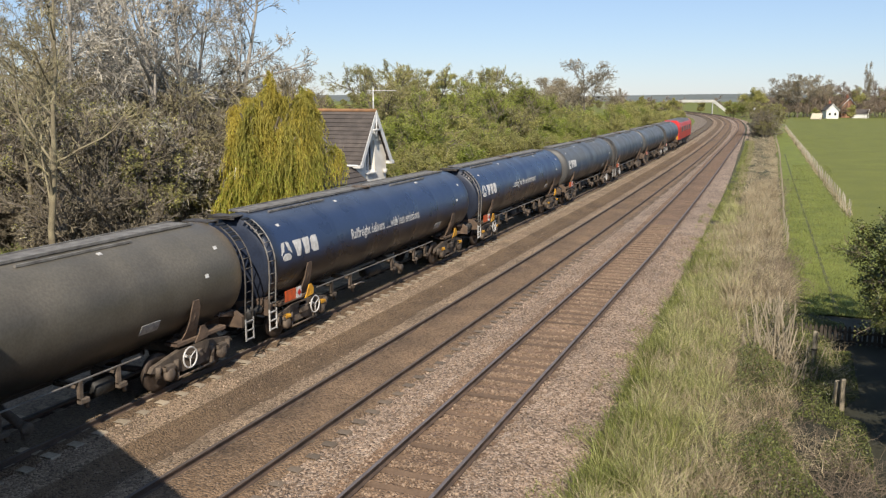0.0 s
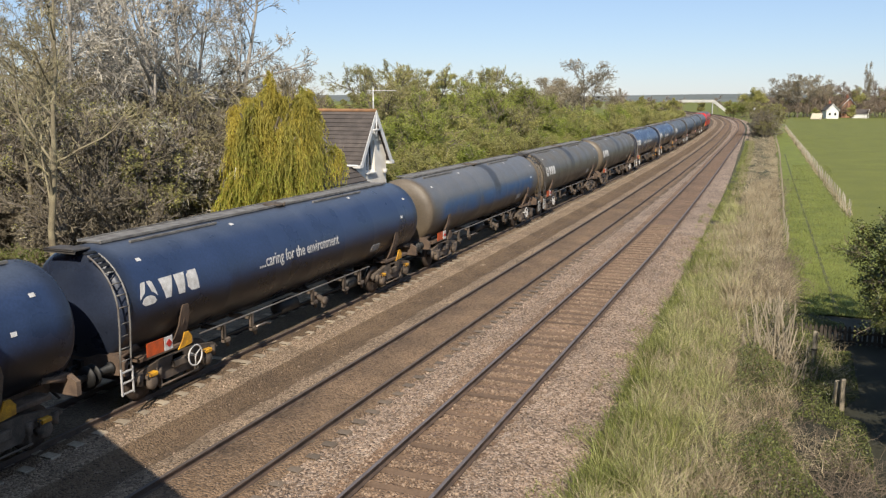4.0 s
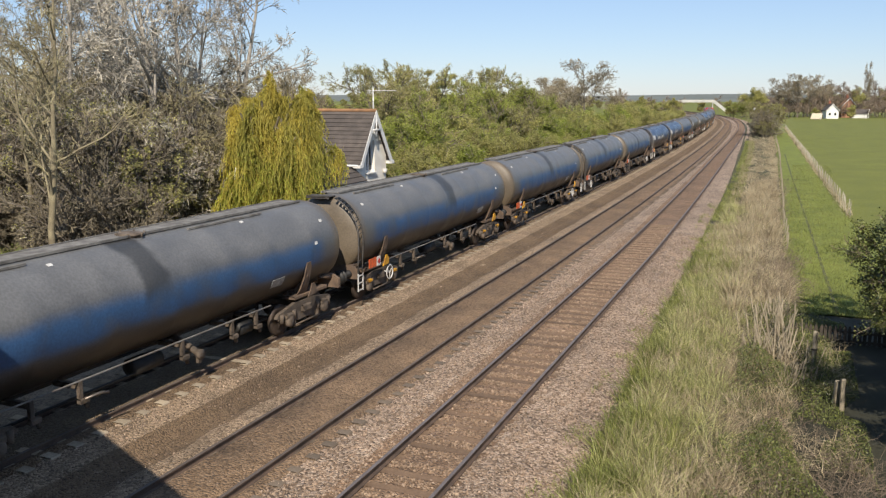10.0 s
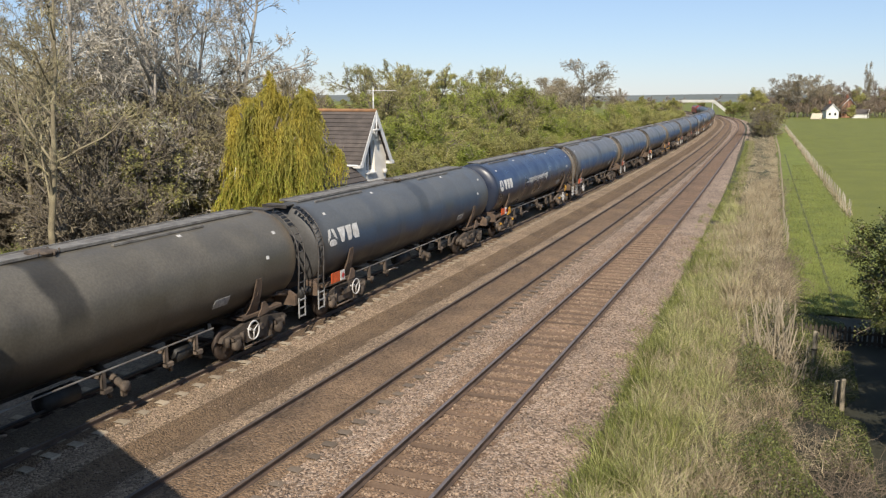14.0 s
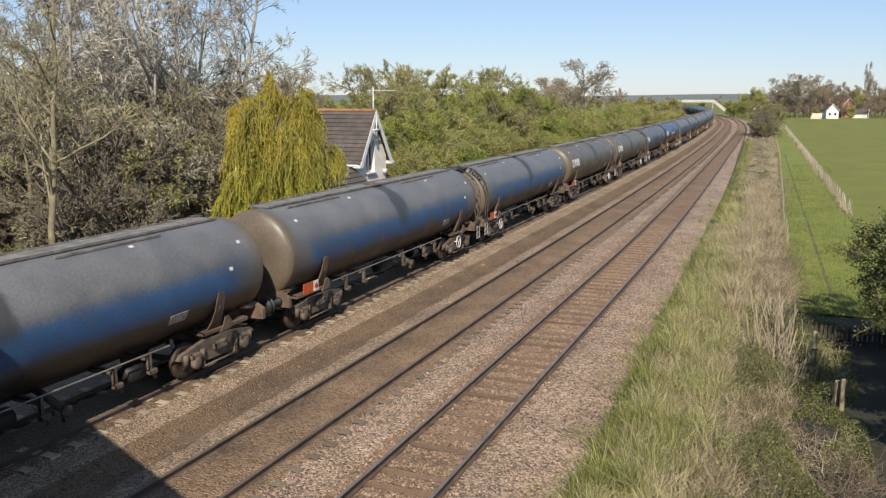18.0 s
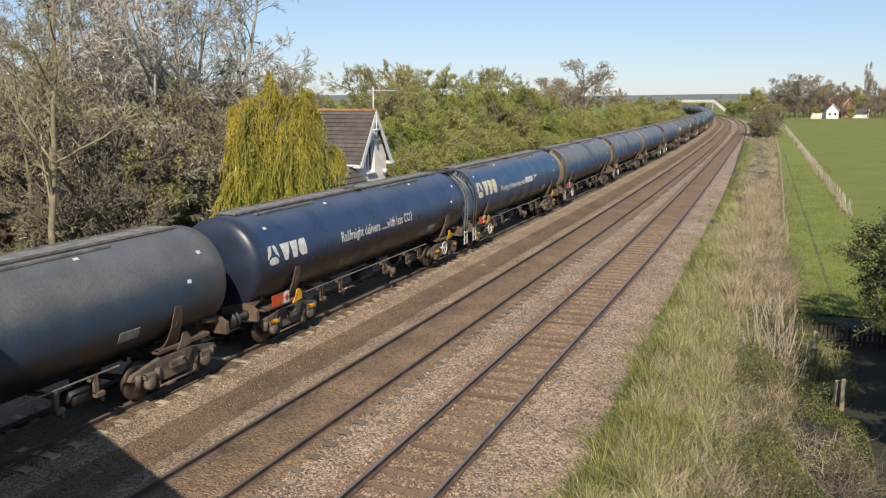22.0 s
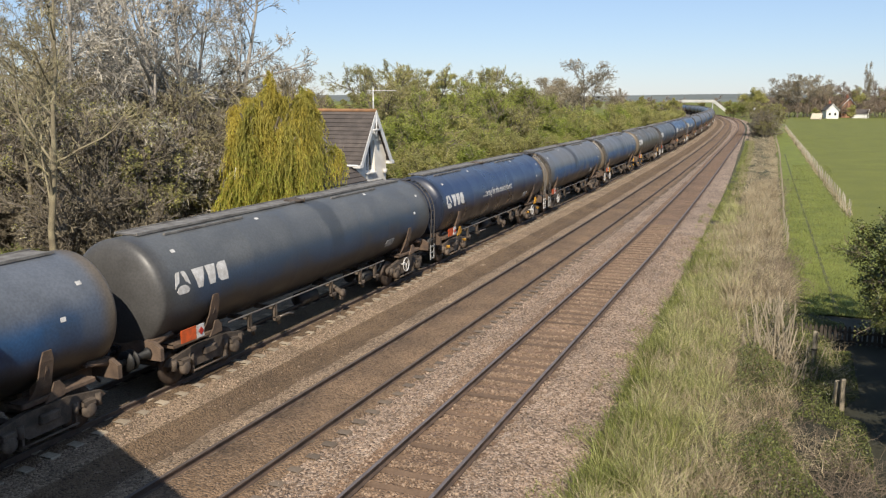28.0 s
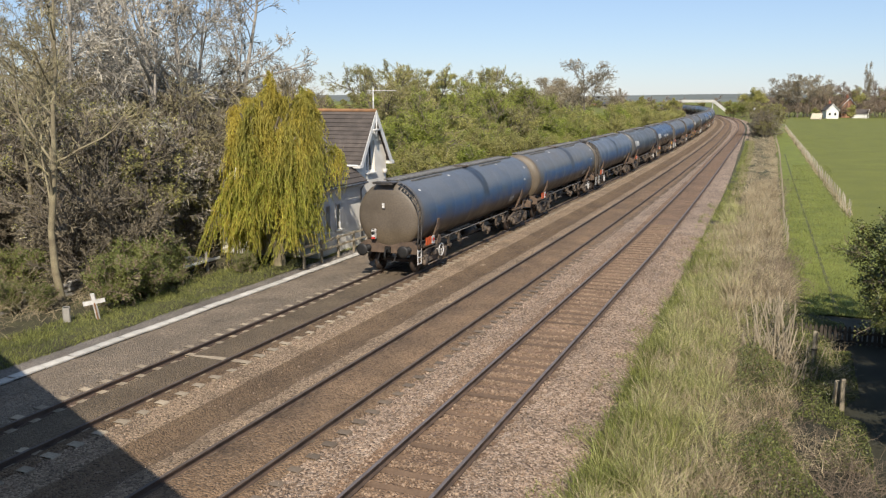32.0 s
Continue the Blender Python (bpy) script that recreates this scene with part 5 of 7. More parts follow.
def verge():
    offs, rows = [(-3.6, -0.06), (-3.35, 0.015), (-2.6, 0), (-1.6, 0), (-0.6, 0), (0.3, 0), (0.5, 0)], []
    ss = [2 + i for i in range(90)] + [92 + 4 * i for i in range(43)]
    for s in ss:
        for j, (o, dz) in enumerate(offs):
            w = float(verge_off(o, s))
            z = float(shoulder(w)) + dz if j < 2 else (-0.30, -0.22, -0.26, -0.40, -0.46)[j - 2]
            q = on_line(s, w, max(z, float(shoulder(w)) + (0.012 if j else -0.06)))[0]
            if j > 1:
                q.z += 0.06 * noise.noise((q.x * 0.9, q.y * 0.9, 0))
            rows.append(tuple(q))
    k = len(offs)
    f = [(i * k + j, i * k + j + 1, (i + 1) * k + j + 1, (i + 1) * k + j) for i in range(len(ss) - 1) for j in range(k - 1)]
    tagged(new("verge", fast_mesh("verge", rows, f, M_VERGE, True)), "rough grassy verge beside the ballast", "verge", kind="structure")


verge()
tuft("long_grass", merge(blades(19000, -3.3, -2.0, 11, 46, 0.30, 0.008, -0.34, patchy(-0.22, 0.9, 1.3)), blades(6000, -2.1, -1.1, 11, 46, 0.32, 0.008, -0.34, patchy(0.05, 0.9, 1.3)), blades(6000, -4.0, -3.1, 11, 60, 0.22, 0.008, -0.36, patchy(0.12, 0.9, 1.1, 21)), blades(11000, -3.35, -2.2, 40, 150, 0.36, 0.018, -0.34, patchy(-0.25, 0.9))), M_BLADE, "long green spring grass on the verge", "grass")
tuft("dead_grass", merge(blades(13000, -2.5, 0.4, 11, 40, 0.42, 0.007, -0.30, patchy(-0.05, 0.9, 0.6, 5)), blades(34000, -2.9, 0.4, 32, 190, 0.46, 0.013, -0.34, patchy(-0.1, 0.9, 0.7, 8)), blades(14000, -2.4, 0.3, 30, 110, 0.34, 0.014, -0.34, patchy(-0.9, 0.0, 0.5, 8), 0.8)), M_STRAW, "pale dead grass stalks among the green", "grass")


def brambles(n, x0, x1, y0, y1, h, r, z=-0.35):
    P = np.stack([RNG.uniform(x0, x1, n), RNG.uniform(y0, y1, n), np.full(n, z)], 1)
    pts, rr = limbs(P, unit(RNG.normal(size=(n, 3)) * np.array([1, 1, 0.3]) + np.array([0, 0, 1.0])), RNG.uniform(0.6, 1.3, n) * h, np.full(n, r), 7, 0.3, -0.16, 0.4)
    p2, r2 = sprout(pts, rr, 4, 0.2, 1, 50, 0.45, 4, 0.3, -0.05, 0.7)
    return merge(tubes(pts, rr, 3), ribbons(p2, np.maximum(r2, 0.003)))


tuft("bramble_tangle", merge(brambles(420, -0.9, 1.6, 12.5, 19, 0.9, 0.005), brambles(520, -1.6, -0.4, 12.5, 26, 0.75, 0.005), brambles(160, -0.8, 0.9, 19, 24, 0.7, 0.005), brambles(260, 0.8, 2.3, 12.5, 17.5, 1.0, 0.005), brambles(620, -1.1, 0.3, 31, 41, 1.25, 0.006), brambles(260, -0.9, 0.4, 24, 32, 1.0, 0.006), brambles(300, -1.5, -0.2, 42, 80, 1.1, 0.010)), M_BRAMBLE, "leafless brown bramble tangle along the fence line", "bramble")
_c = np.stack([RNG.uniform(-1.3, 1.9, 90000), RNG.uniform(12.5, 30, 90000), RNG.uniform(0, 1, 90000)], 1)
_top = np.array([noise.noise((q[0] * 0.9, q[1] * 0.7, 2.5)) for q in _c])
_c[:, 2] = -0.42 + _c[:, 2] * np.clip(0.42 + 0.9 * _top, 0.04, 0.8) * np.clip(1.5 - 0.8 * _c[:, 0], 0.25, 1.0)
_c = _c[(_top > -0.22) & (_c[:, 0] > -1.2 + 0.5 * _top)]
tuft("bramble_leaves", leaves(_c, 0.024), M_LEAF_DARK, "dark green bramble and nettle leaves on the bank", "bramble")
tuft("nettle_leaves", leaves(_c[RNG.uniform(0, 1, len(_c)) < 0.3] + np.array([0, 0, 0.03]), 0.026), M_LEAF_MID, "fresh green nettle leaves on the bank", "nettle")
tuft("bank_litter", blades(9000, -2.4, 1.7, 12, 27, 0.40, 0.005, -0.24, patchy(0.0, 0.9, 0.5, 31), 1.1), M_STRAW, "fine dead stalks lying over the bank", "grass")
# mud tone taken near black: the trees' deep shade is put into its colour
strip("muddy_path", [(0.25, -0.46), (0.5, -0.395), (1.5, -0.385), (3.4, -0.385), (5.5, -0.40)], 8, 31.5, 1.0, mat("mud_shade_dark", (0.036, 0.034, 0.017), 0.95, 0, (0.02, 0.021, 0.011), 1.2, 20, 0.5, 0.3, 0.03), "structure", "bare muddy path under the trees, their deep shade darkened into its colour", 0.03)
_n = 30000
_P = np.stack([RNG.uniform(0.0, 3.6, _n), 31 + 70 * RNG.uniform(0, 1, _n) ** 1.6, np.full(_n, -0.345)], 1)
_pp, _rr = limbs(_P, UP + RNG.normal(0, 0.5, (_n, 3)), RNG.uniform(0.05, 0.14, _n), np.full(_n, 0.009), 3, 0.1, 0, 0.2)
tuft("mown_grass", ribbons(_pp, _rr), M_BLADE, "short green mown grass beside the field fence", "grass")


# loose stones on the ballast near the bridge
reseed(302)
_n = 26000
_o = np.concatenate([RNG.uniform(-8.5, -3.2, _n * 2 // 3), RNG.uniform(-13.4, -8.5, _n // 3)])
_n = len(_o)
_s = 11.5 + 34 * RNG.uniform(0, 1, _n) ** 1.4
_ok = (_o < -12.4) | (_o > -11.0) | (RNG.uniform(0, 1, _n) < 0.15)
for _t in (TRACK_L, TRACK_M, TRACK_R):
    _ok &= np.abs(np.abs(_o - _t) - GAUGE / 2) > 0.1
    _ok &= (np.abs(_o - _t) > 0.8) | (RNG.uniform(0, 1, _n) < 0.12)
_bed = [(-13.4, -0.16), (-12.95, -0.175), (-12.3, -0.20), (-11.8, -0.33), (-11.45, -0.31), (-11.0, -0.14), (-10.4, -0.135), (-8.85, -0.14), (-8.3, -0.175), (-8.0, -0.19), (-7.6, -0.125), (-7.05, -0.138), (-5.4, -0.138), (-4.85, -0.13), (-4.2, -0.24), (-3.4, -0.36), (-3.0, -0.44)]
_z = np.interp(_o, [q[0] for q in _bed], [q[1] for q in _bed]) + 0.012
_o, _s, _z = _o[_ok], _s[_ok], _z[_ok]
_tri = np.array([(0, 1, 2), (1, 3, 2), (3, 4, 2), (4, 0, 2), (1, 0, 5), (3, 1, 5), (4, 3, 5), (0, 4, 5)])


def stones(o, s, z):
    c = np.stack([np.interp(s, LINE[:, 1], LINE[:, 0]) + o, s, z], 1)
    k = len(c)
    q, _ = np.linalg.qr(RNG.normal(size=(k, 3, 3)))
    rad = RNG.uniform(0.013, 0.034, (k, 1, 1)) * RNG.uniform(0.7, 1.3, (k, 3, 1))
    v = np.concatenate([q * rad, -q * rad], 1) + c[:, None]
    return v.reshape(-1, 3), (_tri[None] + (np.arange(k) * 6)[:, None, None]).reshape(-1, 3)


M_STONE = mat("loose_stone", (0.38, 0.285, 0.21), 0.9, 0, (0.19, 0.13, 0.09), 9, 30, 0.2, 0.2, island=0.45)
tagged(new("loose_stones", fast_mesh("loose_stones", *stones(_o, _s, _z), M_STONE)), "loose pinkish brown ballast stones", "gravel", kind="stuff")
_n = 9000
_s = 12 + RNG.integers(0, 56, _n) * 0.66 + RNG.uniform(0.17, 0.49, _n)
M_STONE_RUST = mat("rusty_stone", (0.34, 0.245, 0.17), 0.9, 0, (0.17, 0.11, 0.07), 9, 30, 0.2, 0.2, island=0.4)
tagged(new("crib_stones", fast_mesh("crib_stones", *stones(TRACK_R + RNG.uniform(-0.66, 0.66, _n), _s - 12 + 6 + 6.6 - 0.66, np.full(_n, -0.148)), M_STONE_RUST)), "rusty stones heaped between the near track's sleepers", "gravel", kind="stuff")


# tussocks on the verge: clumps of long arching blades
reseed(303)


def tussocks(n, m, x0, x1, y0, y1, h, w):
    cx, cy = RNG.uniform(x0, x1, n), y0 + (y1 - y0) * RNG.uniform(0, 1, n) ** 1.3
    k = np.repeat(np.arange(n), m)
    off = RNG.normal(0, 0.09, (n * m, 2))
    cx = np.interp(cy, LINE[:, 1], LINE[:, 0]) + verge_off(cx, cy)
    P = np.stack([cx[k] + off[:, 0], cy[k] + off[:, 1], np.full(n * m, -0.32)], 1)
    d = np.stack([off[:, 0] * 4, off[:, 1] * 4, np.ones(n * m)], 1) + RNG.normal(0, 0.15, (n * m, 3))
    big = RNG.uniform(0.6, 1.3, n)[k]
    return ribbons(*limbs(P, d, h * big * RNG.uniform(0.6, 1.1, n * m), np.full(n * m, w), 5, 0.08, -0.14, 0.2))


tuft("pale_blades", merge(tussocks(230, 36, -3.0, -1.0, 11.5, 34, 0.66, 0.008), tussocks(200, 30, -2.8, -0.4, 24, 60, 0.6, 0.012)), M_BLADE_LIT, "tussocks of long grass on the verge, sun highlights painted as a paler colour", "grass")
tuft("tussock_grass", tussocks(330, 46, -3.3, -1.5, 11.5, 40, 0.56, 0.009), M_BLADE, "arching tussocks of long green grass on the verge", "grass")
tuft("pale_tussocks", merge(tussocks(330, 40, -3.0, -0.6, 11.5, 50, 0.62, 0.007), tussocks(260, 60, -1.7, 0.1, 29, 75, 0.85, 0.012)), M_STRAW, "pale dry tussocks among the green grass", "grass")
# the mown strip between verge and field fence
_v = []
for _y, _a, _b in ((31.0, 0.2, 4.8), (40.0, 0.0, 4.4), (58.0, -0.4, 3.5), (90.0, -1.4, 2.4), (120.0, -2.2, 1.35), (155.0, -3.0, 0.1), (190.0, -4.0, -1.1), (222.0, -5.2, -2.2)):
    for _u in (0.0, 0.06, 0.35, 0.65, 0.94, 1.0):
        _v.append((_a + (_b - _a) * _u, _y, -0.46 if _u in (0.0, 1.0) else -0.345))
_f = [(i * 6 + j, i * 6 + j + 1, i * 6 + j + 7, i * 6 + j + 6) for i in range(7) for j in range(5)]
M_MOWN = mat("mown_sward", (0.185, 0.215, 0.028), 0.9, 0, (0.135, 0.16, 0.022), 0.5, 16, 0.5, 0.3, 0.04)
tagged(new("grass_path", fast_mesh("grass_path", _v, _f, M_MOWN, True)), "bright green mown grass path along the field edge", "path", kind="structure")
# two faint wheel ruts worn along the mown path
M_RUT = mat("worn_turf", (0.11, 0.12, 0.035), 0.95, 0, (0.06, 0.055, 0.028), 0.7, 18, 0.5, 0.4)
for _u in (0.34,):
    _v = []
    for _y, _a, _b in ((31.2, 0.2, 4.8), (40.0, 0.0, 4.4), (58.0, -0.4, 3.5), (90.0, -1.4, 2.4), (120.0, -2.2, 1.35)):
        _c = _a + (_b - _a) * _u
        _v += [(_c - 0.09, _y, -0.36), (_c - 0.05, _y, -0.339), (_c + 0.05, _y, -0.339), (_c + 0.09, _y, -0.36)]
    tagged(new("wheel_rut", fast_mesh("wheel_rut", _v, [(i * 4 + j, i * 4 + j + 1, i * 4 + j + 5, i * 4 + j + 4) for i in range(4) for j in range(3)], M_RUT, True)), "faint brown rut worn in the mown path", "rut", kind="structure")

reseed(401)
# ---- the house by the line ----
M_TILE = mat("roof_tile", (0.105, 0.088, 0.078), 0.85, 0, (0.065, 0.055, 0.05), 2, 25, 0.3, rand=0.15, island=0.2)
M_RIDGE = mat("ridge_tile", (0.36, 0.19, 0.09), 0.85, 0, (0.22, 0.12, 0.06), 3, 30, 0.3)
M_RENDER = mat("cream_render", (0.90, 0.86, 0.77), 0.9, 0, (0.76, 0.71, 0.62), 1.2, 60, 0.3, 0.08)
M_BOARD = mat("white_board", (0.80, 0.79, 0.77), 0.5, 0, (0.7, 0.69, 0.66), 3, 40, 0.1, 0.08)
M_GLASS = mat("window_glass", (0.02, 0.024, 0.028), 0.05, 0, (0.015, 0.018, 0.02), 2, 10, 0)
M_GREYPIPE = mat("grey_metal", (0.30, 0.30, 0.31), 0.5, 0.6, (0.2, 0.2, 0.2), 4, 40, 0.1)
M_CONCRETE = mat("concrete", (0.42, 0.40, 0.36), 0.9, 0, (0.30, 0.28, 0.25), 1.5, 35, 0.4, 0.2)
M_TROUGH = mat("trough_lid", (0.66, 0.63, 0.57), 0.9, 0, (0.50, 0.475, 0.43), 2.5, 35, 0.3, 0.15, rand=0.12)
M_WOOD = mat("weathered_wood", (0.42, 0.36, 0.26), 0.9, 0, (0.26, 0.22, 0.155), 3, 35, 0.4, rand=0.15)
M_WOOD_DARK = mat("dark_wood", (0.075, 0.06, 0.045), 0.9, 0, (0.04, 0.034, 0.028), 3, 35, 0.4, rand=0.15)
M_BRICK = mat("red_brick", (0.30, 0.12, 0.075), 0.9, 0, (0.22, 0.085, 0.055), 1.5, 20, 0.3, rand=0.1)
M_BRICK_PALE = mat("pale_brick", (0.46, 0.24, 0.15), 0.9, 0, (0.36, 0.18, 0.11), 1.5, 20, 0.3, rand=0.1)
M_CREAMGREY = mat("bridge_paint", (0.55, 0.55, 0.52), 0.8, 0, (0.42, 0.42, 0.40), 0.6, 20, 0.1, 0.1)
M_WALLWHITE = mat("white_wall", (0.80, 0.79, 0.76), 0.8, 0, (0.70, 0.69, 0.66), 0.6, 20, 0.1, 0.08)


def course(name, parent, p0, p1, up, rows, w, material):
    """Rows of lapped tiles on a slope: p0 to p1 along the eave, up to the ridge; one strip a row, each lower edge proud."""
    p0, p1, up = Vector(p0), Vector(p1), Vector(up)
    nrm = (p1 - p0).cross(up).normalized()
    if nrm.z < 0:
        nrm = -nrm
    for i in range(rows):
        s = Shape()
        a, b = up * (i / rows), up * ((i + 1.15) / rows)
        lift = nrm * 0.045
        q = [p0 + a + lift, p1 + a + lift, p1 + b + nrm * 0.005, p0 + b + nrm * 0.005, p0 + a - nrm * 0.02, p1 + a - nrm * 0.02]
        s.add(q, [(0, 1, 2, 3), (4, 5, 1, 0)])
        part(name, s.mesh(name, material), parent)


def gable_house():
    h = thing("house", "cream rendered cottage with dark tiled roofs and white bargeboards", "house")
    xg, xb = -19.5, -27.0
    y0, y1, yc, ze, zr, zb = 37.5, 40.7, 39.07, 3.88, 6.12, -0.5
    s = Shape()
    # gable wing walls, 0.25 m thick, with the window opening left out of the gable face
    wy0, wy1, wz0, wz1 = 38.45, 39.35, 3.15, 4.75
    def quad(a, b, c, d):
        s.add([a, b, c, d], [(0, 1, 2, 3)])
    x = xg
    def zt(y):
        return ze + (zr - ze) * (1 - abs(y - yc) / (yc - y0 if y < yc else y1 - yc))
    quad((x, y0, zb), (x, y1, zb), (x, y1, wz0), (x, y0, wz0))
    s.add([(x, y0, wz0), (x, wy0, wz0), (x, wy0, zt(wy0)), (x, y0, ze)], [(0, 1, 2, 3)])
    s.add([(x, wy1, wz0), (x, y1, wz0), (x, y1, ze), (x, wy1, zt(wy1))], [(0, 1, 2, 3)])
    s.add([(x, wy0, wz1), (x, wy1, wz1), (x, wy1, zt(wy1)), (x, yc, zr), (x, wy0, zt(wy0))], [(0, 1, 2, 3, 4)])
    for a, b in (((wy0, wz0), (wy1, wz0)), ((wy1, wz0), (wy1, wz1)), ((wy1, wz1), (wy0, wz1)), ((wy0, wz1), (wy0, wz0))):
        quad((x, a[0], a[1]), (x, b[0], b[1]), (x - 0.25, b[0], b[1]), (x - 0.25, a[0], a[1]))
    quad((xg, y0, zb), (xg, y0, ze), (xb, y0, ze), (xb, y0, zb))
    quad((xg, y1, zb), (xb, y1, zb), (xb, y1, ze), (xg, y1, ze))
    s.add([(xb, y0, zb), (xb, y1, zb), (xb, y1, ze), (xb, yc, zr), (xb, y0, ze)], [(0, 1, 2, 3, 4)])
    part("wall", s.mesh("wall", M_RENDER), h, "cream rendered wall")
    w = part("window", Shape().box(x - 0.2, (wy0 + wy1) / 2, (wz0 + wz1) / 2, 0.02, wy1 - wy0, wz1 - wz0).mesh("window", M_GLASS), h, "tall white framed window")
    f = Shape()
    for yy in (wy0 + 0.04, (wy0 + wy1) / 2, wy1 - 0.04):
        f.box(x - 0.16, yy, (wz0 + wz1) / 2, 0.07, 0.08, wz1 - wz0)
    for zz in (wz0 + 0.04, wz1 - 0.04):
        f.box(x - 0.157, (wy0 + wy1) / 2, zz, 0.07, wy1 - wy0, 0.08)
    part("window_frame", f.mesh("window_frame", M_BOARD), w)
    part("window_sill", Shape().box(x + 0.03, (wy0 + wy1) / 2, wz0 - 0.04, 0.2, wy1 - wy0 + 0.16, 0.07, 0.01).mesh("window_sill", M_BOARD), w)
    # roof of the gable wing
    roof = part("roof", Shape().add([(xg + 0.28, y0 - 0.2, ze - 0.27), (xg + 0.28, yc, zr + 0.06), (xb, yc, zr + 0.06), (xb, y0 - 0.2, ze - 0.27), (xg + 0.28, y1 + 0.2, ze - 0.27), (xb, y1 + 0.2, ze - 0.27)], [(0, 1, 2, 3), (1, 4, 5, 2)]).mesh("roof", M_TILE), h, "dark grey tiled roof")
    for sy, ye in ((-1, y0 - 0.2), (1, y1 + 0.2)):
        course("tile_course", roof, (xg + 0.28, ye, ze - 0.25), (xb, ye, ze - 0.25), (0, yc - ye, zr - ze + 0.32), 13, 0.3, M_TILE)
    part("ridge", Shape().tube([(xg + 0.28, yc, zr + 0.10), (xb, yc, zr + 0.10)], 0.09, 8).mesh("ridge", M_RIDGE), roof, "orange-brown ridge tiles")
    for ye in (y0 - 0.28, y1 + 0.28):
        a, b = Vector((xg + 0.30, ye, ze - 0.36)), Vector((xg + 0.30, yc, zr + 0.12))
        d = (b - a)
        n = Vector((0, -d.z, d.y)).normalized() * (0.26 if ye < yc else -0.26)
        q = [a, b, b - Vector((0, 0, 0.42)), a - n * -0.0 - Vector((0, 0, 0.0)) + Vector((0, 0.26 if ye < yc else -0.26, -0.06))]
        bb = Shape()
        bb.add([v + Vector((0, 0, 0)) for v in q] + [v - Vector((0.04, 0, 0)) for v in q], [(0, 1, 2, 3), (7, 6, 5, 4), (0, 4, 5, 1), (1, 5, 6, 2), (2, 6, 7, 3), (3, 7, 4, 0)])
        part("bargeboard", bb.mesh("bargeboard", M_BOARD), h, "white bargeboard")
        part("eave_box", Shape().box(xg + 0.12, ye + (0.12 if ye < yc else -0.12), ze - 0.34, 0.42, 0.34, 0.16, 0.01).mesh("eave_box", M_BOARD), h, "white boxed eave")
    g = Shape().tube([(xg + 0.2, y0 - 0.3, ze - 0.30), (xb, y0 - 0.3, ze - 0.30)], 0.06, 8)
    part("gutter", g.mesh("gutter", M_BOARD), h, "white gutter")
    part("brace", Shape().tube([(xg + 0.28, yc - 0.45, zr - 0.85), (xg + 0.28, yc + 0.45, zr - 0.85)], 0.05, 6).tube([(xg + 0.28, yc, zr - 0.1), (xg + 0.28, yc, zr - 1.25)], 0.04, 6).tube([(xg + 0.28, yc - 0.4, zr - 0.85), (xg + 0.28, yc, zr - 1.25)], 0.04, 6).mesh("brace", M_BOARD), h, "white timber gable brace")
    # low wing facing the line
    xw, ya, yb, zl = -19.3, 33.2, 37.5, 2.85
    wins = [(33.9, 34.35), (34.85, 35.3)]
    s = Shape()
    cuts = sorted(wins)
    yy = ya
    for a, b in cuts:
        s.add([(xw, yy, zb), (xw, a, zb), (xw, a, zl), (xw, yy, zl)], [(0, 1, 2, 3)])
        s.add([(xw, a, zb), (xw, b, zb), (xw, b, 0.75), (xw, a, 0.75)], [(0, 1, 2, 3)])
        s.add([(xw, a, 2.0), (xw, b, 2.0), (xw, b, zl), (xw, a, zl)], [(0, 1, 2, 3)])
        for p, q in (((a, 0.75), (b, 0.75)), ((b, 0.75), (b, 2.0)), ((b, 2.0), (a, 2.0)), ((a, 2.0), (a, 0.75))):
            s.add([(xw, p[0], p[1]), (xw, q[0], q[1]), (xw - 0.22, q[0], q[1]), (xw - 0.22, p[0], p[1])], [(0, 1, 2, 3)])
        yy = b
    s.add([(xw, yy, zb), (xw, yb, zb), (xw, yb, zl), (xw, yy, zl)], [(0, 1, 2, 3)])
    s.add([(xw, ya, zb), (xw, ya, zl), (-21.9, ya, 5.2), (-24.5, ya, zl), (-24.5, ya, zb)], [(0, 1, 2, 3, 4)])
    s.add([(-24.5, ya, zb), (-24.5, ya, zl), (-24.5, yb, zl), (-24.5, yb, zb)], [(0, 1, 2, 3)])
    part("wall", s.mesh("wall", M_RENDER), h, "cream rendered wall")
    for a, b in wins:
        w = part("window", Shape().box(xw - 0.18, (a + b) / 2, 1.375, 0.02, b - a, 1.25).mesh("window", M_GLASS), h, "narrow window with a pale surround")
        f = Shape()
        for q in (a + 0.02, b - 0.02):
            f.box(xw + 0.0, q, 1.375, 0.06, 0.07, 1.3)
        f.box(xw + 0.004, (a + b) / 2, 2.0, 0.06, b - a + 0.05, 0.08)
        f.box(xw + 0.02, (a + b) / 2, 0.74, 0.12, b - a + 0.14, 0.07)
        part("window_frame", f.mesh("window_frame", M_BOARD), w)
    roof = part("roof", Shape().add([(xw + 0.3, ya - 0.2, zl - 0.02), (xw + 0.3, yb, zl - 0.02), (-21.9, yb, 5.24), (-21.9, ya - 0.2, 5.24), (-24.8, ya - 0.2, zl - 0.02), (-24.8, yb, zl - 0.02)], [(0, 1, 2, 3), (3, 2, 5, 4)]).mesh("roof", M_TILE), h, "low dark tiled roof")
    course("tile_course", roof, (xw + 0.3, ya - 0.2, zl), (xw + 0.3, yb, zl), (-21.9 - xw - 0.3, 0, 5.24 - zl), 12, 0.3, M_TILE)
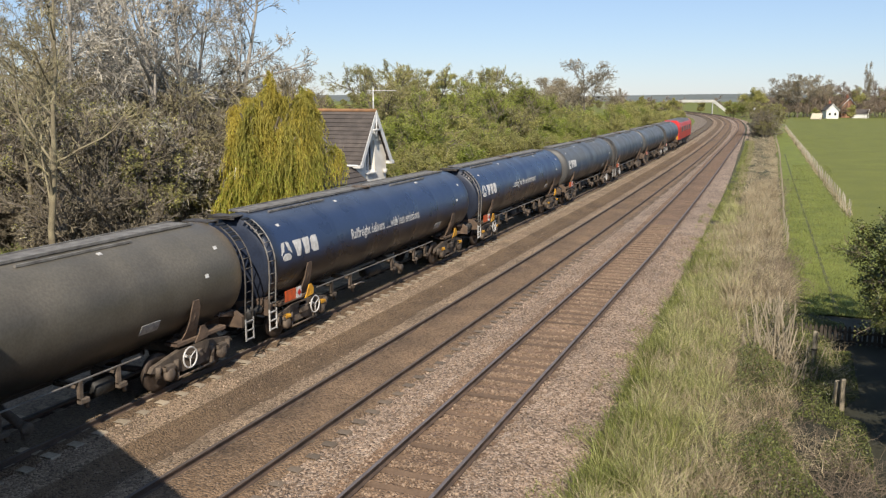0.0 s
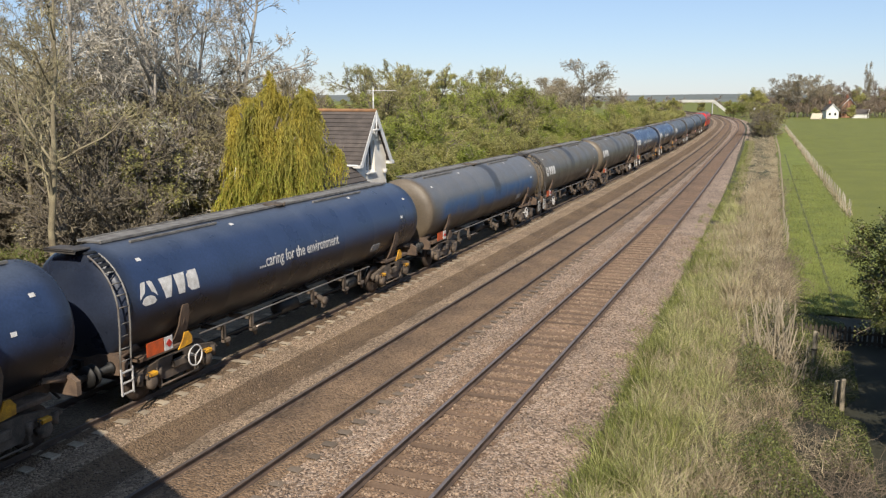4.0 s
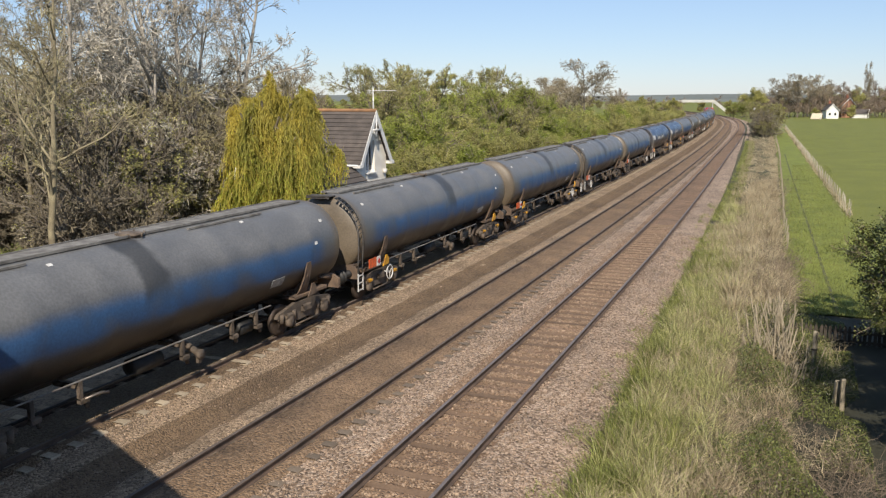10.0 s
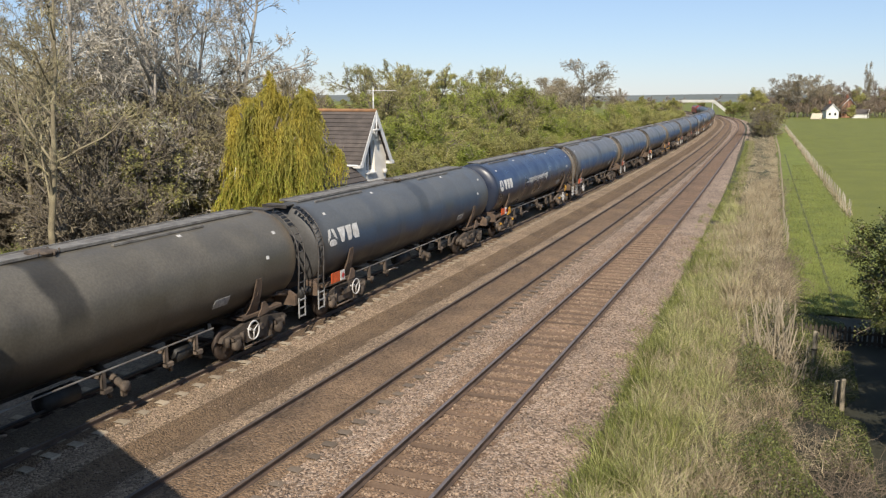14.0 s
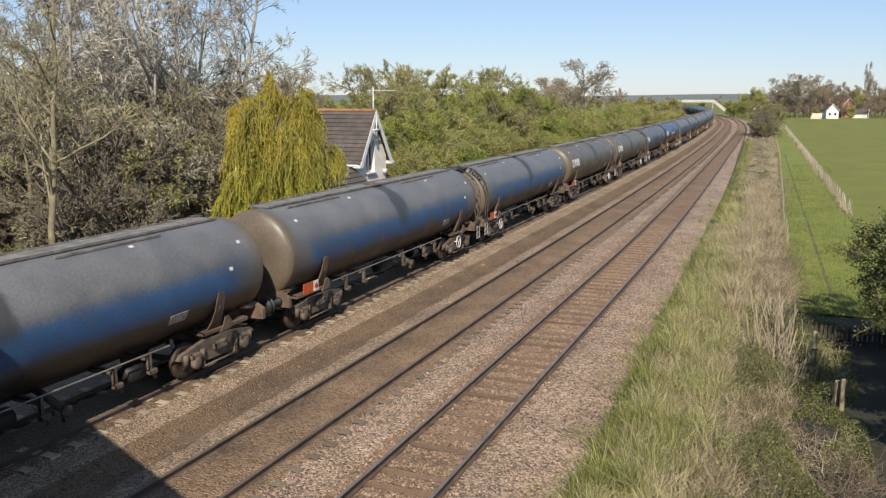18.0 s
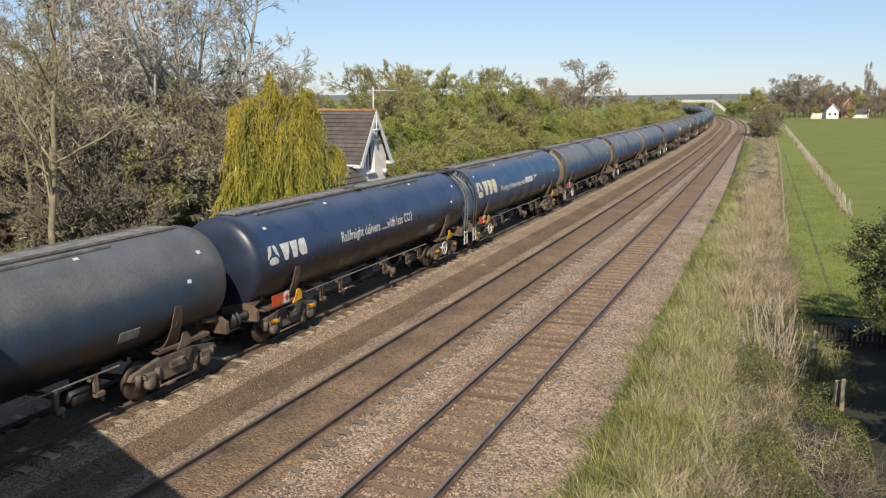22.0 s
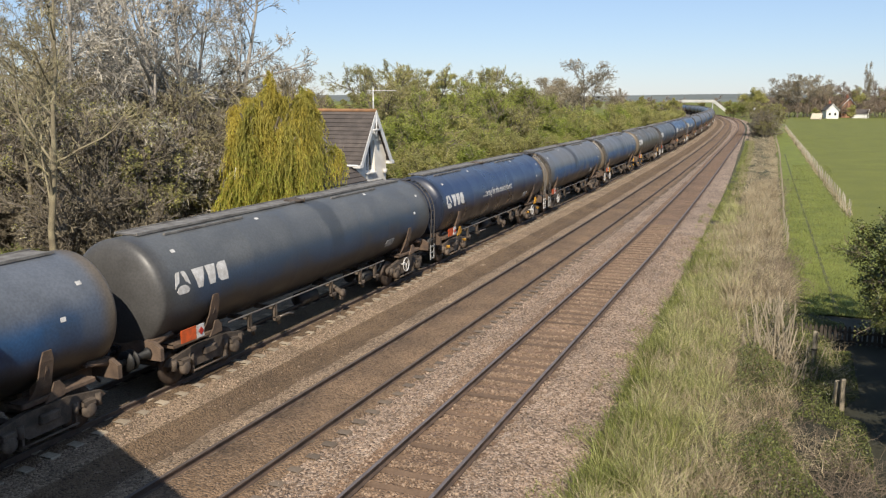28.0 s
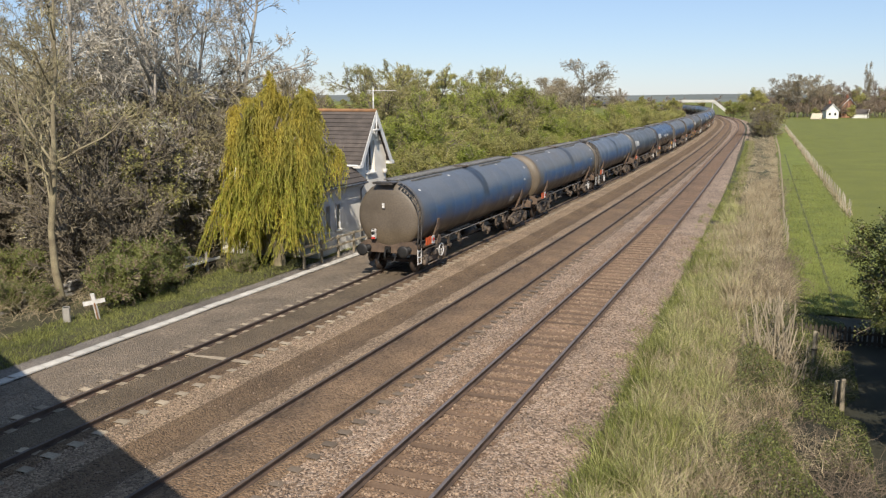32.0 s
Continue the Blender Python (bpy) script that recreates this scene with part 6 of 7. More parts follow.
    part("ridge", Shape().tube([(-21.9, ya - 0.2, 5.28), (-21.9, yb, 5.28)], 0.09, 8).mesh("ridge", M_RIDGE), roof, "orange-brown ridge tiles")
    part("gutter", Shape().tube([(xw + 0.36, ya - 0.2, zl - 0.06), (xw + 0.36, yb - 0.05, zl - 0.06)], 0.06, 8).tube([(xw + 0.33, yb - 0.15, zl - 0.06), (xw + 0.06, yb - 0.15, zl - 0.4), (xw + 0.06, yb - 0.15, zb)], 0.04, 6).mesh("gutter", M_GREYPIPE), h, "grey gutter and downpipe")
    part("bargeboard", Shape().tube([(xw + 0.32, yb - 0.05, zl + 0.05), (-20.2, yb - 0.05, 3.85), (-21.9, yb - 0.05, 5.32)], 0.03, 6).mesh("bargeboard", M_GREYPIPE), h, "thin grey verge trim")
    part("lamp", Shape().lathe([(0, 0.03), (0.04, 0.12), (0.16, 0.14), (0.2, 0.05)], 12, "x", (xg, y1 - 0.35, 3.1)).mesh("lamp", M_WHITE), h, "white wall lamp")
    a = Shape().tube([(-19.5, 39.3, 5.6), (-19.5, 39.3, 7.35)], 0.035, 6).tube([(-19.7, 39.1, 7.2), (-18.5, 39.9, 7.2)], 0.022, 5)
    for i in range(6):
        q = Vector((-19.7, 39.1, 7.2)).lerp(Vector((-18.5, 39.9, 7.2)), i / 5)
        a.tube([q + Vector((-0.12, 0.18, 0)), q + Vector((0.12, -0.18, 0))], 0.01, 4)
    part("aerial", a.mesh("aerial", M_WHITE), h, "television aerial on a pole")
    h.location.x = -0.24
    return h


gable_house()

# ---- left verge: trough route, grass, fence, cross-shaped marker ----
strip("cess", [(-19.9, -0.35), (-19.0, -0.325), (-18.45, -0.32)], -20, 180, 1.0, M_CESS, "structure", "grey gritty lineside walkway", 0.03)
TROUGH = tagged(new("cable_trough"), "pale concrete cable trough with separate lids beside the line", "cable trough", kind="structure")
_lid = Shape().box(0, 0, 0, 0.30, 0.985, 0.06, 0.012).mesh("lid", M_TROUGH)
for _i in range(190):
    _q, _h = on_line(2 + _i * 1.0, -18.32, -0.27)
    part("lid", _lid, TROUGH, "", Matrix.Translation(_q + Vector((RNG.normal(0, 0.008), 0, RNG.normal(0, 0.006)))) @ Matrix.Rotation(_h + RNG.normal(0, 0.004), 4, "Z"))
strip("left_verge", [(-34.0, -0.42), (-24.0, -0.36), (-21.0, -0.33), (-20.0, -0.29), (-19.25, -0.315)], -30, 200, 1.0, M_VERGE, "structure", "grassy strip between walkway and fence", 0.08)
tuft("verge_grass", merge(blades(32000, -21.8, -19.2, 12, 45, 0.17, 0.007, -0.33, patchy(-0.6, 0.9)), blades(5000, -22.0, -20.2, 14, 46, 0.4, 0.007, -0.33, patchy(0.1, 0.9, 0.8, 3))), M_BLADE, "short green grass beside the walkway", "grass")
tuft("lineside_brambles", merge(brambles(260, -26.5, -22.6, 17, 23.5, 1.5, 0.007), brambles(160, -23.0, -21.4, 22, 28, 1.1, 0.006)), M_STRAW, "pale dead bramble and bracken stems at the foot of the wood", "bramble")
tuft("verge_straw", blades(3500, -26.5, -21.4, 14, 40, 0.6, 0.007, -0.33, patchy(0.05, 0.9, 0.8, 12), 0.8), M_STRAW, "pale dead stalks at the wood's edge", "grass")
_m = thing("cross_marker", "white painted cross-shaped wooden marker, leaning, with a rusty stripe", "marker post", pose(-20.75, 21.1, -0.36, 0, -9, 40))
part("post", Shape().box(0, 0, 0.47, 0.14, 0.05, 1.0, 0.03).mesh("post", M_WHITE), _m)
part("arm", Shape().box(0, -0.03, 0.66, 0.70, 0.04, 0.17, 0.04).mesh("arm", M_WHITE), _m)
part("stripe", Shape().box(0, -0.062, 0.34, 0.05, 0.02, 0.6, 0.005).mesh("stripe", M_RIDGE), _m, "faded orange stripe")
_m = thing("marker_stone", "short weathered concrete post in the grass", "post", pose(-21.5, 20.5, -0.4, 0, 0, 40))
part("post", Shape().box(0, 0, 0.28, 0.24, 0.16, 0.62, 0.03).mesh("post", M_CONCRETE), _m)
FENCE_L = thing("post_fence", "old concrete post and wire fence at the wood's edge", "fence")
_post = Shape().box(0, 0, 0.5, 0.11, 0.11, 1.2, 0.02).mesh("post", M_CONCRETE)
for _i in range(5, 14):
    part("post", _post, FENCE_L, "", pose(-22.7 + 0.02 * _i, 14 + _i * 1.9, -0.6, RNG.normal(0, 2), RNG.normal(0, 2), 0))
for _z in (0.0, 0.3, 0.55):
    part("wire", Shape().tube([(-22.6, 23, _z - 0.15), (-22.44, 39, _z - 0.15)], 0.006, 4).mesh("wire", M_GREYPIPE), FENCE_L)
_w = thing("dry_stone_wall", "low grey rubble wall at the foot of the wood", "wall")
_stone = [Shape().box(0, 0, 0, 0.34 + 0.05 * i, 0.26, 0.15 + 0.02 * i, 0.035).mesh("stone", M_CONCRETE) for i in range(3)]
for _i in range(60):
    _k = _i % 20
    part("stone", _stone[_i % 3], _w, "", pose(-24.4 - RNG.uniform(0, 0.08), 16.2 + _k * 0.40 + (_i // 20) * 0.17, -0.26 + (_i // 20) * 0.17, RNG.normal(0, 4), RNG.normal(0, 4), 90 + RNG.normal(0, 5)))
_d = thing("garden_decking", "grey timber deck with white edging by the willow", "decking", pose(-23.2, 28.0, 0))
for _i in range(6):
    part("board", keep("deckboard", lambda: Shape().box(0, 0, 0.12, 0.28, 3.2, 0.05, 0.01).mesh("board", M_GREYPIPE)), _d, "", pose(-0.75 + _i * 0.3, 0, 0))
part("edging", Shape().box(1.0, 0, 0.2, 0.05, 3.2, 0.10, 0.01).mesh("edging", M_BOARD), _d, "white edging board")
for _y in (-1.4, 1.4):
    part("bearer", Shape().box(0, _y, -0.16, 1.8, 0.1, 0.5).mesh("bearer", M_WOOD_DARK), _d)
_b = thing("red_planter", "small red planter in the shade by the decking", "planter", pose(-24.4, 28.6, -0.4))
part("pot", Shape().lathe([(0, 0.16), (0.42, 0.22), (0.46, 0.24), (0.47, 0.2), (0.42, 0.05)], 14, "z").mesh("pot", M_RED), _b)
_b = thing("garden_fence", "weathered wooden rail fence between house and line", "fence")
for _i in range(7):
    part("post", keep("gpost", lambda: Shape().box(0, 0, 0.5, 0.10, 0.10, 1.3, 0.01).mesh("post", M_WOOD)), _b, "", pose(-18.95, 31.0 + _i * 1.5, -0.45))
for _z in (0.25, 0.62):
    part("rail", Shape().box(-18.88, 35.5, _z, 0.04, 9.4, 0.10, 0.008).mesh("rail", M_WOOD), _b)

# ---- right side: fence posts, coppiced stools, picket fence, dark tree ----
for _i, (_x, _y, _hh) in enumerate(((0.88, 24.6, 1.20), (1.30, 21.5, 0.85), (1.45, 21.3, 0.95))):
    _p = thing("fence_post", "pale split wooden fence post at the top of the bank", "fence post", pose(_x, _y, -0.55, RNG.normal(0, 1.5), 2, RNG.uniform(0, 90)), "fence posts")
    part("post", Shape().box(0, 0, _hh / 2, 0.12, 0.12, _hh, 0.02).mesh("post", M_WOOD), _p)
    if _i == 0:
        part("band", Shape().box(0, 0, _hh * 0.58, 0.13, 0.13, 0.05).mesh("band", M_WOOD_DARK), _p, "dark wire band")


def stool():
    n = 15
    P = np.stack([RNG.normal(0, 0.3, n), RNG.normal(0, 0.5, n), np.zeros(n)], 1)
    pts, r = limbs(P, UP + RNG.normal(0, 0.16, (n, 3)), RNG.uniform(0.6, 1.5, n), RNG.uniform(0.016, 0.032, n), 5, 0.06, 0.02, 0.7)
    p2, r2 = sprout(pts, r, 2, 0.4, 0.9, 40, 0.35, 3)
    return [("coppice", fast_mesh("coppice", *merge(tubes(pts, r, 5), tubes(p2, r2, 3)), M_WOOD))]


STOOL = plant("cut_hazel", stool(), "cut pale hazel stems sprouting from the bank", "shrub", pose(-0.1, 25.6, -0.4), "cut stems on the bank")
for _x, _y, _s in ((-0.2, 26.8, 1.0), (0.25, 24.6, 0.8), (0.5, 22.6, 0.6), (-0.3, 28.4, 0.9), (-0.5, 25.0, 0.7)):
    again(STOOL, _x, _y, _s)
VERGE_FENCE = thing("wire_fence", "thin bleached stakes and wire between verge and mown path", "fence")
_stake = Shape().box(0, 0, 0.45, 0.06, 0.06, 1.0, 0.01).mesh("post", M_WOOD)
for _i in range(46):
    _s = 44 + _i * 2.6
    _q, _ = on_line(_s, float(verge_off(0.55, _s)), -0.45)
    part("post", _stake, VERGE_FENCE, "", Matrix.Translation(_q) @ Matrix.Rotation(RNG.normal(0, 0.04), 4, "Y"))
for _z in (0.05, 0.4):
    part("wire", Shape().tube([tuple(on_line(44 + 4 * i, float(verge_off(0.55, 44 + 4 * i)), _z)[0]) for i in range(30)], 0.012, 4).mesh("wire", M_WOOD), VERGE_FENCE)
PICKET = thing("picket_fence", "dark wooden picket fence in deep shade across the path", "fence")
_pale = Shape().slab([(-0.045, 0), (0.045, 0), (0.045, 0.72), (0, 0.82), (-0.045, 0.72)], 0.025, Matrix.Rotation(radians(90), 4, "X")).mesh("pale", M_WOOD_DARK)
for _i in range(30):
    part("pale", _pale, PICKET, "", pose(0.3 + _i * 0.135, 27.2 + _i * 0.02, -0.6, 0, RNG.normal(0, 1), 0))
for _z in (-0.3, -0.03):
    part("rail", Shape().box(2.3, 27.54, _z, 4.1, 0.05, 0.08, 0.008).mesh("rail", M_WOOD_DARK), PICKET, "", Matrix.Rotation(0, 4, "Z"))
DARK_TREE = plant("hawthorn", tree_parts(5.6, 1.25, M_BARK, M_TWIG_BROWN, M_LEAF_DARK, 0.042, 10, stems=3, bare_from=0.12, twig_r=0.006, n1=13, n2=7, n3=6, loose=2.0), "dense dark green hawthorn in shade by the path", "tree", pose(4.0, 25.6, -0.5), "trees by the bridge")
DARK_TREE.scale = (1.08, 1.08, 1.0)
# unseen copies added right of the view, only to throw shade over the path
for _x, _y, _s in ((6.7, 15.6, 1.2), (6.1, 18.6, 1.2), (6.2, 21.6, 1.2), (7.6, 17.0, 1.45), (8.0, 20.5, 1.45), (6.4, 24.4, 1.1)):
    again(DARK_TREE, _x, _y, _s)
FIELD_FENCE = thing("field_fence", "line of pale posts and netting along the field edge", "fence")
M_FENCE = mat("bleached_wood", (0.50, 0.46, 0.38), 0.9, 0, (0.34, 0.30, 0.24), 3, 35, 0.3, rand=0.2)
_fp = Shape().box(0, 0, 0.5, 0.055, 0.055, 1.0, 0.008).mesh("post", M_FENCE)
_P0, _P1 = Vector((3.5, 58, -0.42)), Vector((-2.2, 222, -0.42))
for _i in range(110):
    _q = _P0.lerp(_P1, _i / 109)
    part("post", _fp, FIELD_FENCE, "", Matrix.Translation(_q) @ Matrix.Rotation(RNG.normal(0, 0.05), 4, "Y"))
tuft("fence_straw", merge(*[(lambda P: ribbons(*limbs(P, UP + RNG.normal(0, 0.4, P.shape), RNG.uniform(0.3, 0.8, len(P)), np.full(len(P), 0.02), 4, 0.2, -0.1, 0.2)))(np.array([(*_P0.lerp(_P1, u),) for u in RNG.uniform(0, 1, 2600)]) + RNG.normal(0, 0.12, (2600, 3)) * np.array([1, 1, 0]))]), M_STRAW, "pale dead grass along the field fence", "grass")

# ---- the overbridge that the camera stands on: its deck and parapet throw the shadow across the line ----
BRIDGE = tagged(new("overbridge"), "brick road overbridge across the line, with an unseen splayed wing added to shape its shadow", "bridge", kind="structure")
# the slanting wing is unseen, added so that the shadow's edge falls right
FRONT = [(-34.0, 17.8), (-6.8, 4.32), (-5.2, 0.5), (7.0, 0.5)]
BACK = [(7.0, -6.0), (-9.0, -6.0), (-34.0, 8.0)]
part("deck", Shape().slab(FRONT + BACK, 0.7, pose(0, 0, 4.4)).mesh("deck", M_BRICK), BRIDGE, "bridge deck")
for _run in (FRONT, BACK):
    for (_ax, _ay), (_bx, _by) in zip(_run[:-1], _run[1:]):
        _d = Vector((_bx - _ax, _by - _ay, 0))
        _n = Vector((-_d.y, _d.x, 0)).normalized() * -0.32
        part("parapet", Shape().slab([(_ax, _ay), (_bx, _by), (_bx + _n.x, _by + _n.y), (_ax + _n.x, _ay + _n.y)], 1.05, pose(0, 0, 5.1)).mesh("parapet", M_BRICK), BRIDGE, "brick parapet")
M_ASPHALT = mat("asphalt", (0.055, 0.054, 0.052), 0.9, 0, (0.04, 0.039, 0.038), 0.8, 60, 0.5, 0.2)
part("road_surface", Shape().slab([(6.9, 0.1), (-5.4, 0.1), (-7.0, 3.9), (-33.5, 16.9), (-33.5, 8.2), (-8.8, -5.6), (6.9, -5.6)], 0.06, pose(0, 0, 5.104)).mesh("road_surface", M_ASPHALT), BRIDGE, "worn grey asphalt road surface")
part("abutment", Shape().slab([(-34, 17.5), (-24.0, 12.6), (-26.0, 4.0), (-34, 8.4)], 5.0, pose(0, 0, -0.6)).mesh("abutment", M_BRICK), BRIDGE, "brick abutment")
for _ex, _ey, _sx in ((-46, 16, 1), (18, -3, 1)):
    _e = Shape()
    _o = [(-16, -14, -0.6), (16, -14, -0.6), (16, 12, -0.6), (-16, 12, -0.6), (-12, -5, 4.6), (12, -5, 4.6), (12, 3, 4.6), (-12, 3, 4.6)]
    _e.add([(_ex + q[0], _ey + q[1], q[2]) for q in _o], [(0, 1, 5, 4), (1, 2, 6, 5), (2, 3, 7, 6), (3, 0, 4, 7), (4, 5, 6, 7)])
    part("embankment", _e.mesh("embankment", M_VERGE), BRIDGE, "grassed approach bank")
part("abutment", Shape().slab([(0.5, 0.4), (7.0, 0.4), (7.0, -5.9), (0.5, -5.9)], 5.0, pose(0, 0, -0.6)).mesh("abutment", M_BRICK), BRIDGE, "brick abutment")

# ---- distance: footbridge, signals, houses, woods, hills ----
FOOTBRIDGE = thing("footbridge", "pale railway footbridge across the tracks in the distance", "footbridge")
_q, _h = on_line(392, -11.6)
_m = Matrix.Translation(_q) @ Matrix.Rotation(_h, 4, "Z")
part("span", Shape().box(0, 0, 4.85, 14, 2.2, 0.3, 0.05).mesh("span", M_CREAMGREY), FOOTBRIDGE, "", _m)
for _y in (-1.05, 1.05):
    part("parapet", Shape().box(0, _y, 5.45, 14, 0.08, 0.9, 0.02).mesh("parapet", M_CREAMGREY), FOOTBRIDGE, "pale panelled parapet", _m)
for _x in (-6.9, 6.9):
    part("leg", Shape().box(_x, -0.8, 2.2, 0.3, 0.3, 5.2, 0.03).box(_x, 0.8, 2.2, 0.3, 0.3, 5.2, 0.03).mesh("leg", M_CREAMGREY), FOOTBRIDGE, "", _m)
    _k = 1 if _x > 0 else -1
    for _y in (-0.9, 0.9):
        part("stair", Shape().slab([(_k * 0.1, 4.9), (_k * 0.1, 5.9), (_k * 0.5, 5.9), (_k * 7.0, 0.9), (_k * 7.0, -0.4), (_k * 6.9, -0.4)], 0.1, Matrix.Translation((_x, _y + 0.05, 0)) @ Matrix.Rotation(radians(90), 4, "X")).mesh("stair", M_CREAMGREY), FOOTBRIDGE, "white stair string and panelling", _m)


def signal(s, off, h):
    t = thing("signal_post", "slim lineside signal post with a pale head", "signal", None, "signal posts")
    q, hd = on_line(s, off, -0.4)
    t.matrix_basis = Matrix.Translation(q) @ Matrix.Rotation(hd, 4, "Z")
    part("pole", Shape().tube([(0, 0, 0), (0, 0, h)], 0.09, 8).mesh("pole", M_GREYPIPE), t)
    part("head", Shape().box(0, -0.05, h + 0.3, 0.5, 0.25, 0.9, 0.06).mesh("head", M_WHITE), t)


signal(340, -3.9, 2.6)
signal(318, 1.8, 3.1)
_t = thing("lineside_cabinet", "white lineside equipment cabinet", "cabinet", pose(on_line(205, -18.8)[0].x, on_line(205, -18.8)[0].y, -0.4))
part("body", Shape().box(0, 0, 0.9, 1.0, 0.6, 1.8, 0.04).mesh("body", M_WHITE), _t)


def cottage(x, y, w, d, h, roof_h, wall, roofm, turn, label, chimney=True):
    t = thing("cottage", label, "house", pose(x, y, -0.42, 0, 0, turn), "far cottages")
    s = Shape()
    s.add([(-w / 2, -d / 2, 0), (w / 2, -d / 2, 0), (w / 2, -d / 2, h), (0, -d / 2, h + roof_h), (-w / 2, -d / 2, h)], [(0, 1, 2, 3, 4)])
    s.add([(-w / 2, d / 2, 0), (w / 2, d / 2, 0), (w / 2, d / 2, h), (0, d / 2, h + roof_h), (-w / 2, d / 2, h)], [(4, 3, 2, 1, 0)])
    for sx in (-1, 1):
        s.add([(sx * w / 2, -d / 2, 0), (sx * w / 2, d / 2, 0), (sx * w / 2, d / 2, h), (sx * w / 2, -d / 2, h)], [(0, 1, 2, 3)])
    part("wall", s.mesh("wall", wall), t)
    r = Shape()
    for sx in (-1, 1):
        a = [(sx * (w / 2 + 0.3), -d / 2 - 0.3, h - 0.25), (sx * (w / 2 + 0.3), d / 2 + 0.3, h - 0.25), (0, d / 2 + 0.3, h + roof_h + 0.1), (0, -d / 2 - 0.3, h + roof_h + 0.1)]
        r.add(a + [(p[0], p[1], p[2] + 0.15) for p in a], [(0, 1, 2, 3), (4, 5, 6, 7), (0, 3, 7, 4), (0, 1, 5, 4), (1, 2, 6, 5)])
    rf = part("roof", r.mesh("roof", roofm), t)
    part("bargeboard", Shape().tube([(-w / 2 - 0.3, -d / 2 - 0.32, h - 0.2), (0, -d / 2 - 0.32, h + roof_h + 0.12), (w / 2 + 0.3, -d / 2 - 0.32, h - 0.2)], 0.14, 5).mesh("bargeboard", M_BOARD), rf, "white bargeboard")
    if chimney:
        part("chimney", Shape().box(0, d * 0.3, h + roof_h + 0.5, 0.7, 0.7, 1.6, 0.03).mesh("chimney", M_BRICK), rf)
    for wx in (-w * 0.22, w * 0.22):
        wn_ = part("window", Shape().box(wx, -d / 2 - 0.02, h * 0.55, w * 0.16, 0.06, h * 0.3).mesh("window", M_GLASS), t)
        part("frame", Shape().box(wx, -d / 2 - 0.06, h * 0.55 - h * 0.16, w * 0.2, 0.1, 0.1).mesh("frame", M_BOARD), wn_)
    return t


cottage(11.2, 335, 4.0, 7.0, 2.9, 2.0, M_WALLWHITE, M_TILE, 10, "white gabled cottage at the far field edge")
cottage(17.6, 356, 4.8, 7.0, 4.2, 2.7, M_BRICK_PALE, M_RIDGE, 6, "red brick house with an orange roof beyond the field")
cottage(21.5, 346, 5.0, 5.0, 1.8, 1.1, M_WALLWHITE, M_TILE, 80, "low white outbuilding beyond the field", False)
cottage(6.6, 318, 2.2, 2.6, 0.4, 1.4, M_CREAM, M_CREAM, 70, "cream tent-like shed at the field edge", False)
cottage(-20.0, 640, 10, 14, 4, 3, M_WALLWHITE, M_TILE, 85, "white house far along the line")
FAR_TREES = [FAR_BARE, FAR_LEAFY, FAR_BARE]
for _i in range(95):                                   # the belt of trees beyond the field
    _x = -14 + _i * 1.5 + RNG.uniform(-1, 1)
    again(FAR_TREES[0 if _i % 6 else 1], _x, 362 + RNG.uniform(-6, 50), RNG.uniform(0.95, 1.35) if _x > 6 else RNG.uniform(0.7, 1.0))
for _i in range(40):
    again(FAR_TREES[0 if _i % 4 else 1], -6 + _i * 3.0 + RNG.uniform(-1, 1), 345 + RNG.uniform(-3, 5), RNG.uniform(0.35, 0.62))
for _x, _y, _s in ((-6.5, 356, 1.1), (0.4, 350, 1.22), (4.2, 356, 1.18), (-2.8, 366, 1.05), (8.5, 372, 1.1)):
    again(BARE_FAR, _x, _y, _s)
for _i in range(70):                                   # the brown hedge at the belt's foot
    again(FAR_BARE, -10 + _i * 0.95 + RNG.uniform(-0.5, 0.5), 352 + RNG.uniform(-2, 8), RNG.uniform(0.42, 0.62))
for _x, _y, _s in ((-15.4, 345, 1.2), (-13.6, 348, 1.0), (-23.6, 352, 0.7), (38.0, 338, 1.0)):
    again(FAR_LEAFY, _x, _y, _s)
for _s, _off, _z in ((172, -2.0, 1.15), (178, -1.4, 1.1), (167, -2.4, 1.0), (183, -1.2, 1.1), (175, -2.8, 0.95)):
    _q, _ = on_line(_s, _off)
    again(THICKETS[1 + _s % 2], _q.x, _q.y, _z)
again(BARE_FAR, 22.7, 342, 0.30, None, -0.42, 1.5)
again(BARE_FAR, 23.6, 343, 0.26, None, -0.42, 1.25)
for _s, _off, _k, _z in ((176, -1.6, 2, 1.2), (182, -2.0, 2, 1.2), (190, -0.6, 0, 0.5), (330, -1.0, 0, 0.9), (338, -3.0, 0, 0.8), (322, 1.0, 1, 0.7)):
    _q, _ = on_line(_s, _off)
    again(LEAFY[_k], _q.x, _q.y, _z)
for _s, _off, _z in ((172, -2.6, 0.7), (168, -1.2, 0.65), (165, -2.2, 0.6), (179, -1.0, 0.8)):
    _q, _ = on_line(_s, _off)
    again(THICKETS[_s % 2], _q.x, _q.y, _z)
for _i in range(34):                                   # trees inside the bend, past the footbridge
    _q, _ = on_line(300 + _i * 9, -22 - RNG.uniform(0, 8))
    again(FAR_TREES[1 + _i % 2], _q.x, _q.y, RNG.uniform(0.5, 0.8))
for _i in range(60):                                   # woods either side beyond the bend
    _a = RNG.uniform(-0.62, 0.02)
    _r = RNG.uniform(420, 700)
    again(FAR_TREES[_i % 3], math.sin(_a) * _r - 20, math.cos(_a) * _r, RNG.uniform(0.6, 0.95))
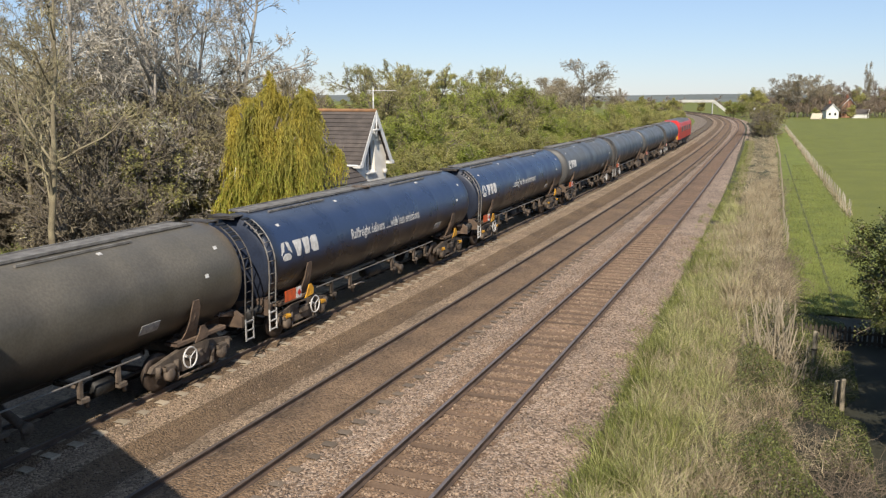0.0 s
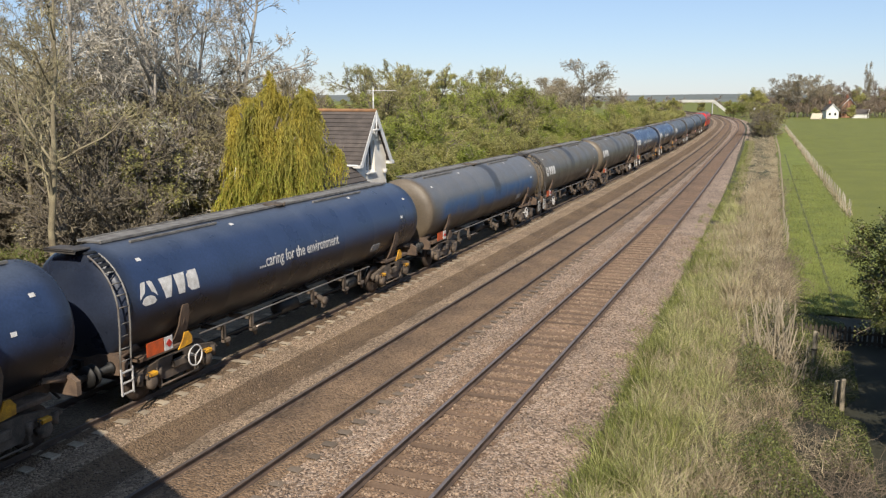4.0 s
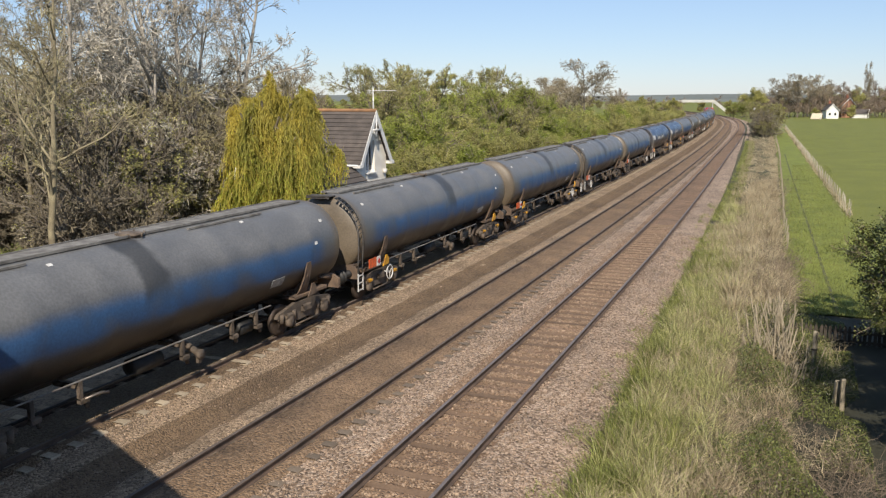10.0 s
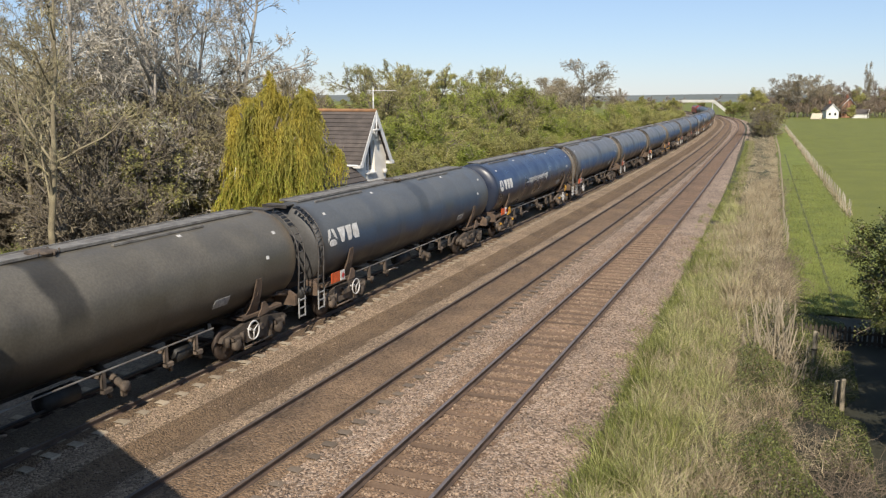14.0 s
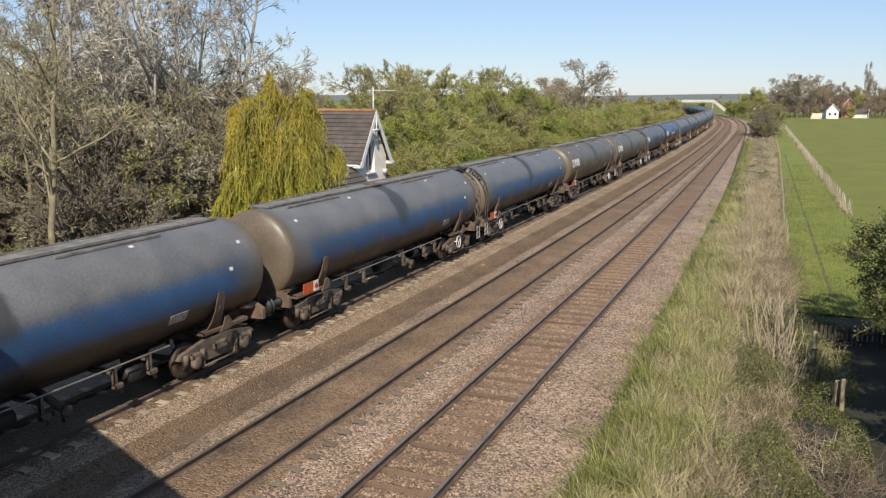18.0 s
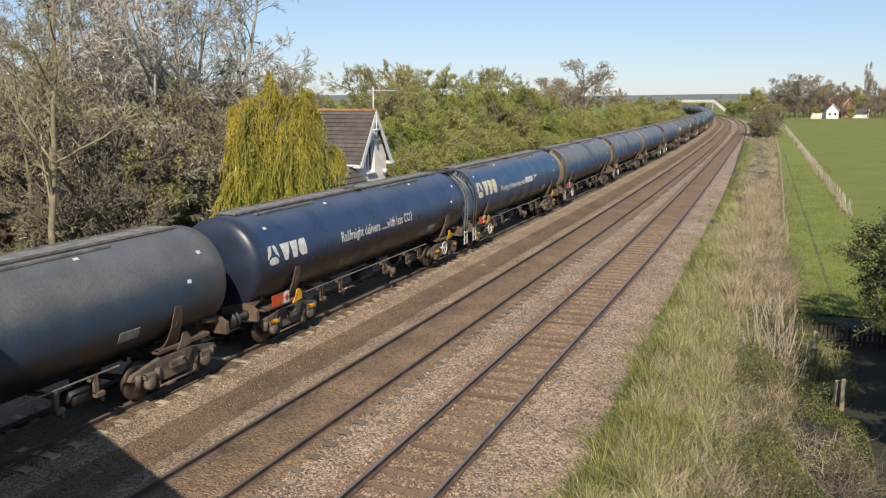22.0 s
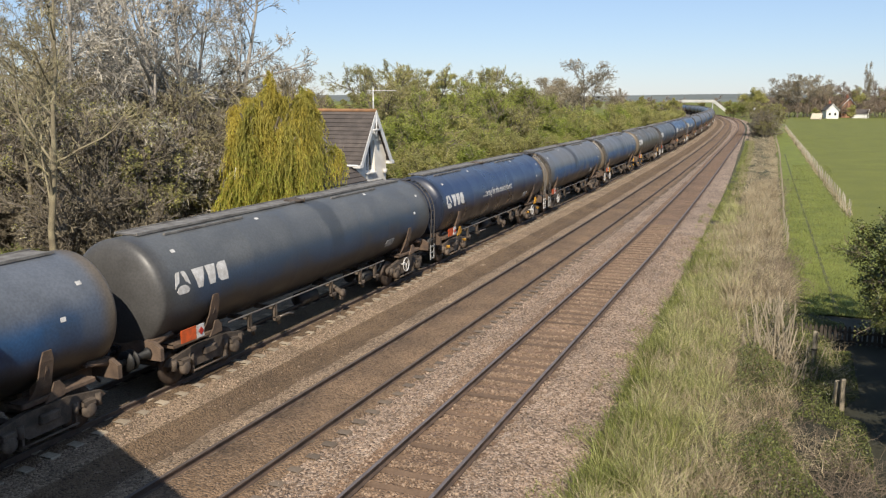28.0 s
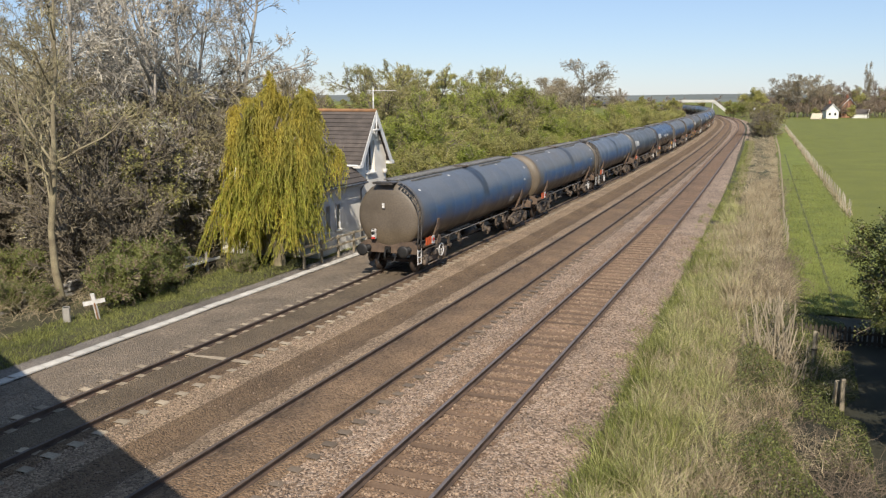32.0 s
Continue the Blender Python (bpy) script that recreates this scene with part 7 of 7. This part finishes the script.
for _i in range(40):
    _a = RNG.uniform(-0.72, -0.30)
    _r = RNG.uniform(120, 300)
    again(FAR_TREES[_i % 3], math.sin(_a) * _r - 25, math.cos(_a) * _r, RNG.uniform(0.55, 0.85))
# green greyed a little, so the hills' colour holds some distance haze
M_HILL = mat("far_hill_hazed", (0.165, 0.18, 0.16), 0.95, 0, (0.12, 0.135, 0.12), 0.004, 0.05, 0, 0.2)
_v, _f = [], []
for _i in range(61):
    _a = radians(-75 + _i * 2.2)
    for _r, _z in ((1500, -2), (2300, 10 + 7 * noise.noise((_i * 0.23, 0, 0))), (3400, 14 + 10 * noise.noise((_i * 0.17, 4, 0)))):
        _v.append((math.sin(_a) * _r, math.cos(_a) * _r, _z))
for _i in range(60):
    for _j in range(2):
        _f.append((_i * 3 + _j, _i * 3 + _j + 1, _i * 3 + _j + 4, _i * 3 + _j + 3))
tagged(new("far_hills", fast_mesh("far_hills", _v, _f, M_HILL, True)), "low wooded hills on the horizon, some haze greyed into their colour", "hills", kind="structure")

# ---- sleepers ----
_slp = Shape().box(0, 0, -0.215, 2.5, 0.26, 0.13, 0.02).mesh("sleeper", M_SLEEPER)
_slp2 = Shape().box(0, 0, -0.195, 2.62, 0.27, 0.15, 0.02).mesh("sleeper", M_SLEEPER_PALE)
_slp3 = Shape().box(0, 0, -0.206, 2.66, 0.27, 0.15, 0.02).mesh("sleeper", M_SLEEPER_GREY)
for _name, _off, _me in (("track_far", TRACK_L, _slp2), ("track_middle", TRACK_M, _slp3), ("track_near", TRACK_R, _slp)):
    for _i in range(290):
        _q, _h = on_line(6 + _i * 0.66, _off + RNG.normal(0, 0.012), RNG.normal(0, 0.006))
        part("sleeper", _me, TRACKS[_name], "", Matrix.Translation(_q) @ Matrix.Rotation(_h + RNG.normal(0, 0.006), 4, "Z"))


def motions():
    """The train runs away along the far track; its wheels roll."""
    times = [i * 1.0 for i in range(33)]
    for i, w in enumerate(WAGONS):
        walk(w, [(t, seat(travel(t) + (LEAD - i) * GAP)) for t in times])
    # every wheelset rolls alike in its bogie's space, so the two axles of the first bogie set the turn of all
    step = 1.0 / FPS
    axles = {}
    for ob in [o for w in WAGONS for b in w.children if b.name.split(".")[0] == "bogie" for o in b.children if o.name.split(".")[0] == "wheelset"]:
        y = round(ob.matrix_basis.translation.y, 2)
        if y not in axles:
            axles[y] = ob
            walk(ob, [(i * step, Matrix.Translation((0, y, 0.46)) @ Matrix.Rotation(-(travel(i * step) - travel(0)) / 0.46, 4, "X")) for i in range(32 * FPS + 1)])
        else:
            ob.rotation_mode = "QUATERNION"
            keys = ob.animation_data_create()
            keys.action = axles[y].animation_data.action
            keys.action_slot = axles[y].animation_data.action_slot
    walk(LOCO, [(t, seat(travel(t) + LEAD * GAP + 8.54 + 10.7)) for t in times])


motions()
